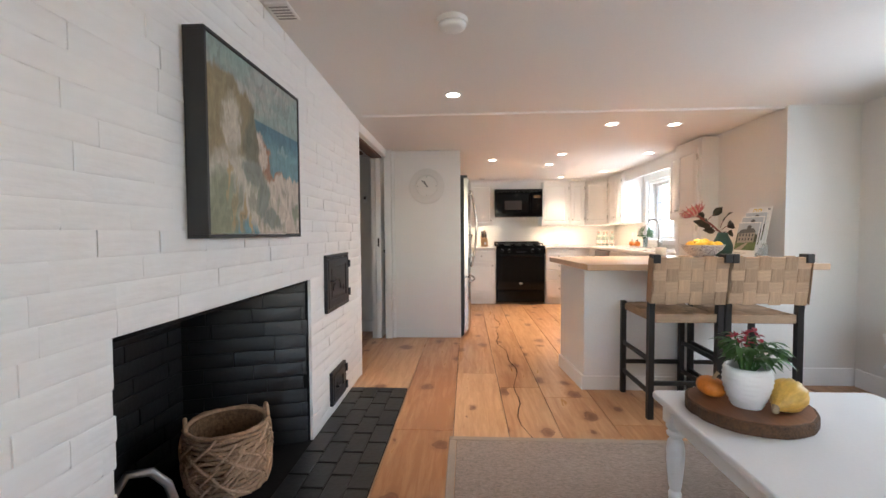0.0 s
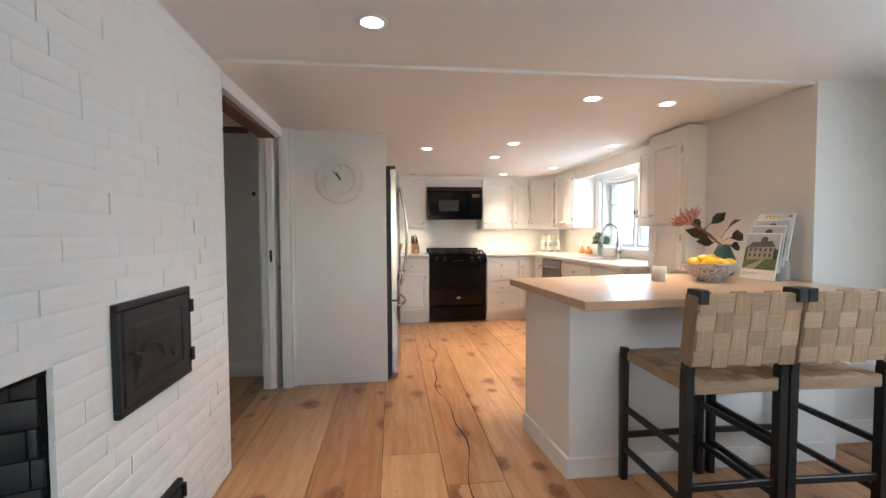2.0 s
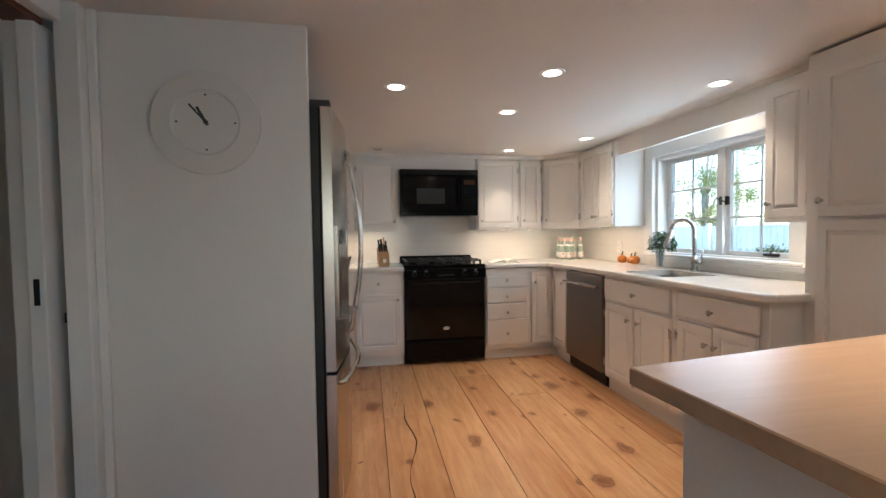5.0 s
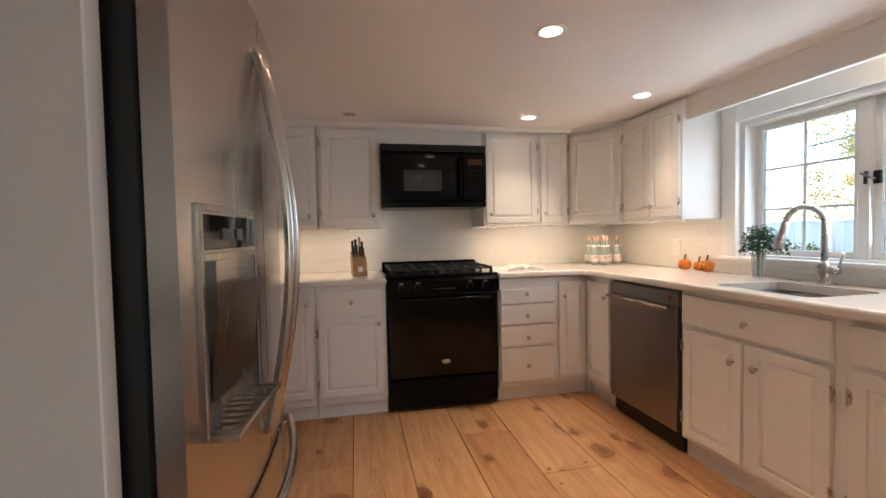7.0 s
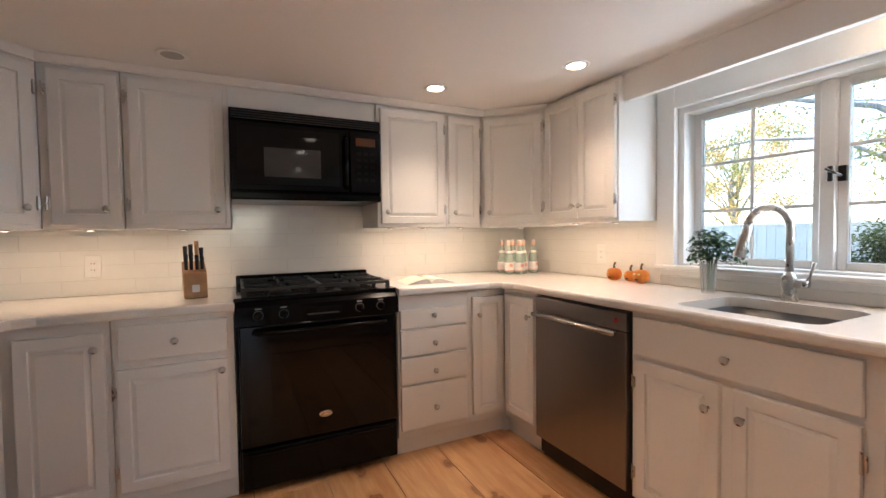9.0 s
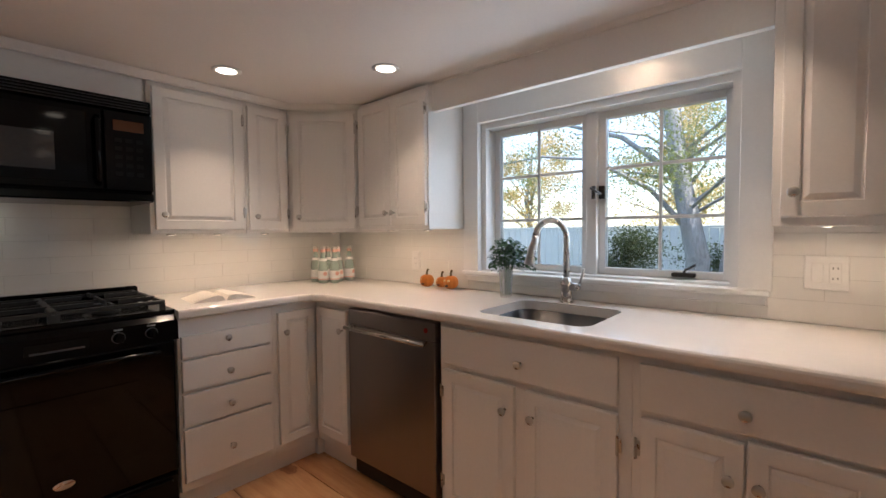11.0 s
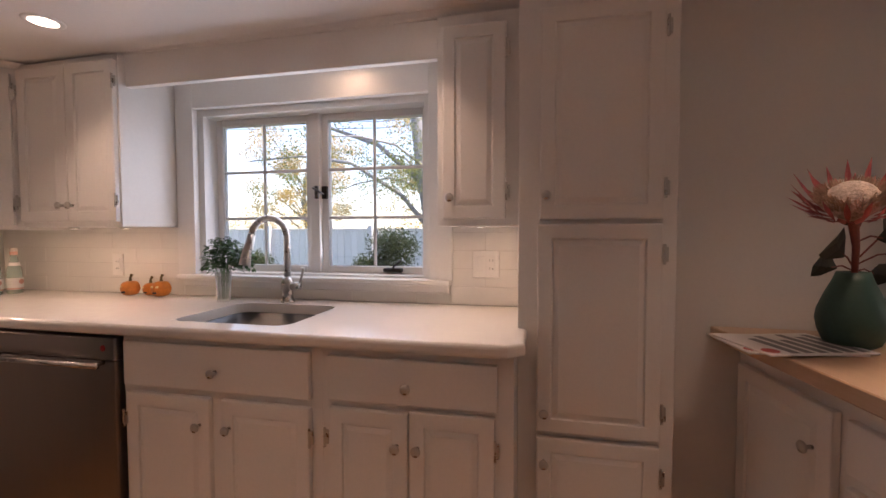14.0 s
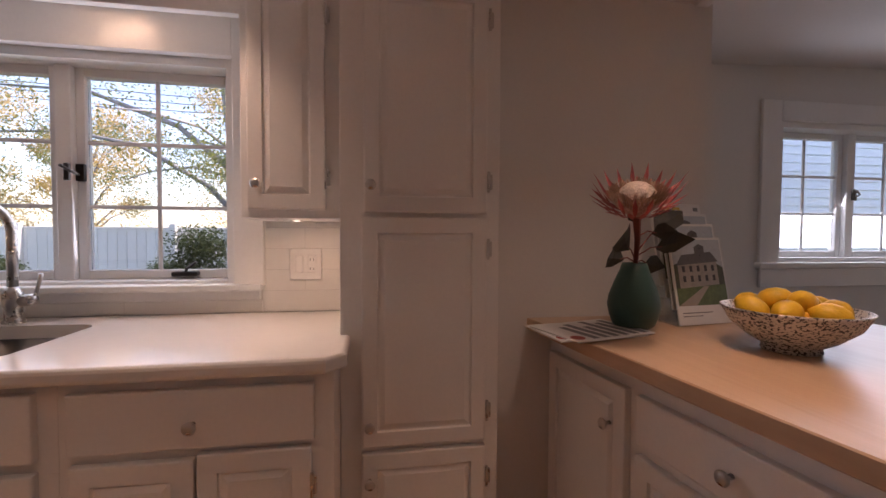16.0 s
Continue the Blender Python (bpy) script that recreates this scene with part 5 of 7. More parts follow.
# knife block
kbk = thing("knife_block", "light wooden block full of black-handled knives", "knife block", pose(0.80, 7.20, CT + 0.001, 0, 0, 8))
WOODL = pine("beech_block", (0.55, 0.33, 0.17), (0.42, 0.22, 0.10), 0.45, knots=False)
bm = box(-0.05, 0.05, -0.06, 0.06, 0, 0.13, 0.004)
for v in bm.verts:
    if v.co.z > 0.06:
        v.co.y += 0.035
        v.co.z += 0.045 * (v.co.y / 0.1)
part("block", bm, WOODL, kbk)
part("label_plate", box(-0.016, 0.016, -0.0615, -0.058, 0.03, 0.065, 0.001), LABEL, kbk)
for i, (kx, ky, L) in enumerate(((-0.034, 0.0, 0.09), (-0.012, 0.0, 0.10), (0.012, 0.0, 0.085), (0.034, 0.0, 0.075), (-0.034, 0.05, 0.11), (-0.010, 0.05, 0.12), (0.016, 0.05, 0.14), (0.036, 0.05, 0.10))):
    z = 0.13 + 0.45 * ky
    part("knife_handle", tube([(kx, ky + 0.01, z), (kx, ky + 0.026, z + L * 0.5), (kx, ky + 0.032, z + L * 0.85)], [0.0075, 0.009, 0.0105], 8), BLACKWOOD if i != 6 else WOODL, kbk)

# wall clock on the refrigerator panel
ck = thing("wall_clock", "round white wall clock with dark hands", "clock", pose(0.079, 4.7445, 1.643, 90))
part("case", lathe([(0.0, 0.0), (0.185, 0.0), (0.19, 0.006), (0.188, 0.016), (0.120, 0.022), (0.112, 0.016), (0.0, 0.016)], 48), material("cream_clock_face", (0.74, 0.72, 0.68), 0.5, vary=0.02), ck, smooth=False)
for a in range(4):
    r = 0.10
    part("hour_mark", lathe([(0.0, 0.0165), (0.004, 0.0165), (0.004, 0.018), (0.0, 0.018)], 8), DARKGREY, ck, m=pose(r * math.cos(a * math.pi / 2), r * math.sin(a * math.pi / 2), 0))
for ang, L, w in ((131, 0.085, 0.0035), (118, 0.062, 0.005)):
    part("pointer", box(-0.012, L, -w, w, 0.0185, 0.0205, 0.0005), DARKGREY, ck, m=pose(0, 0, 0.001 * (L < 0.07), 0, 0, ang))
part("hub", lathe([(0.008, 0.018), (0.008, 0.024), (0.0, 0.0245)], 14), DARKGREY, ck)

# thermostat in the side room
t = thing("thermostat", "small dark thermostat on the side room wall", "thermostat", pose(-0.665, 5.0285, 1.545))
part("plate", box(-0.022, 0.022, -0.004, 0, -0.055, 0.035, 0.003), TRIM, t)
part("body", box(-0.014, 0.014, -0.018, -0.004, -0.012, 0.02, 0.003), DARKGREY, t)

# ---- peninsula things ----
PT = 0.9285
bowl = thing("fruit_bowl", "speckled stoneware bowl full of lemons", "bowl", pose(2.335, 3.565, PT))
SPECK = material("speckled_stoneware", (0.58, 0.55, 0.53), 0.35, vary=0.06, scale=20, wear=((0.04, 0.032, 0.045), 120, 0.5), stretch=(1, 1, 1.6))
part("body", lathe([(0.0, 0.004), (0.06, 0.004), (0.065, 0.0), (0.07, 0.004), (0.066, 0.016), (0.10, 0.035), (0.145, 0.075), (0.165, 0.112), (0.1685, 0.118), (0.163, 0.119), (0.14, 0.08), (0.095, 0.042), (0.0, 0.028)], 40), SPECK, bowl, m=Matrix.Scale(0.9, 4), smooth=True)
LEMON = material("lemon_skin", (0.78, 0.47, 0.03), 0.4, vary=0.10, scale=10, fine=140, bump=0.0012)
lem = None
rl = random.Random(3)
for i, (lx, ly, lz) in enumerate(((-0.11, 0.0, 0.112), (-0.055, 0.075, 0.115), (0.03, 0.10, 0.112), (0.10, 0.04, 0.115), (0.095, -0.05, 0.113), (0.02, -0.095, 0.112), (-0.06, -0.075, 0.114), (-0.03, 0.0, 0.135), (0.035, 0.02, 0.137), (0.0, -0.04, 0.120), (0.03, 0.0, 0.085), (-0.05, 0.03, 0.085))):
    m = pose(2.335 + 0.86 * lx, 3.565 + 0.86 * ly, PT + 0.9 * lz, rl.uniform(60, 120), rl.uniform(-25, 25), rl.uniform(0, 360))
    if lem:
        copy_thing(lem, m)
        continue
    lem = thing("lemon", "ripe yellow lemon in the speckled bowl", "lemon", m, "lemons in the bowl")
    part("fruit", lathe([(0.0, -0.049), (0.006, -0.047), (0.012, -0.042), (0.026, -0.030), (0.033, -0.012), (0.034, 0.008), (0.027, 0.028), (0.013, 0.041), (0.007, 0.046), (0.0, 0.050)], 18), LEMON, lem, m=Matrix.Scale(0.9, 4), smooth=True)
cd = thing("candle", "short cream candle in a glass tumbler", "candle", pose(2.025, 3.575, PT))
part("tumbler", lathe([(0.0, 0.0), (0.037, 0.001), (0.040, 0.008), (0.040, 0.088), (0.038, 0.088), (0.037, 0.01), (0.0, 0.009)], 24), thin_glass("frosted_tumbler", (0.72, 0.70, 0.62), 0.5), cd, smooth=True)
part("wax", lathe([(0.0, 0.0095), (0.0365, 0.0095), (0.0372, 0.074), (0.034, 0.0755), (0.0, 0.0755)], 24), material("cream_wax", (0.74, 0.68, 0.54), 0.5), cd)
part("wick", tube([(0, 0, 0.075), (0.001, 0, 0.084)], 0.001, 5), DARKPAINT, cd)

vase = thing("flower_vase", "matt dark green vase with one red and white protea", "vase", pose(2.625, 3.805, PT))
part("vase_body", lathe([(0.0, 0.0), (0.044, 0.001), (0.060, 0.012), (0.071, 0.042), (0.0765, 0.070), (0.073, 0.098), (0.058, 0.140), (0.042, 0.178), (0.035, 0.200), (0.032, 0.200), (0.037, 0.178), (0.055, 0.140), (0.0, 0.05)], 30), material("green_glaze", (0.030, 0.078, 0.062), 0.45, vary=0.12, scale=8), vase, smooth=True)
REDSTEM = material("red_stem", (0.20, 0.05, 0.04), 0.6, vary=0.2, scale=40)
top = Vector((-0.175, 0.11, 0.36))
part("stem", tube([(0, 0, 0.05), (-0.005, 0.0, 0.19), (-0.075, 0.04, 0.27), top], [0.007, 0.007, 0.008, 0.012], 9), REDSTEM, vase)
tilt = pose(*top, -14, -26, 0) @ Matrix.Diagonal((0.98, 0.98, 1.0, 1))
bm = lathe([(0.0, -0.03), (0.022, -0.022), (0.054, 0.008), (0.064, 0.022), (0.060, 0.032), (0.046, 0.038), (0.040, 0.048), (0.026, 0.059), (0.0, 0.064)], 26)
cone = part("flower_head", bm, material("protea_wool", (0.46, 0.37, 0.31), 0.9, vary=0.5, scale=60, fine=220, bump=0.008), vase, "woolly cream centre", tilt, smooth=True)
bm = bmesh.new()
rp = random.Random(8)
for i in range(420):
    a, r0 = rp.uniform(0, 6.283), rp.uniform(0.042, 0.066)
    b = Vector((r0 * math.cos(a), r0 * math.sin(a), 0.026 + (0.066 - r0) * 0.5))
    d = Vector((math.cos(a + rp.uniform(-0.5, 0.5)), math.sin(a + rp.uniform(-0.5, 0.5)), rp.uniform(0.6, 2.2))).normalized()
    tube([b, b + d * rp.uniform(0.014, 0.026)], [0.0014, 0.0009], 3, bm)
part("style_tuft", bm, material("protea_styles", (0.40, 0.27, 0.19), 0.8, vary=0.4, scale=60), vase, "tan fringe of styles", tilt)
PETAL = material("protea_bract", (0.40, 0.10, 0.10), 0.55, vary=0.3, scale=25)
for ringn, (n, r0, out, L, w) in enumerate(((17, 0.062, 0.72, 0.094, 0.012), (19, 0.058, 0.98, 0.074, 0.015), (14, 0.035, 1.1, 0.066, 0.02))):
    for i in range(n):
        a = 2 * math.pi * (i + 0.5 * ringn) / n
        b = Vector((r0 * math.cos(a), r0 * math.sin(a), -0.005 - 0.006 * ringn))
        d = Vector((out * math.cos(a), out * math.sin(a), 0.9 - 0.25 * ringn)).normalized()
        bm = bmesh.new()
        add_leaf(bm, b, b + d * L * rp.uniform(0.9, 1.1), w, -0.1)
        part("petal", bm, PETAL, vase, m=tilt)
OLIVE = material("dark_protea_leaf", (0.022, 0.021, 0.014), 0.5, vary=0.3, scale=20)
for bx, by, bz, ex, ey, ez, w in ((-0.01, 0, 0.20, -0.13, 0.135, 0.30, 0.07), (-0.01, 0, 0.20, -0.06, 0.13, 0.225, 0.055), (-0.02, 0, 0.24, -0.03, -0.12, 0.36, 0.065), (-0.01, 0, 0.22, 0.0, -0.16, 0.275, 0.06), (0.0, 0, 0.2, 0.03, -0.10, 0.19, 0.05), (-0.09, 0.05, 0.28, -0.15, 0.09, 0.37, 0.055), (-0.09, 0.05, 0.28, -0.14, -0.02, 0.30, 0.04), (-0.10, 0.06, 0.29, -0.03, -0.03, 0.40, 0.05)):
    b, e = Vector((bx, by, bz)), Vector((ex, ey, ez))
    part("leaf_stalk", tube([b, b.lerp(e, 0.3) + Vector((0, 0, 0.01)), b.lerp(e, 0.55)], 0.0022, 5), REDSTEM, vase)
    bm = bmesh.new()
    add_leaf(bm, b.lerp(e, 0.42), e + (e - b) * 0.12, w * 1.25, 0.25, rp.choice((-1, 1)) * rp.uniform(45, 80))
    part("leaf", bm, OLIVE, vase)

# leaning magazines in a stepped rack and two flat ones
PRINTS = {"sky": material("print_sky", (0.42, 0.47, 0.52), 0.3, vary=0.15, scale=8), "house": material("print_house", (0.30, 0.27, 0.24), 0.3, vary=0.2, scale=30),
          "roof": material("print_roof", (0.10, 0.095, 0.10), 0.3, vary=0.2, scale=30), "lawn": material("print_lawn", (0.10, 0.14, 0.05), 0.3, vary=0.35, scale=25),
          "path": material("print_path", (0.36, 0.30, 0.24), 0.3, vary=0.1, scale=25), "trees": material("print_trees", (0.05, 0.06, 0.035), 0.3, vary=0.4, scale=40), "glass": material("print_window", (0.035, 0.035, 0.04), 0.3)}
WHITECARD = material("white_card", (0.76, 0.75, 0.73), 0.35, vary=0.03, scale=15)
YELLOW = material("yellow_print", (0.70, 0.50, 0.08), 0.4)
GREYINK = material("grey_ink", (0.20, 0.20, 0.20), 0.4)


def brochure(m, kind=0):
    """A leaning brochure, 0.215 wide and 0.28 high, front towards -y, with a picture of a stone house."""
    t = thing("magazine", "glossy brochure with a stone house cover leaning in a rack" if kind == 0 else "white magazine with yellow title shapes leaning in a rack", "magazine", m, "brochures on the peninsula")
    part("paper_block", box(-0.1075, 0.1075, 0, 0.006, 0, 0.28, 0.001), WHITECARD, t)

    def flat(name, mat, pts, k):
        bm = bmesh.new()
        f = bm.faces.new([bm.verts.new((x, -0.0004 - 0.0003 * k, z)) for x, z in pts])
        r = bmesh.ops.extrude_face_region(bm, geom=[f])
        bmesh.ops.translate(bm, vec=(0, 0.0003, 0), verts=[v for v in r["geom"] if isinstance(v, bmesh.types.BMVert)])
        bmesh.ops.recalc_face_normals(bm, faces=bm.faces)
        part(name, bm, mat, t)

    if kind == 0:
        flat("printed_sky", PRINTS["sky"], [(-0.10, 0.07), (0.10, 0.07), (0.10, 0.272), (-0.10, 0.272)], 0)
        flat("printed_trees", PRINTS["trees"], [(-0.10, 0.10), (0.10, 0.10), (0.10, 0.18), (0.06, 0.20), (0.0, 0.185), (-0.06, 0.205), (-0.10, 0.19)], 1)
        flat("printed_lawn", PRINTS["lawn"], [(-0.10, 0.06), (0.10, 0.06), (0.10, 0.125), (-0.10, 0.115)], 2)
        flat("printed_house", PRINTS["house"], [(-0.085, 0.115), (0.075, 0.125), (0.075, 0.20), (-0.085, 0.19)], 3)
        flat("printed_roof", PRINTS["roof"], [(-0.092, 0.188), (0.082, 0.20), (0.055, 0.232), (-0.065, 0.222)], 4)
        flat("printed_roof", PRINTS["roof"], [(-0.01, 0.225), (0.03, 0.228), (0.03, 0.25), (0.01, 0.258), (-0.01, 0.248)], 5)
        flat("printed_path", PRINTS["path"], [(-0.10, 0.06), (-0.03, 0.06), (0.03, 0.12), (0.01, 0.12)], 5)
        for i in range(5):
            for j in range(2):
                x, z = -0.07 + i * 0.03, 0.135 + j * 0.032 + 0.0006 * i
                flat("printed_window", PRINTS["glass"], [(x, z), (x + 0.011, z), (x + 0.011, z + 0.019), (x, z + 0.019)], 6)
        flat("printed_lines", GREYINK, [(-0.09, 0.036), (0.03, 0.036), (0.03, 0.039), (-0.09, 0.039)], 0)
        flat("printed_lines", GREYINK, [(-0.09, 0.026), (-0.01, 0.026), (-0.01, 0.0285), (-0.09, 0.0285)], 0)
    else:
        for k in range(2):
            flat("title_shape", YELLOW, [(-0.06 + k * 0.045, 0.235), (-0.028 + k * 0.045, 0.235), (-0.028 + k * 0.045, 0.268), (-0.06 + k * 0.045, 0.268)], 0)
            flat("title_shape", WHITECARD, [(-0.051 + k * 0.045, 0.243), (-0.037 + k * 0.045, 0.243), (-0.037 + k * 0.045, 0.26), (-0.051 + k * 0.045, 0.26)], 1)
        flat("corner_mark", GREYINK, [(0.075, 0.255), (0.095, 0.255), (0.095, 0.268), (0.075, 0.268)], 0)
    return t


for k, (off, rise, kind) in enumerate(((0.0, 0.0, 0), (0.028, 0.045, 0), (0.056, 0.080, 0), (0.084, 0.115, 1))):
    brochure(pose(2.625 + off, 3.55 + off * 0.1, PT + 0.004 + rise, -12, 0, -82), kind)
rack = thing("brochure_rack", "clear plastic stepped rack holding brochures", "rack", pose(2.625, 3.55, PT, 0, 0, -82))
for k in range(4):
    part("step", box(-0.105, 0.105, 0.012 + k * 0.0285, 0.034 + k * 0.0285, 0.0, 0.003 + (0, 0.045, 0.08, 0.115)[k], 0.001), CLEAR, rack)
for k, (x, y, rot, z) in enumerate(((2.60, 3.98, 8, 0.0), (2.585, 3.965, 16, 0.005))):
    t = thing("flat_magazine", "magazine with a red and black cover lying on the worktop", "magazine", pose(x, y, PT + z, 0, 0, rot), "magazines lying flat")
    part("paper_block", box(-0.105, 0.105, -0.14, 0.14, 0, 0.0048, 0.0012), WHITECARD, t)
    for i in range(6):
        part("cover_bar", box(-0.095, (0.085, 0.06, 0.09, 0.03, 0.075, 0.05)[i], -0.125 + i * 0.036, -0.103 + i * 0.036, 0.0046, 0.0051), PRINTS["roof"], t, "row of dark printed title shapes")
    part("cover_mark", lathe([(0.0, 0.0046), (0.02, 0.0046), (0.02, 0.0053), (0.0, 0.0054)], 16), material("red_print", (0.45, 0.03, 0.02), 0.4), t, m=pose(-0.07, 0.112, 0.0003))

# ---- counter stools ----
STRAP = material("seagrass_strap", (0.42, 0.28, 0.175), 0.75, vary=0.45, scale=22, fine=130, stretch=(0.2, 1, 3), bump=0.005, per_piece=0.7)
STRAPV = material("seagrass_strap_upright", (0.39, 0.255, 0.155), 0.75, vary=0.45, scale=22, fine=130, stretch=(3, 1, 0.2), bump=0.005, per_piece=0.7)


def stool(m):
    """A stool 0.43 wide and 0.49 deep; its back stands towards -y."""
    s = thing("counter_stool", "black wooden counter stool with woven seagrass seat and back", "stool", m, "stools at the peninsula")
    W, D, SH, BH = 0.20, 0.24, 0.645, 1.0
    for x in (-W, W):
        part("leg", box(x - 0.017, x + 0.017, D - 0.034, D, 0, SH + 0.01, 0.003), BLACKWOOD, s)
        bm = bmesh.new()
        prof = [(-D, 0.0), (-D + 0.036, 0.0), (-D + 0.036, 0.66), (-D - 0.005, BH), (-D - 0.036, BH), (-D - 0.002, 0.66)]
        a = [bm.verts.new((x - 0.017, y, z)) for y, z in prof]
        b = [bm.verts.new((x + 0.017, y, z)) for y, z in prof]
        for i in range(6):
            bm.faces.new((a[i], a[(i + 1) % 6], b[(i + 1) % 6], b[i]))
        bm.faces.new(a)
        bm.faces.new(b[::-1])
        bmesh.ops.recalc_face_normals(bm, faces=bm.faces)
        part("back_post", bm, BLACKWOOD, s)
        for z in (0.16, 0.36):
            part("side_rail", box(x - 0.010, x + 0.010, -D + 0.036, D - 0.034, z - 0.014, z + 0.014, 0.003), BLACKWOOD, s)
    for y, zs in ((D - 0.017, (0.22,)), (-D + 0.018, (0.22,))):
        for z in zs:
            part("cross_rail", box(-W + 0.017, W - 0.017, y - 0.010, y + 0.010, z - 0.014, z + 0.014, 0.003), BLACKWOOD, s)
    part("seat_core", box(-W + 0.004, W - 0.004, -D + 0.03, D - 0.006, SH - 0.052, SH - 0.008, 0.006), STRAP, s, "seat edge wrapped in seagrass")
    part("seat_wrap", box(-W + 0.0175, W - 0.0175, -D + 0.002, D - 0.002, SH - 0.055, SH - 0.006, 0.010, 2), STRAP, s, "seat edge wrapped in seagrass")
    back = pose(0, -D - 0.004, 0.715, 6.6)
    part("back_core", box(-W - 0.009, W + 0.009, -0.024, 0.004, 0.0, 0.275, 0.004), STRAP, s, "woven back panel", back)
    for sgn in (-1, 1):
        bm = bmesh.new()
        add_box(bm, sgn * (W + 0.0172), sgn * (W + 0.0212), -0.030, 0.040, 0.0, 0.272, 0.0015)
        add_box(bm, sgn * (W - 0.018), sgn * (W + 0.0172), 0.0368, 0.040, 0.0, 0.272, 0.0015)
        part("post_wrap", bm, STRAPV, s, "seagrass wrapped round the post", back)
    hs = vs = None
    nx, nz = 6, 4
    cw, ch = (2 * W + 0.024) / nx, 0.275 / nz
    for i in range(nx):
        for j in range(nz):
            up = (i + j) % 2
            for face in (-1, 1):
                m2 = back @ pose(-W - 0.012 + i * cw, -0.027 if face < 0 else 0.0005, j * ch)
                if up:
                    if vs is None:
                        vs = part("strap", box(0.001, cw - 0.001, 0, 0.007, -0.006, ch + 0.006, 0.003), STRAPV, s, m=m2)
                    else:
                        again(vs, s, m2)
                else:
                    if hs is None:
                        hs = part("strap", box(-0.003, cw + 0.003, 0.0015, 0.0065, 0.001, ch - 0.001, 0.003), STRAP, s, m=m2)
                    else:
                        again(hs, s, m2)
    ss = st = None
    cw2, cd2 = (2 * W - 0.034) / 6, (2 * D - 0.012) / 7
    for i in range(6):
        for j in range(7):
            m2 = pose(-W + 0.017 + i * cw2, -D + 0.006 + j * cd2, SH - 0.0085)
            if (i + j) % 2:
                if ss is None:
                    ss = part("strap", box(0.001, cw2 - 0.001, -0.003, cd2 + 0.003, 0, 0.007, 0.003), STRAPV, s, m=m2)
                else:
                    again(ss, s, m2)
            else:
                if st is None:
                    st = part("strap", box(-0.002, cw2 + 0.002, 0.001, cd2 - 0.001, 0.0005, 0.006, 0.003), STRAP, s, m=m2)
                else:
                    again(st, s, m2)
    for x in (-W, W):
        part("post_cap", box(x - 0.0205, x + 0.0205, -D - 0.071, -D + 0.002, BH - 0.046, BH + 0.006, 0.004), BLACKWOOD, s)
    return s


st1 = stool(pose(1.808, 2.985, 0.0))
copy_thing(st1, pose(2.262, 2.975, 0.0, 0, 0, -2.5))

# ---- coffee table and its things ----
TZ = 0.455
TABLEW = material("white_table_paint", (0.78, 0.78, 0.78), 0.30, vary=0.03, scale=5)
tb = thing("coffee_table", "white painted coffee table with turned legs", "table", pose(0, 0, 0))
tx0, tx1, ty0, ty1 = 1.29, 2.20, 0.75, 2.01
part("tabletop", prism(round_rect(tx0, tx1, ty0, ty1, 0.035, 4), TZ - 0.028, TZ, 0.008, 2), TABLEW, tb)
for x0, x1, y0, y1 in ((tx0 + 0.07, tx1 - 0.07, ty0 + 0.05, ty0 + 0.07), (tx0 + 0.07, tx1 - 0.07, ty1 - 0.07, ty1 - 0.05), (tx0 + 0.05, tx0 + 0.07, ty0 + 0.07, ty1 - 0.07), (tx1 - 0.07, tx1 - 0.05, ty0 + 0.07, ty1 - 0.07)):
    part("apron", box(x0, x1, y0, y1, TZ - 0.115, TZ - 0.028, 0.002), TABLEW, tb)
LEG = [(0.020, 0.0), (0.024, 0.006), (0.026, 0.03), (0.020, 0.045), (0.026, 0.07), (0.034, 0.16), (0.036, 0.22), (0.030, 0.255), (0.022, 0.268), (0.034, 0.278), (0.036, 0.290), (0.026, 0.300), (0.038, 0.312), (0.038, 0.325)]
lg = None
for x, y in ((tx0 + 0.078, ty1 - 0.07), (tx0 + 0.078, ty0 + 0.065), (tx1 - 0.065, ty1 - 0.065), (tx1 - 0.065, ty0 + 0.065)):
    m = pose(x, y, 0.011)
    if lg is None:
        bm = lathe(LEG, 22)
        add_box(bm, -0.038, 0.038, -0.038, 0.038, 0.325, TZ - 0.040, 0.003)
        lg = part("leg", bm, TABLEW, tb, m=m)
    else:
        again(lg, tb, m)
BARK = material("bark_edge", (0.09, 0.045, 0.022), 0.9, vary=0.5, scale=30, fine=120, bump=0.006)
sl = thing("wood_slice_board", "round wooden slice board with a dark bark edge", "board", pose(1.545, 1.765, TZ + 0.001))
rb = random.Random(11)
outl = [(0.208 * (1 + 0.02 * math.sin(3 * a + 1) + 0.012 * rb.uniform(-1, 1)) * math.cos(a), 0.200 * (1 + 0.02 * math.sin(2 * a) + 0.012 * rb.uniform(-1, 1)) * math.sin(a)) for a in [2 * math.pi * i / 48 for i in range(48)]]
part("bark", prism(outl, 0, 0.044, 0.003, 1), BARK, sl)
part("face", prism([(x * 0.955, y * 0.955) for x, y in outl], 0.003, 0.0455, 0.001, 1), pine("slice_wood", (0.30, 0.13, 0.06), (0.17, 0.07, 0.03), 0.5, knots=False), sl)
BZ = TZ + 0.0465
pot = thing("potted_plant", "ribbed white pot with a green and red leafed plant", "plant", pose(1.520, 1.735, BZ))
pr = [(0.0, 0.0), (0.050, 0.0)]
for i in range(24):
    z = 0.006 + i * 0.005
    r = 0.049 + 0.033 * math.sin(math.pi * 0.5 * min(1, z / 0.09)) - 0.004 * max(0, (z - 0.09) / 0.035)
    pr.append((r + (0.0028 if i % 3 == 1 else 0.0), z))
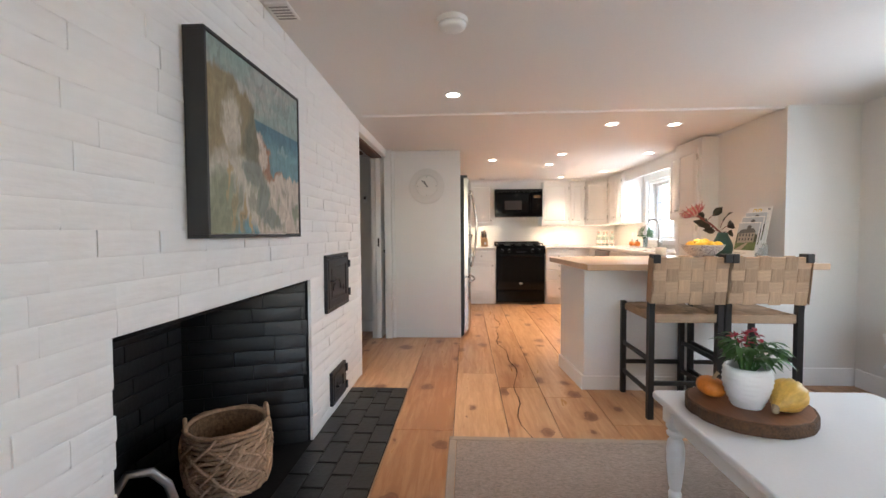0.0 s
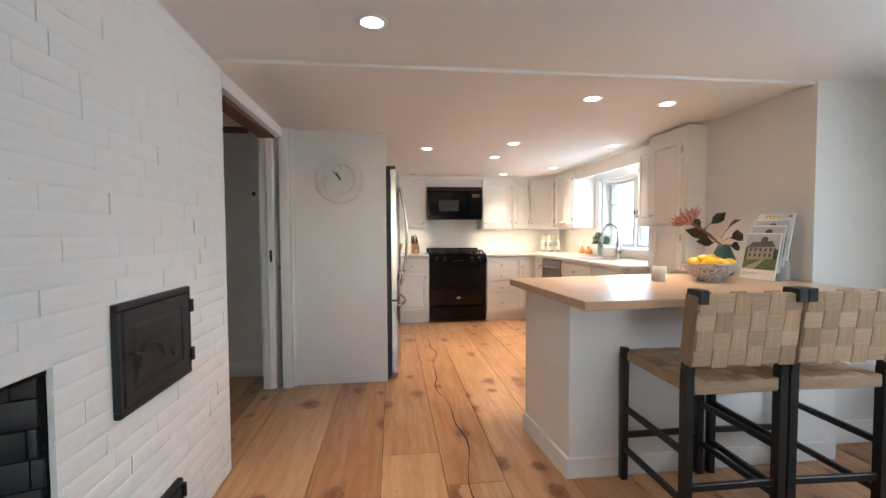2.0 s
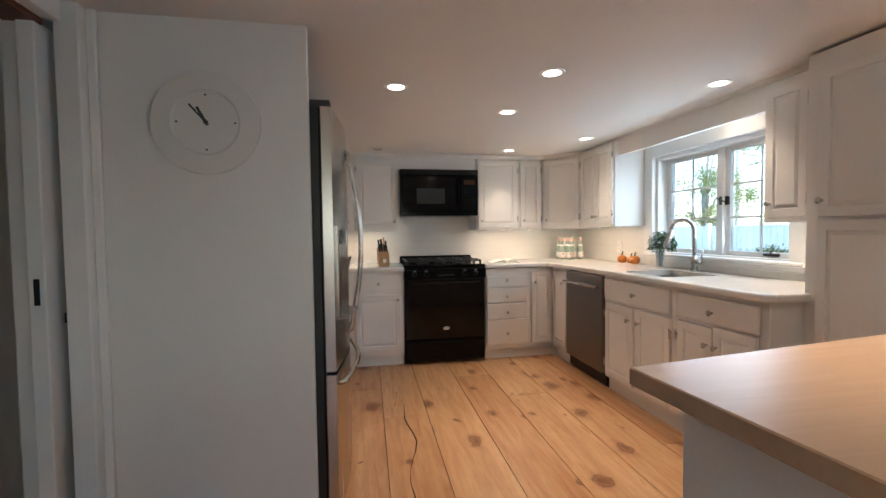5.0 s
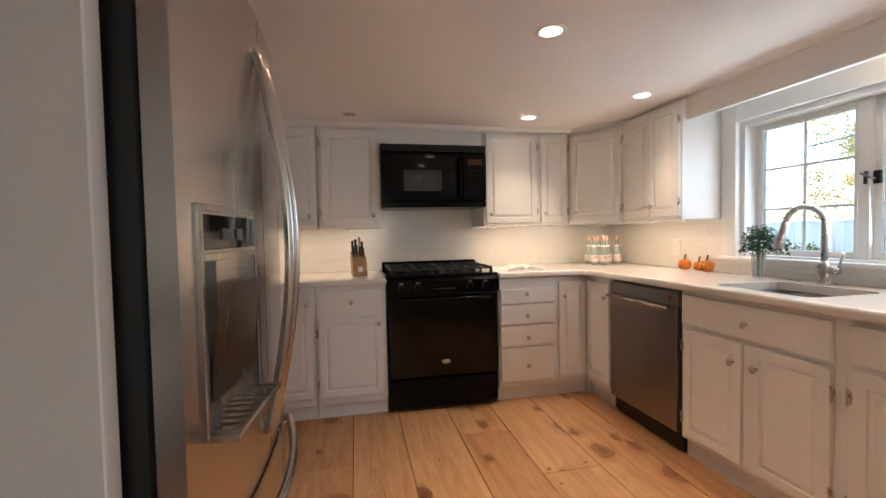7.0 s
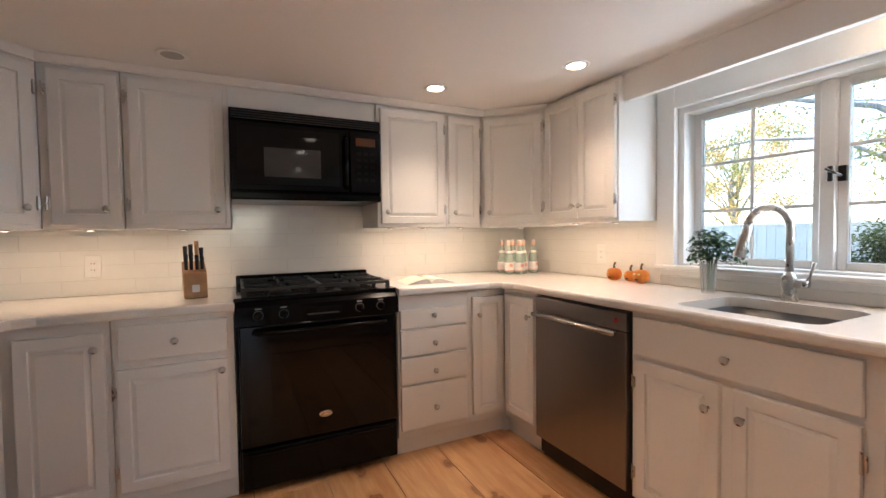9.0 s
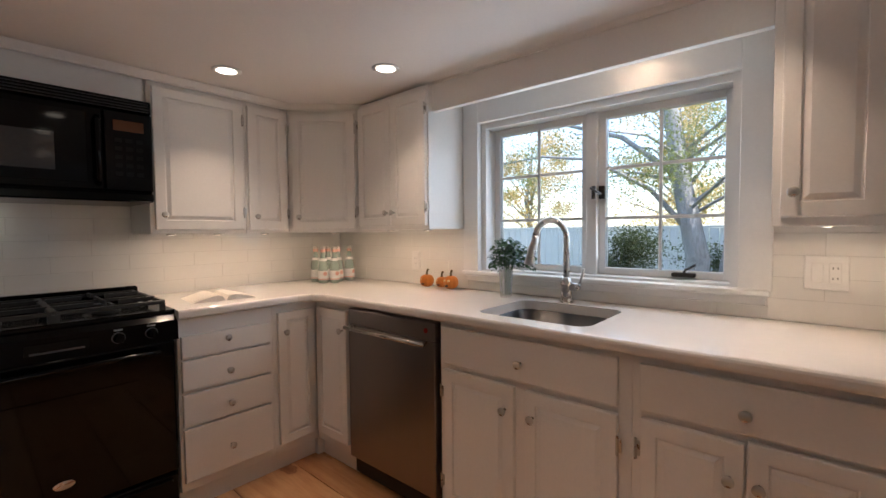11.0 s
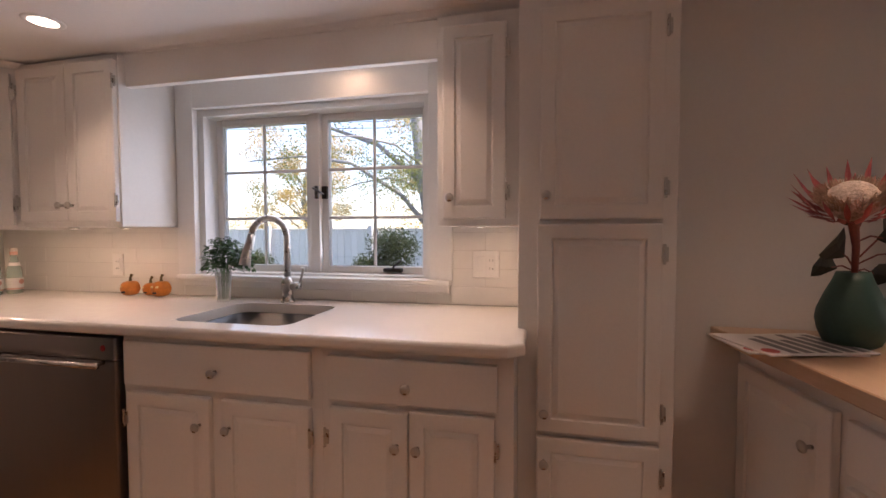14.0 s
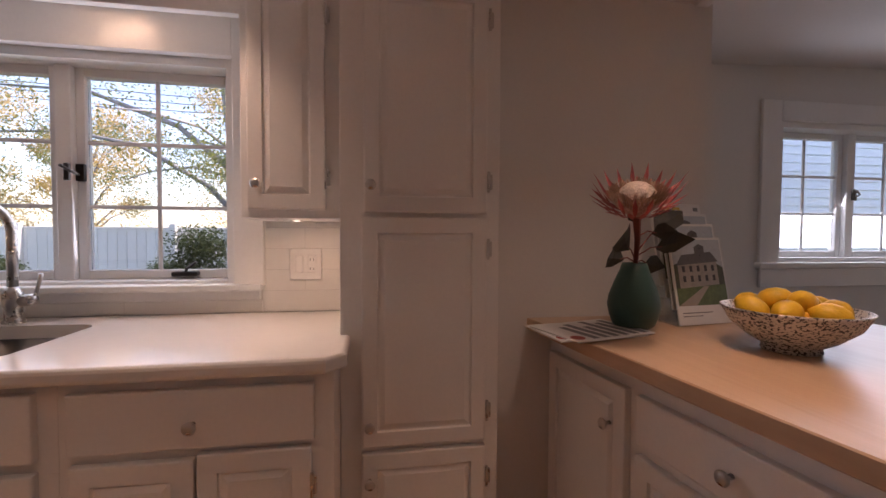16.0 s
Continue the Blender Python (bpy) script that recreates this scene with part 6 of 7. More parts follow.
pr += [(0.074, 0.128), (0.070, 0.125), (0.068, 0.10), (0.0, 0.10)]
part("pot_body", lathe(pr, 36), material("white_ceramic", (0.76, 0.75, 0.73), 0.3, vary=0.03), pot, m=Matrix.Diagonal((0.95, 0.95, 1.16, 1)), smooth=True)
part("soil", lathe([(0.0, 0.101), (0.067, 0.102), (0.067, 0.107), (0.0, 0.112)], 20), material("soil", (0.03, 0.02, 0.012), 1.0, vary=0.4, scale=60, bump=0.004), pot)
GREENL = material("green_leaf", (0.055, 0.13, 0.035), 0.42, vary=0.35, scale=25)
REDL = material("red_leaf", (0.42, 0.02, 0.045), 0.45, vary=0.3, scale=25)
rq = random.Random(21)
bm, bm2 = bmesh.new(), bmesh.new()
for i in range(46):
    a, out = rq.uniform(0, 6.283), rq.uniform(0.02, 0.105)
    h = rq.uniform(0.03, 0.13) * (1.15 - out * 4)
    s = Vector((0.02 * math.cos(a), 0.02 * math.sin(a), 0.105))
    e = Vector((out * math.cos(a), out * math.sin(a), 0.115 + max(h, 0.015)))
    tube([s, s.lerp(e, 0.5) + Vector((0, 0, 0.012)), e], 0.0016, 4, bm)
    for k in range(3):
        d = Vector((math.cos(a + rq.uniform(-1, 1)), math.sin(a + rq.uniform(-1, 1)), rq.uniform(-0.5, 0.35))).normalized()
        L = rq.uniform(0.035, 0.065)
        add_leaf(bm, e, e + d * L, L * 0.36, 0.35)
for i in range(12):
    a, out = rq.uniform(0, 6.283), rq.uniform(0.0, 0.055)
    c = Vector((out * math.cos(a), out * math.sin(a), 0.215 + rq.uniform(-0.02, 0.035)))
    tube([(0.3 * c.x, 0.3 * c.y, 0.11), c], 0.0016, 4, bm)
    for k in range(4):
        d = Vector((rq.uniform(-1, 1), rq.uniform(-1, 1), rq.uniform(-0.1, 0.6))).normalized()
        L = rq.uniform(0.018, 0.035)
        add_leaf(bm2, c, c + d * L, L * 0.5, 0.2)
part("leaves", bm, GREENL, pot, m=pose(0, 0, 0.02))
part("bracts", bm2, REDL, pot, "red top leaves", pose(0, 0, 0.02))
t = thing("small_pumpkin", "small orange pumpkin lying on the wooden board", "pumpkin", pose(1.437, 1.83, BZ + 0.002, 8, 10, 0), "gourds on the board")
part("flesh", pumpkin_bm(0.054, 0.074), PUMPKIN, t, smooth=True)
part("stem", tube([(0, 0, 0.06), (0.004, 0, 0.082), (0.012, 0, 0.098)], [0.009, 0.006, 0.007], 7), material("pale_stem", (0.45, 0.36, 0.24), 0.8), t)
t = thing("small_pumpkin", "small orange pumpkin behind the plant pot", "pumpkin", pose(1.635, 1.825, BZ + 0.001), "gourds on the board")
part("flesh", pumpkin_bm(0.042, 0.06), PUMPKIN, t, smooth=True)
part("stem", tube([(0, 0, 0.052), (0.003, 0, 0.072)], [0.008, 0.006], 7), STEM, t)
GOURD = material("yellow_gourd", (0.66, 0.40, 0.08), 0.42, vary=0.3, scale=9, stretch=(1, 1, 0.3), wear=((0.24, 0.22, 0.06), 6, 0.60), bump=0.002)
axis = Vector((-0.80, -0.45, -0.34)).to_track_quat("Z", "Y").to_matrix().to_4x4()
t = thing("gourd", "ribbed yellow and green gourd lying on the wooden board", "gourd", Matrix.Translation((1.625, 1.685, BZ + 0.054)) @ axis, "gourds on the board")
bm = lathe([(0.0, -0.062), (0.030, -0.058), (0.050, -0.042), (0.058, -0.018), (0.057, 0.006), (0.047, 0.030), (0.033, 0.048), (0.022, 0.062), (0.016, 0.074), (0.0, 0.078)], 40)
for v in bm.verts:
    a = math.atan2(v.co.y, v.co.x)
    k = 1 - 0.10 * abs(math.cos(5 * a)) ** 5
    v.co.x *= k
    v.co.y *= k
part("flesh", bm, GOURD, t, smooth=True)
part("stem", tube([(0, 0, 0.072), (0.003, 0.0, 0.088), (0.010, 0.006, 0.104), (0.020, 0.016, 0.112)], [0.014, 0.009, 0.008, 0.010], 8), material("brown_stem", (0.34, 0.25, 0.16), 0.8, vary=0.3, scale=40), t)

# white moulded chair at the side
ch = thing("shell_chair", "white moulded plastic shell chair", "chair", pose(3.055, 2.64, 0, 0, 0, 60))
bm = bmesh.new()
rows = []
for i in range(13):
    u = i / 12
    ring = []
    for j in range(15):
        a = radians(-120 + 240 * j / 14)
        r = 0.10 + 0.155 * u ** 0.55
        h = 0.30 + 0.27 * u ** 1.3 * (0.55 + 0.45 * math.cos(a * 0.55))
        ring.append(bm.verts.new((r * math.sin(a), -r * math.cos(a) * 0.95, h)))
    rows.append(ring)
for a, b in zip(rows, rows[1:]):
    for j in range(14):
        bm.faces.new((a[j], a[j + 1], b[j + 1], b[j]))
bmesh.ops.solidify(bm, geom=bm.faces[:], thickness=0.012)
part("shell", bm, TABLEW, ch, smooth=True)
part("seat", lathe([(0.0, 0.30), (0.08, 0.302), (0.16, 0.335), (0.155, 0.347), (0.08, 0.316), (0.0, 0.314)], 28), TABLEW, ch, smooth=True)
for x, y in ((-0.07, -0.07), (0.07, -0.07), (-0.07, 0.07), (0.07, 0.07)):
    part("leg", tube([(x, y, 0.31), (x * 2.3, y * 2.3, 0.0)], [0.014, 0.010], 10), TABLEW, ch)

# rug
RUG = material("grey_woven_rug", (0.345, 0.275, 0.23), 0.95, vary=0.55, scale=60, fine=220, stretch=(1, 3.5, 1), bump=0.005)
rug = thing("rug", "flat woven grey-beige rug with a plain border", "rug")
part("field", box(0.44, 2.75, 0.75, 2.43, 0.0005, 0.0095, 0.003), RUG, rug)
bm = bmesh.new()
for q in ((0.40, 2.79, 2.432, 2.472), (0.40, 2.79, 0.708, 0.748), (0.40, 0.438, 0.748, 2.432), (2.752, 2.79, 0.748, 2.432)):
    add_box(bm, *q, 0.0005, 0.0105, 0.003)
part("border", bm, material("rug_border", (0.38, 0.31, 0.25), 0.95, vary=0.1, scale=80, fine=300, bump=0.002), rug)

# ---- fireplace things ----
bk = thing("wicker_basket", "round straight-sided wicker basket with criss-cross weave and two loop handles", "basket", pose(-0.595, 2.0, 0.006))
WICKER = material("wicker", (0.58, 0.375, 0.24), 0.7, vary=0.4, scale=26, fine=150, bump=0.002)
WICKERD = material("wicker_dark_strand", (0.45, 0.28, 0.17), 0.7, vary=0.35, scale=26, fine=150, bump=0.002)
BH, BR = 0.275, 0.170


def basket_radius(z):
    return BR - 0.008 + 0.014 * math.sin(math.pi * min(z / BH, 1) * 0.75)


rk = random.Random(31)
for k in range(14):
    z = 0.012 + k * 0.0205
    pts = [((basket_radius(z) + 0.003 * math.sin(18 * a + k * math.pi)) * math.cos(a), (basket_radius(z) + 0.003 * math.sin(18 * a + k * math.pi)) * math.sin(a), z + 0.004 * math.sin(5 * a + k)) for a in [2 * math.pi * i / 54 for i in range(55)]]
    part("weft", tube(pts, 0.009, 5), WICKERD, bk, smooth=True)
for k in range(110):
    a0, z0, z1 = rk.uniform(0, 6.283), rk.uniform(0.005, 0.17), rk.uniform(0.08, 0.12)
    turn = rk.choice((-1, 1)) * rk.uniform(0.35, 0.95)
    pts = []
    for i in range(7):
        u = i / 6
        z, a = z0 + z1 * u, a0 + turn * u
        r = basket_radius(z) + 0.006 + 0.007 * math.sin(math.pi * u)
        pts.append((r * math.cos(a), r * math.sin(a), z))
    part("strand", tube(pts, rk.uniform(0.0045, 0.0065), 5), WICKER if k % 3 else WICKERD, bk, smooth=True)
part("liner", lathe([(0.0, 0.0), (0.145, 0.0), (0.155, BH), (0.149, BH), (0.138, 0.01), (0.0, 0.01)], 28), material("wicker_inside", (0.24, 0.14, 0.075), 0.9, vary=0.5, scale=50, bump=0.006), bk)
part("rim", tube([(0.166 * math.cos(2 * math.pi * i / 40), 0.166 * math.sin(2 * math.pi * i / 40), BH + 0.002 * math.sin(i * 2.2)) for i in range(41)], 0.011, 8), WICKER, bk, smooth=True)
for sgn in (-1, 1):
    part("handle", tube([(sgn * 0.166, 0.042 * math.cos(math.pi * k / 10), BH + 0.052 * math.sin(math.pi * k / 10)) for k in range(11)], 0.009, 7), WICKER, bk, m=pose(0, 0, 0, 0, 0, 35), smooth=True)
t = thing("fireplace_tool", "bent grey steel fireplace tool standing at the firebox", "fireplace tool")
part("bar", tube([(-0.46, 1.16, 0.005), (-0.45, 1.17, 0.30), (-0.44, 1.18, 0.44), (-0.41, 1.205, 0.50), (-0.37, 1.24, 0.49), (-0.345, 1.27, 0.44), (-0.335, 1.29, 0.36), (-0.33, 1.30, 0.005)], 0.012, 10), material("grey_steel", (0.30, 0.30, 0.31), 0.35, metal=0.9), t, smooth=True)


def iron_door(name, label, y0, y1, z0, z1):
    t = thing(name, label, "oven door", pose(WEST, y0, z0, 0, 0, 90))
    w, h = y1 - y0, z1 - z0
    bm = bmesh.new()
    f = 0.022
    for q in ((0, w, 0, f), (0, w, h - f, h), (0, f, f, h - f), (w - f, w, f, h - f)):
        add_box(bm, q[0], q[1], -0.022, 0.0, q[2], q[3], 0.003)
    part("frame", bm, IRON, t)
    leaf = part("door_leaf", front_mesh(w - 2 * f - 0.006, h - 2 * f - 0.006, True, 0.014), IRON, t, m=pose(f + 0.003, -0.024, f + 0.003))
    for hz in (0.22, 0.78):
        part("hinge", tube([(w - 0.006, -0.026, h * hz - 0.025), (w - 0.006, -0.026, h * hz + 0.025)], 0.010, 8), IRON, t)
    bm = tube([(f + 0.02, -0.028, h * 0.55), (f + 0.02, -0.045, h * 0.55), (f + 0.06, -0.045, h * 0.5)], 0.006, 8)
    part("latch", bm, IRON, t)
    return t, leaf, w, h


od, leaf, w, h = iron_door("bake_oven_door", "black cast iron bake oven door set in the brick", 2.628, 3.09, 0.66, 1.01)
part("relief_arch", tube([(w * 0.3 + w * 0.16 * math.cos(math.pi * k / 10), -0.006, h * 0.30 + h * 0.2 * math.sin(math.pi * k / 10)) for k in range(11)], 0.004, 6), IRON, leaf)
part("relief_star", lathe([(0.0, 0), (0.022, 0.002), (0.018, 0.006), (0.0, 0.008)], 6), IRON, leaf, m=pose(w * 0.62, -0.004, h * 0.30, 90))
iron_door("ash_clean_out_door", "small black iron ash door low in the brick", 2.70, 2.99, 0.068, 0.278)

# picture over the fireplace
pc = thing("framed_painting", "coastal dune painting in a deep black floater frame", "painting", pose(WEST + 0.002, 1.39, 1.128, 0, 0, 90))
PW, PH, PD = 0.722, 0.640, 0.068
bm = bmesh.new()
for q in ((0, PW, 0, 0.012), (0, PW, PH - 0.012, PH), (0, 0.012, 0.012, PH - 0.012), (PW - 0.012, PW, 0.012, PH - 0.012)):
    add_box(bm, q[0], q[1], -PD, 0, q[2], q[3], 0.001)
part("frame", bm, material("black_frame", (0.012, 0.012, 0.013), 0.4), pc)


def dune_painting():
    """Soft oil paint: sky, sea, a grassy bluff and pale sand, laid over one another with brushy edges."""
    m = material("oil_paint", (0.3, 0.3, 0.3), 0.55, vary=0.1, scale=9, fine=70, bump=0.002)
    n, l = m.node_tree.nodes, m.node_tree.links
    b = n["Principled BSDF"]

    def node(kind, **values):
        q = n.new(kind)
        for k, v in values.items():
            q.inputs[k].default_value = v
        return q

    def vmath(op, a, c):
        q = n.new("ShaderNodeVectorMath")
        q.operation = op
        l.new(a, q.inputs[0])
        if isinstance(c, tuple):
            q.inputs[1].default_value = c
        else:
            l.new(c, q.inputs[1])
        return q.outputs["Value"] if op == "LENGTH" else q.outputs[0]

    def mixed(fac, a, colour):
        q = n.new("ShaderNodeMixRGB")
        l.new(fac, q.inputs[0])
        l.new(a, q.inputs[1])
        q.inputs[2].default_value = colour + (1,)
        return q.outputs[0]

    def ramp(value, lo, hi):
        q = n.new("ShaderNodeMapRange")
        q.interpolation_type = "SMOOTHSTEP"
        l.new(value, q.inputs["Value"])
        for k, v in (("From Min", lo), ("From Max", hi), ("To Min", 0.0), ("To Max", 1.0)):
            q.inputs[k].default_value = v
        if lo > hi:
            q.inputs["From Min"].default_value, q.inputs["From Max"].default_value = hi, lo
            q.inputs["To Min"].default_value, q.inputs["To Max"].default_value = 1.0, 0.0
        return q.outputs["Result"]

    at = n.new("ShaderNodeTexCoord").outputs["Object"]
    warped = at
    for scale, amount, stretch in ((7.0, 0.10, (1, 1, 1)), (26.0, 0.075, (1, 1, 0.45)), (90.0, 0.030, (1, 1, 0.3))):
        w = node("ShaderNodeTexNoise", Scale=scale, Detail=2.0)
        l.new(vmath("MULTIPLY", at, stretch), w.inputs["Vector"])
        off = vmath("MULTIPLY", vmath("SUBTRACT", w.outputs["Color"], (0.5, 0.5, 0.5)), (amount, 0, amount))
        warped = vmath("ADD", warped, off)
    cloud = node("ShaderNodeTexNoise", Scale=5.0, Detail=3.0)
    l.new(vmath("MULTIPLY", at, (1, 1, 2.2)), cloud.inputs["Vector"])
    base = node("ShaderNodeRGB")
    base.outputs[0].default_value = (0.235, 0.315, 0.295, 1)
    col = mixed(ramp(cloud.outputs["Fac"], 0.42, 0.68), base.outputs[0], (0.36, 0.36, 0.335))
    sep = n.new("ShaderNodeSeparateXYZ")
    l.new(at, sep.inputs[0])
    col = mixed(ramp(sep.outputs["Z"], 0.442, 0.434), col, (0.07, 0.17, 0.22))
    col = mixed(ramp(sep.outputs["Z"], 0.42, 0.33), col, (0.13, 0.26, 0.30))
    tones = {"bluff": (0.235, 0.20, 0.115), "dark": (0.145, 0.14, 0.095), "sand": (0.52, 0.44, 0.37), "pale": (0.46, 0.42, 0.35), "rust": (0.30, 0.16, 0.10),
             "shade": (0.20, 0.225, 0.195), "reed": (0.225, 0.245, 0.165), "ochre": (0.40, 0.29, 0.15), "foam": (0.20, 0.32, 0.35)}
    dabs = (("foam", 0.55, 0.36, 0.05, 0.008, 0.6), ("bluff", 0.08, 0.30, 0.21, 0.24, 0.12), ("bluff", 0.23, 0.32, 0.11, 0.17, 0.15), ("rust", 0.358, 0.29, 0.055, 0.10, 0.3),
            ("sand", 0.352, 0.32, 0.028, 0.075, 0.4), ("dark", 0.28, 0.33, 0.05, 0.13, 0.7), ("pale", 0.15, 0.38, 0.055, 0.085, 0.7), ("rust", 0.50, 0.235, 0.20, 0.035, 0.4),
            ("sand", 0.58, 0.10, 0.30, 0.165, 0.15), ("pale", 0.16, 0.17, 0.22, 0.12, 0.5), ("shade", 0.29, 0.23, 0.08, 0.055, 0.6), ("shade", 0.36, 0.15, 0.055, 0.075, 0.6),
            ("shade", 0.45, 0.06, 0.08, 0.04, 0.6), ("reed", 0.07, 0.08, 0.13, 0.13, 0.6), ("ochre", 0.16, 0.10, 0.012, 0.09, 0.9), ("ochre", 0.22, 0.07, 0.014, 0.08, 0.9), ("ochre", 0.27, 0.05, 0.010, 0.05, 0.9), ("ochre", 0.12, 0.20, 0.010, 0.06, 0.9), ("reed", 0.66, 0.10, 0.035, 0.045, 0.7))
    for tone, cx, cz, rx, rz, soft in dabs:
        d = vmath("MULTIPLY", vmath("SUBTRACT", warped, (cx, 0, cz)), (1 / rx, 0, 1 / rz))
        col = mixed(ramp(vmath("LENGTH", d, (0, 0, 0)), 1 + 0.45 * soft, 1 - 0.45 * soft), col, tones[tone])
    # blades of dune grass over the lower half
    blades = node("ShaderNodeTexNoise", Scale=42.0, Detail=4.0)
    l.new(vmath("MULTIPLY", warped, (1, 1, 0.28)), blades.inputs["Vector"])
    low = n.new("ShaderNodeMath")
    low.operation = "MULTIPLY"
    l.new(ramp(blades.outputs["Fac"], 0.50, 0.60), low.inputs[0])
    l.new(ramp(sep.outputs["Z"], 0.36, 0.10), low.inputs[1])
    half = n.new("ShaderNodeMath")
    half.operation, half.inputs[1].default_value = "MULTIPLY", 0.55
    l.new(low.outputs[0], half.inputs[0])
    col = mixed(half.outputs[0], col, (0.20, 0.215, 0.15))
    streak = node("ShaderNodeTexNoise", Scale=55.0, Detail=3.0)
    l.new(vmath("MULTIPLY", warped, (1, 1, 0.4)), streak.inputs["Vector"])
    q = n.new("ShaderNodeMixRGB")
    q.blend_type, q.inputs[0].default_value = "OVERLAY", 0.5
    l.new(col, q.inputs[1])
    l.new(streak.outputs["Fac"], q.inputs[2])
    l.new(q.outputs[0], b.inputs["Base Color"])
    return m


part("canvas", box(0.014, PW - 0.014, -PD + 0.003, -0.005, 0.014, PH - 0.014), dune_painting(), pc, "oil-painted canvas")

# ---- outdoors ----
GRASS = material("lawn", (0.09, 0.12, 0.045), 0.95, vary=0.4, scale=1.5, fine=60, bump=0.02)
tagged(part("ground", box(-300, 300, -300, 300, -0.6, -0.35), GRASS), "green lawn with fallen leaves around the house", "ground", kind="structure")
BARKT = material("grey_bark", (0.27, 0.265, 0.26), 0.9, vary=0.4, scale=8, fine=40, stretch=(1, 1, 0.4), bump=0.02)
rt = random.Random(9)


def leaf_cloud(bm, centre, radius, n, size, squash=0.7):
    c = Vector(centre)
    for i in range(n):
        d = Vector((rt.gauss(0, 1), rt.gauss(0, 1), rt.gauss(0, 1) * squash))
        p = c + d.normalized() * radius * rt.uniform(0.2, 1.0) ** 0.6
        q = Vector((rt.uniform(-1, 1), rt.uniform(-1, 1), rt.uniform(-1, 0.4))).normalized()
        s = q.cross(Vector((0.3, 0.2, 0.9))).normalized() * size * 0.32
        L = size * rt.uniform(0.7, 1.3)
        v = [bm.verts.new(p), bm.verts.new(p + q * L * 0.5 + s), bm.verts.new(p + q * L), bm.verts.new(p + q * L * 0.5 - s)]
        bm.faces.new(v)


def tree(name, label, x, y, stems, leafmat, clouds, leafsize):
    t = thing(name, label, "tree", pose(x, y, -0.35))
    bm = bmesh.new()
    for pts, r0 in stems:
        n = len(pts)
        tube(pts, [r0 * (1 - 0.75 * i / (n - 1)) for i in range(n)], 9, bm)
    part("trunk", bm, BARKT, t, smooth=True)
    bm = bmesh.new()
    for c, r, n in clouds:
        leaf_cloud(bm, c, r, n, leafsize)
    part("crown", bm, leafmat, t)
    return t


OAK = leaf_material("green_yellow_leaf", (0.19, 0.22, 0.075), 0.9)
GOLD = leaf_material("autumn_leaf", (0.54, 0.41, 0.17), 0.7)
stems = [([(0, 0, 0), (0.05, 0.02, 0.6), (0.1, -0.06, 1.3), (0.1, 0.12, 2.2), (0.3, 0.3, 3.2), (0.4, 0.4, 4.2)], 0.15),
         ([(0, -0.15, 0.0), (0.05, -0.25, 0.7), (0.15, -0.35, 1.5), (0.2, -0.5, 2.6), (0.3, -0.7, 3.6)], 0.13),
         ([(0.1, -0.05, 1.5), (0.0, 0.35, 2.0), (-0.1, 0.9, 2.35), (-0.1, 1.5, 2.45), (-0.2, 2.1, 2.4)], 0.03),
         ([(0.1, 0.1, 2.1), (0.2, 0.7, 2.6), (0.2, 1.5, 2.9), (0.3, 2.4, 2.95)], 0.035),
         ([(0.1, -0.3, 1.9), (-0.3, -0.9, 2.4), (-0.4, -1.5, 2.6)], 0.05)]
for k in range(9):
    a, z = rt.uniform(0, 6.28), rt.uniform(1.9, 3.4)
    e = Vector((0.1 + 1.4 * math.cos(a), 0.2 + 1.6 * math.sin(a), z + rt.uniform(-0.2, 0.6)))
    s = Vector((0.12, 0.05, z - 0.2))
    stems.append(([s, s.lerp(e, 0.4) + Vector((0, 0, 0.15)), s.lerp(e, 0.75) + Vector((0, 0, 0.1)), e], 0.017))
clouds = []
for k in range(88):
    a, R = rt.uniform(0, 6.28), rt.uniform(0.3, 2.3)
    clouds.append(((0.2 + R * math.cos(a), 0.4 + 1.2 * R * math.sin(a), rt.uniform(2.05, 4.2) - 0.10 * R), rt.uniform(0.18, 0.36), 400))
tree("garden_tree", "forked grey-barked tree with green and yellow leaves outside the window", 5.75, 5.8, stems, OAK, clouds, 0.023)
for tx, ty, s, mt in ((14.5, 12.5, 1.0, GOLD), (17.5, 8.2, 1.25, GOLD), (13.5, 17.5, 1.0, OAK), (19, 3.0, 1.2, OAK)):
    st2 = [([(0, 0, 0), (0.1, 0, 1.2 * s), (0, 0.2, 2.6 * s), (0.1, 0, 4.5 * s)], 0.16 * s)]
    cl = []
    for k in range(34):
        a, R = rt.uniform(0, 6.28), rt.uniform(0.1, 2.0) * s
        e = Vector((R * math.cos(a), R * math.sin(a), (rt.uniform(1.4, 5.0)) * s))
        cl.append((e, rt.uniform(0.35, 0.75) * s, 400))
        if k % 2:
            st2.append(([(0.05, 0.05, e.z * 0.6), Vector((0.05, 0.05, e.z * 0.6)).lerp(e, 0.5) + Vector((0, 0, 0.15)), e], 0.035 * s))
    tree("autumn_tree", "autumn tree with thin golden foliage beyond the fence" if mt is GOLD else "green garden tree beyond the fence", tx, ty, st2, mt, cl, 0.072 * s)
SHRUB = leaf_material("shrub_leaf", (0.07, 0.09, 0.035), 3.5)
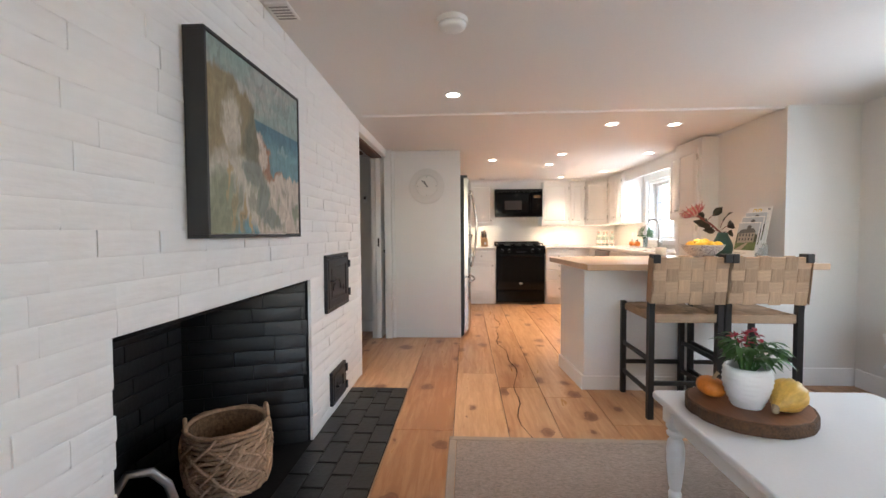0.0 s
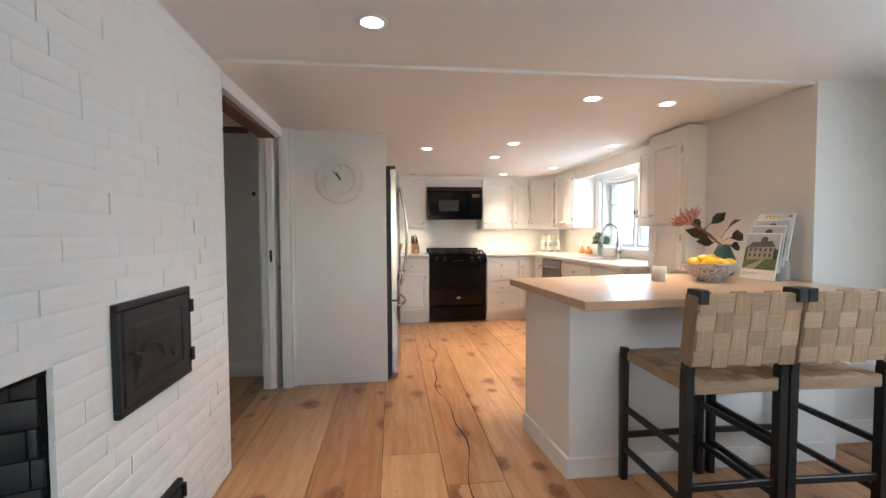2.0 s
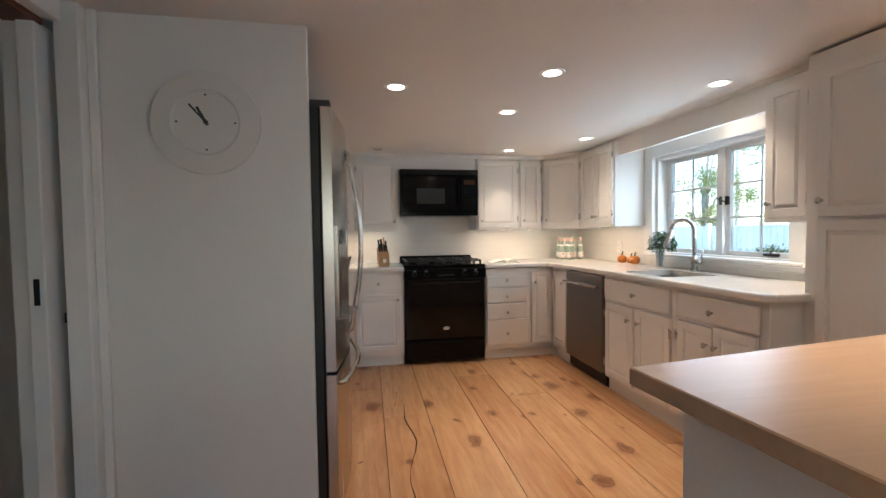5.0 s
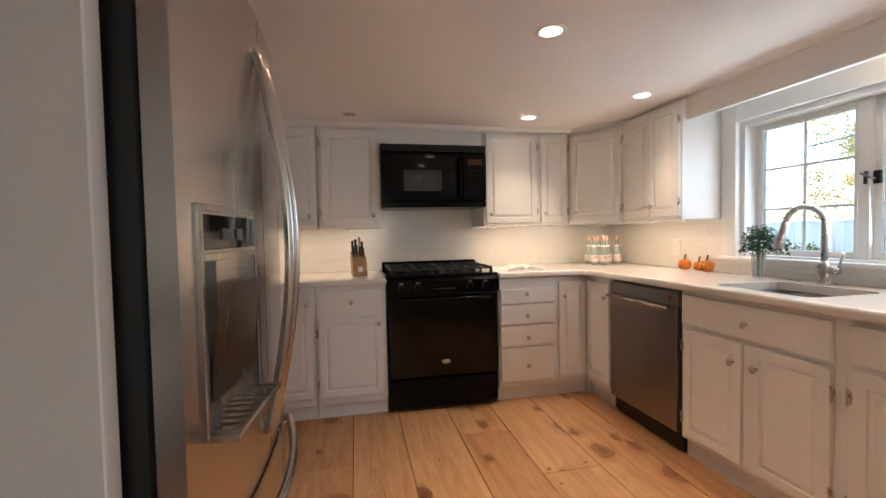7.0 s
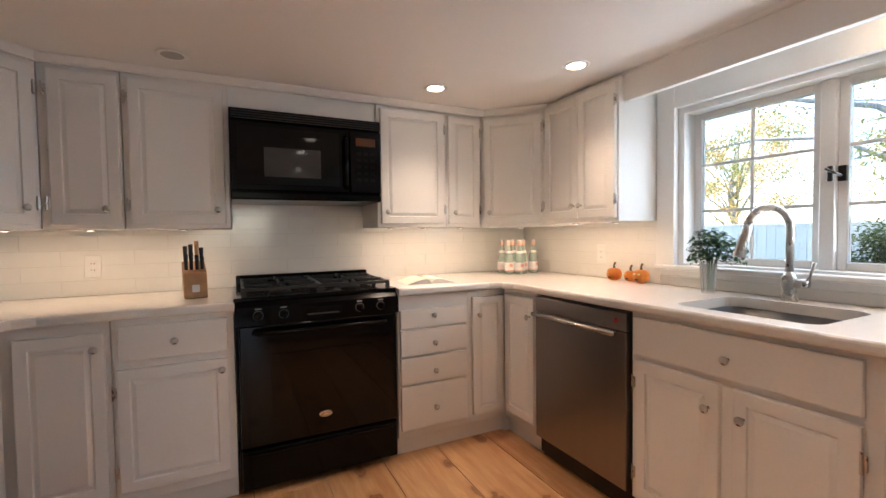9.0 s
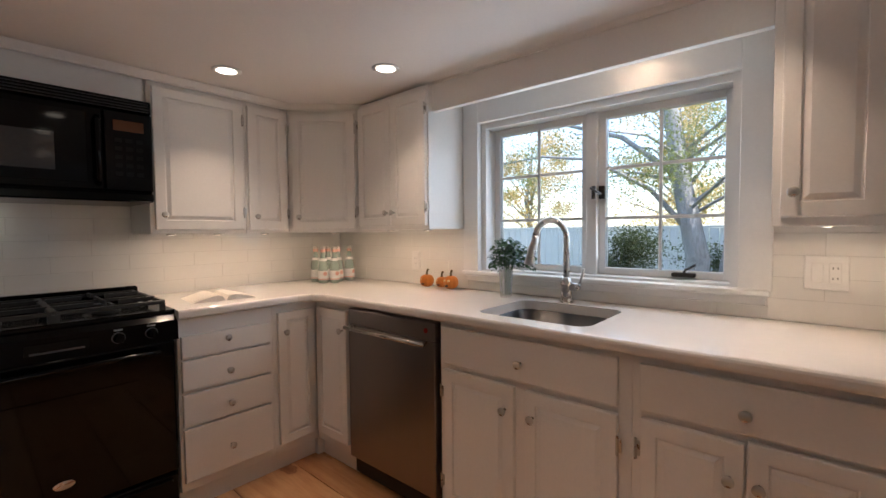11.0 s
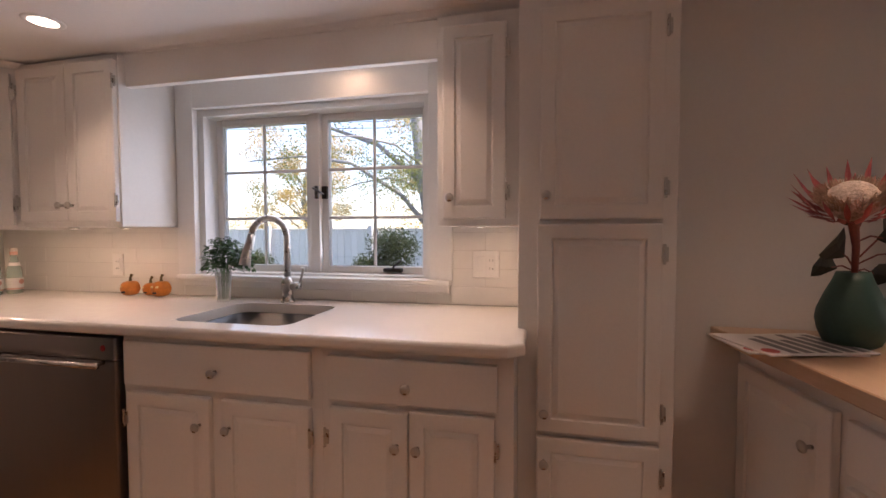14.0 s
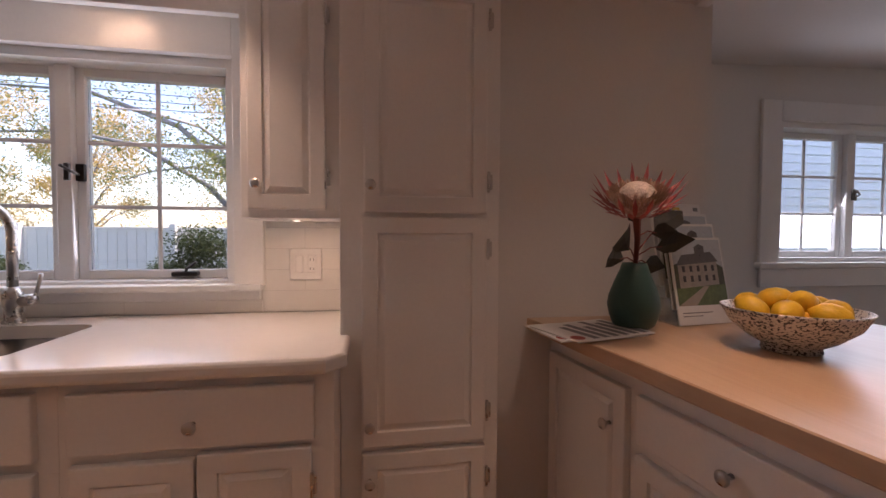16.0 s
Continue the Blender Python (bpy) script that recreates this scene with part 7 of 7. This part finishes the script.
for sx, sy, r, h in ((6.95, 6.75, 0.52, 1.12), (7.9, 6.0, 0.55, 1.0), (6.9, 5.2, 0.4, 0.6), (7.6, 9.4, 0.5, 0.75), (8.4, 7.6, 0.5, 0.8)):
    t = thing("garden_shrub", "low rounded green shrub in front of the fence", "shrub", pose(sx, sy, -0.35), "shrubs along the fence")
    bm = bmesh.new()
    for k in range(22):
        a = rt.uniform(0, 6.28)
        leaf_cloud(bm, (0.7 * r * math.cos(a) * rt.uniform(0, 1), 0.7 * r * math.sin(a) * rt.uniform(0, 1), 0.35 + h * rt.uniform(0.1, 1.0)), r * 0.48, 300, 0.042)
    part("foliage", bm, SHRUB, t)
    bm = bmesh.new()
    for k in range(7):
        a = rt.uniform(0, 6.28)
        tube([(0, 0, 0), (0.2 * r * math.cos(a), 0.2 * r * math.sin(a), 0.3), (0.6 * r * math.cos(a), 0.6 * r * math.sin(a), 0.35 + 0.7 * h)], [0.02, 0.014, 0.006], 6, bm)
    part("branches", bm, BARKT, t)
fence = thing("fence", "pale grey vertical board fence at the end of the garden", "fence")
FENCE = material("weathered_white_fence", (0.66, 0.65, 0.62), 0.8, vary=0.12, scale=3, fine=40, stretch=(1, 1, 0.2), per_piece=0.6)
fb = fp = None
for i in range(110):
    y = 1.0 + i * 0.15
    m = pose(9.4, y, -0.35)
    fb = again(fb, fence, m) if fb else part("board", box(0, 0.022, 0.004, 0.146, 0.04, 1.62, 0.003), FENCE, fence, m=m)
for i in range(8):
    m = pose(9.36, 1.0 + i * 2.35, -0.35)
    fp = again(fp, fence, m) if fp else part("post", box(-0.05, 0.05, -0.05, 0.05, 0, 1.72, 0.006), FENCE, fence, m=m)
part("top_rail", box(9.385, 9.44, 1.0, 17.5, 1.272, 1.31, 0.004), FENCE, fence)
pl = thing("utility_pole", "distant wooden utility pole with wires", "utility pole", pose(23.5, 26.3, -0.35))
part("pole", tube([(0, 0, 0), (0, 0, 8.9)], [0.14, 0.10], 9), BARKT, pl)
part("insulator_drum", tube([(0.2, 0, 6.6), (0.2, 0, 7.6)], 0.2, 10), DARKGREY, pl)
for dz in (0, 0.35, 0.7):
    part("wire", tube([(0, -26, 7.8 + dz), (0, -13, 7.3 + dz), (0, 0, 7.9 + dz), (0, 14, 7.6 + dz)], 0.02, 4), DARKGREY, pl)

# the blue-grey wing seen from the living room window
hs = thing("house_wing", "blue-grey clapboard house wing with a white window", "house")
part("wall", box(6.0, 9.0, -3.5, 2.75, -0.35, 4.2), material("wing_sheathing", (0.24, 0.30, 0.34), 0.8), hs)
CLAP = material("blue_grey_clapboard", (0.62, 0.71, 0.75), 0.65, vary=0.08, scale=3, fine=40, stretch=(1, 0.2, 2))
cb = None
for i in range(42):
    m = pose(6.0, -3.5, -0.30 + i * 0.105)
    if cb is None:
        bm = bmesh.new()
        v = [bm.verts.new(q) for q in ((0, 0, 0), (-0.018, 0, 0), (-0.004, 0, 0.115), (0, 0, 0.115), (0, 6.25, 0), (-0.018, 6.25, 0), (-0.004, 6.25, 0.115), (0, 6.25, 0.115))]
        for f in ((0, 1, 2, 3), (7, 6, 5, 4), (1, 5, 6, 2), (0, 4, 5, 1), (3, 2, 6, 7)):
            bm.faces.new([v[k] for k in f])
        bmesh.ops.recalc_face_normals(bm, faces=bm.faces)
        cb = part("clapboard", bm, CLAP, hs, m=m)
    else:
        again(cb, hs, m)
part("corner_board", box(5.97, 6.08, 2.73, 2.85, -0.35, 4.2, 0.004), TRIM, hs)
part("roof", prism([(5.6, -3.9), (9.4, -3.9), (9.4, 3.15), (5.6, 3.15)], 4.2, 4.4), DARKGREY, hs)
ww = part("window", box(5.955, 5.985, 1.55, 2.35, 0.7, 2.1, 0.004), TRIM, hs, "white window")
for i in range(2):
    for j in range(3):
        part("pane", box(5.950, 5.956, 1.63 + i * 0.335, 1.935 + i * 0.335, 0.78 + j * 0.425, 1.165 + j * 0.425), BLACKGLASS, ww)
# greenery outside the side room window
t = thing("hedge", "leafy green hedge outside the side room window", "hedge", pose(-3.6, 10.6, -0.35))
bm = bmesh.new()
for k in range(46):
    leaf_cloud(bm, (rt.uniform(-2.4, 2.4), rt.uniform(-0.3, 0.3), rt.uniform(0.3, 2.4)), 0.5, 60, 0.10)
part("foliage", bm, SHRUB, t)

# ---- floor boards ----
rf = random.Random(17)
edges, x = [-4.1], -4.1
fixed = [-0.545, -0.345, 0.07, 0.42, 0.735, 1.03, 1.36, 1.66, 1.98, 2.30, 2.62, 2.95, 3.25, 3.56]
while x < -0.9:
    x = min(x + rf.uniform(0.26, 0.36), -0.545)
    edges.append(x)
edges = sorted(set(edges + fixed))
for a, b in zip(edges, edges[1:]):
    if b - a < 0.05:
        continue
    y = -3.45 - rf.uniform(0, 1.5)
    while y < 8.1:
        L = rf.uniform(2.4, 4.2)
        y0, y1 = max(y, -3.45), min(y + L, 8.1)
        y += L
        if y1 - y0 < 0.05:
            continue
        part("board", box(0.002, b - a - 0.002, 0.001, y1 - y0 - 0.001, -0.021, 0.0, 0.0012), FLOOR, floor, m=pose(a, y0, rf.uniform(-0.0006, 0.0006)))
# long drying crack in one board
pts = [(0.862 + 0.035 * math.sin(1.7 * k * 0.21 + 0.5) + 0.018 * math.sin(5.1 * k * 0.21) + 0.006 * rf.uniform(-1, 1), 1.6 + k * 0.105) for k in range(46)]
bm = bmesh.new()
lv = []
for k, (px, py) in enumerate(pts):
    wd = 0.0032 * (0.35 + abs(math.sin(k * 0.37))) * (1 if 2 < k < 43 else 0.2)
    lv.append((bm.verts.new((px - wd, py, 0.0011)), bm.verts.new((px + wd, py, 0.0011))))
for a, b in zip(lv, lv[1:]):
    bm.faces.new((a[0], a[1], b[1], b[0]))
part("crack", bm, material("dark_crack", (0.02, 0.010, 0.005), 0.9), floor, "long dark drying crack")
structure("trim_threshold", box(-0.535, -0.40, 3.55, 4.69, 0.0, 0.008, 0.003), FLOOR, "pine threshold board at the pocket doorway")

# ---- bricks ----


def brick_shape(w, h, d, r, rough):
    """A hand-made brick under paint: a lumpy face, worn long edges and nearly closed ends."""
    n = max(3, int(w / 0.045))
    bm = bmesh.new()
    cols, backs = [], []
    for i in range(n + 1):
        x = w * i / n
        lo, hi = rough * r.random() ** 3 + 0.0003, rough * r.random() ** 3 + 0.0003
        e = min(0.007, h * 0.15) * r.uniform(0.6, 1.2)
        cols.append([(x, lo, 0.0), (x, r.uniform(-0.0004, 0.0004), e), (x, r.uniform(-0.0004, 0.0004), h - e), (x, hi, h)])
        backs.append([(x, d, 0), (x, d, h)])
    face = [[bm.verts.new(q) for q in c] for c in cols]
    for a, b in zip(face, face[1:]):
        for k in range(3):
            bm.faces.new((a[k], b[k], b[k + 1], a[k + 1]))
    for k, j in ((0, 0), (3, 1)):
        rim, back = [bm.verts.new(c[k]) for c in cols], [bm.verts.new(q[j]) for q in backs]
        for i in range(n):
            bm.faces.new((rim[i], rim[i + 1], back[i + 1], back[i]))
    for c, q in ((cols[0], backs[0]), (cols[-1], backs[-1])):
        bm.faces.new([bm.verts.new(p) for p in (q[0], *c, q[1])])
    return bm


def brick_field(parent, name, mat, frame_m, x0, x1, z0, z1, hole=None, bl=0.205, bh=0.072, seed=1, joint=0.0022, depth=0.016, rough=0.0055):
    """Bricks in running bond on a wall that faces -y of frame_m."""
    r = random.Random(seed)
    kinds = {}
    row, z = 0, z0
    while z < z1 - 0.01:
        h = min(bh - joint, z1 - z)
        x = x0 - (bl / 2 if row % 2 else 0) - r.uniform(0, 0.1)
        while x < x1:
            step = bl * r.uniform(0.85, 1.3)
            spans = [(max(x, x0), min(x + step - joint * 0.9, x1))]
            if hole and z + h > hole[2] and z < hole[3]:
                s = spans[0]
                spans = [(s[0], min(s[1], hole[0])), (max(s[0], hole[1]), s[1])]
            for a, b in spans:
                if b - a < 0.012:
                    continue
                key = (round(b - a, 2), round(h, 3), r.randrange(3))
                m = frame_m @ pose(a, r.uniform(-0.0005, 0.0005), z, 0, 0, r.uniform(-0.06, 0.06))
                if key in kinds:
                    again(kinds[key], parent, m)
                else:
                    kinds[key] = part(name, brick_shape(round(b - a, 3), h, depth, r, rough), mat, parent, m=m, smooth=True)
            x += step
        z += bh
        row += 1


fm = pose(WEST, 0, 0, 0, 0, 90)
# facing +x: the run goes north
brick_field(chimney, "brick", BRICK, fm, 0.80, 3.528, 0.0, 2.2, hole=(FY0, FY1, -1, FZ), bl=0.22, bh=0.064, seed=3, joint=0.0002)
bm = bmesh.new()
rr = random.Random(6)
z, row = 0.0, 0
while z < 2.3:
    y = SOUTH + (0.1 if row % 2 else 0)
    while y < 0.79:
        add_box(bm, WEST - 0.014, WEST + rr.uniform(-0.001, 0.001), y, min(y + 0.2, 0.798), z, z + 0.0675, 0.004)
        y += 0.205
    z += 0.072
    row += 1
tagged(part("far_bricks", bm, BRICK, chimney), kind="stuff")
brick_field(firebox, "firebrick", SOOT, pose(-0.944, 0, 0, 0, 0, 90), FY0 + 0.2, FY1 - 0.2, 0.0, 1.2, seed=5, bh=0.075, joint=0.004, rough=0.0025)
L = math.hypot(0.6, 0.2)
ang = math.degrees(math.atan2(0.2, 0.6))
brick_field(firebox, "firebrick", SOOT, pose(-0.95, FY1 - 0.2, 0, 0, 0, ang) @ pose(0, -0.008, 0), 0.0, L - 0.03, 0.0, 1.2, seed=7, bh=0.075, joint=0.004, rough=0.0025)
brick_field(firebox, "firebrick", SOOT, pose(WEST - 0.02, FY0, 0, 0, 0, 180 - ang) @ pose(0, -0.008, 0), 0.01, L - 0.02, 0.0, 1.2, seed=8, bh=0.075, joint=0.004, rough=0.0025)
hearth = thing("hearth", "black painted brick hearth in front of the fireplace", "hearth", kind="structure")
part("hearth_bed", box(WEST - 0.01, 0.066, 0.6, 3.205, 0.0002, 0.003), SOOTM, hearth)
rh = random.Random(12)
hk = []
for c in range(4):
    x = WEST + 0.004 + c * 0.1035
    y = 0.6 - (0.105 if c % 2 else 0.0)
    while y < 3.19:
        a, b = max(y, 0.6), min(y + 0.205, 3.203)
        if b - a > 0.02:
            full = b - a > 0.204
            m = pose(x, a, 0.0025, rh.uniform(-0.3, 0.3), rh.uniform(-0.4, 0.4), rh.uniform(-0.5, 0.5))
            if full and len(hk) >= 4:
                again(rh.choice(hk), hearth, m)
            else:
                o = part("hearth_brick", box(0, 0.098, 0, b - a - 0.006, 0, 0.0095, 0.003), SOOT, hearth, m=m)
                if full:
                    hk.append(o)
        y += 0.21


# window side turned a degree and scaled to fit points in the camera's view
VIEW_FIT_EAST = Matrix.Translation((2.43, 6.95, 0)) @ Matrix.Rotation(radians(1.0), 4, "Z") @ Matrix.Diagonal((1, 0.982, 1.010, 1)) @ Matrix.Translation((-2.43, -6.95, 0))
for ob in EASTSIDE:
    ob.matrix_basis = VIEW_FIT_EAST @ ob.matrix_basis
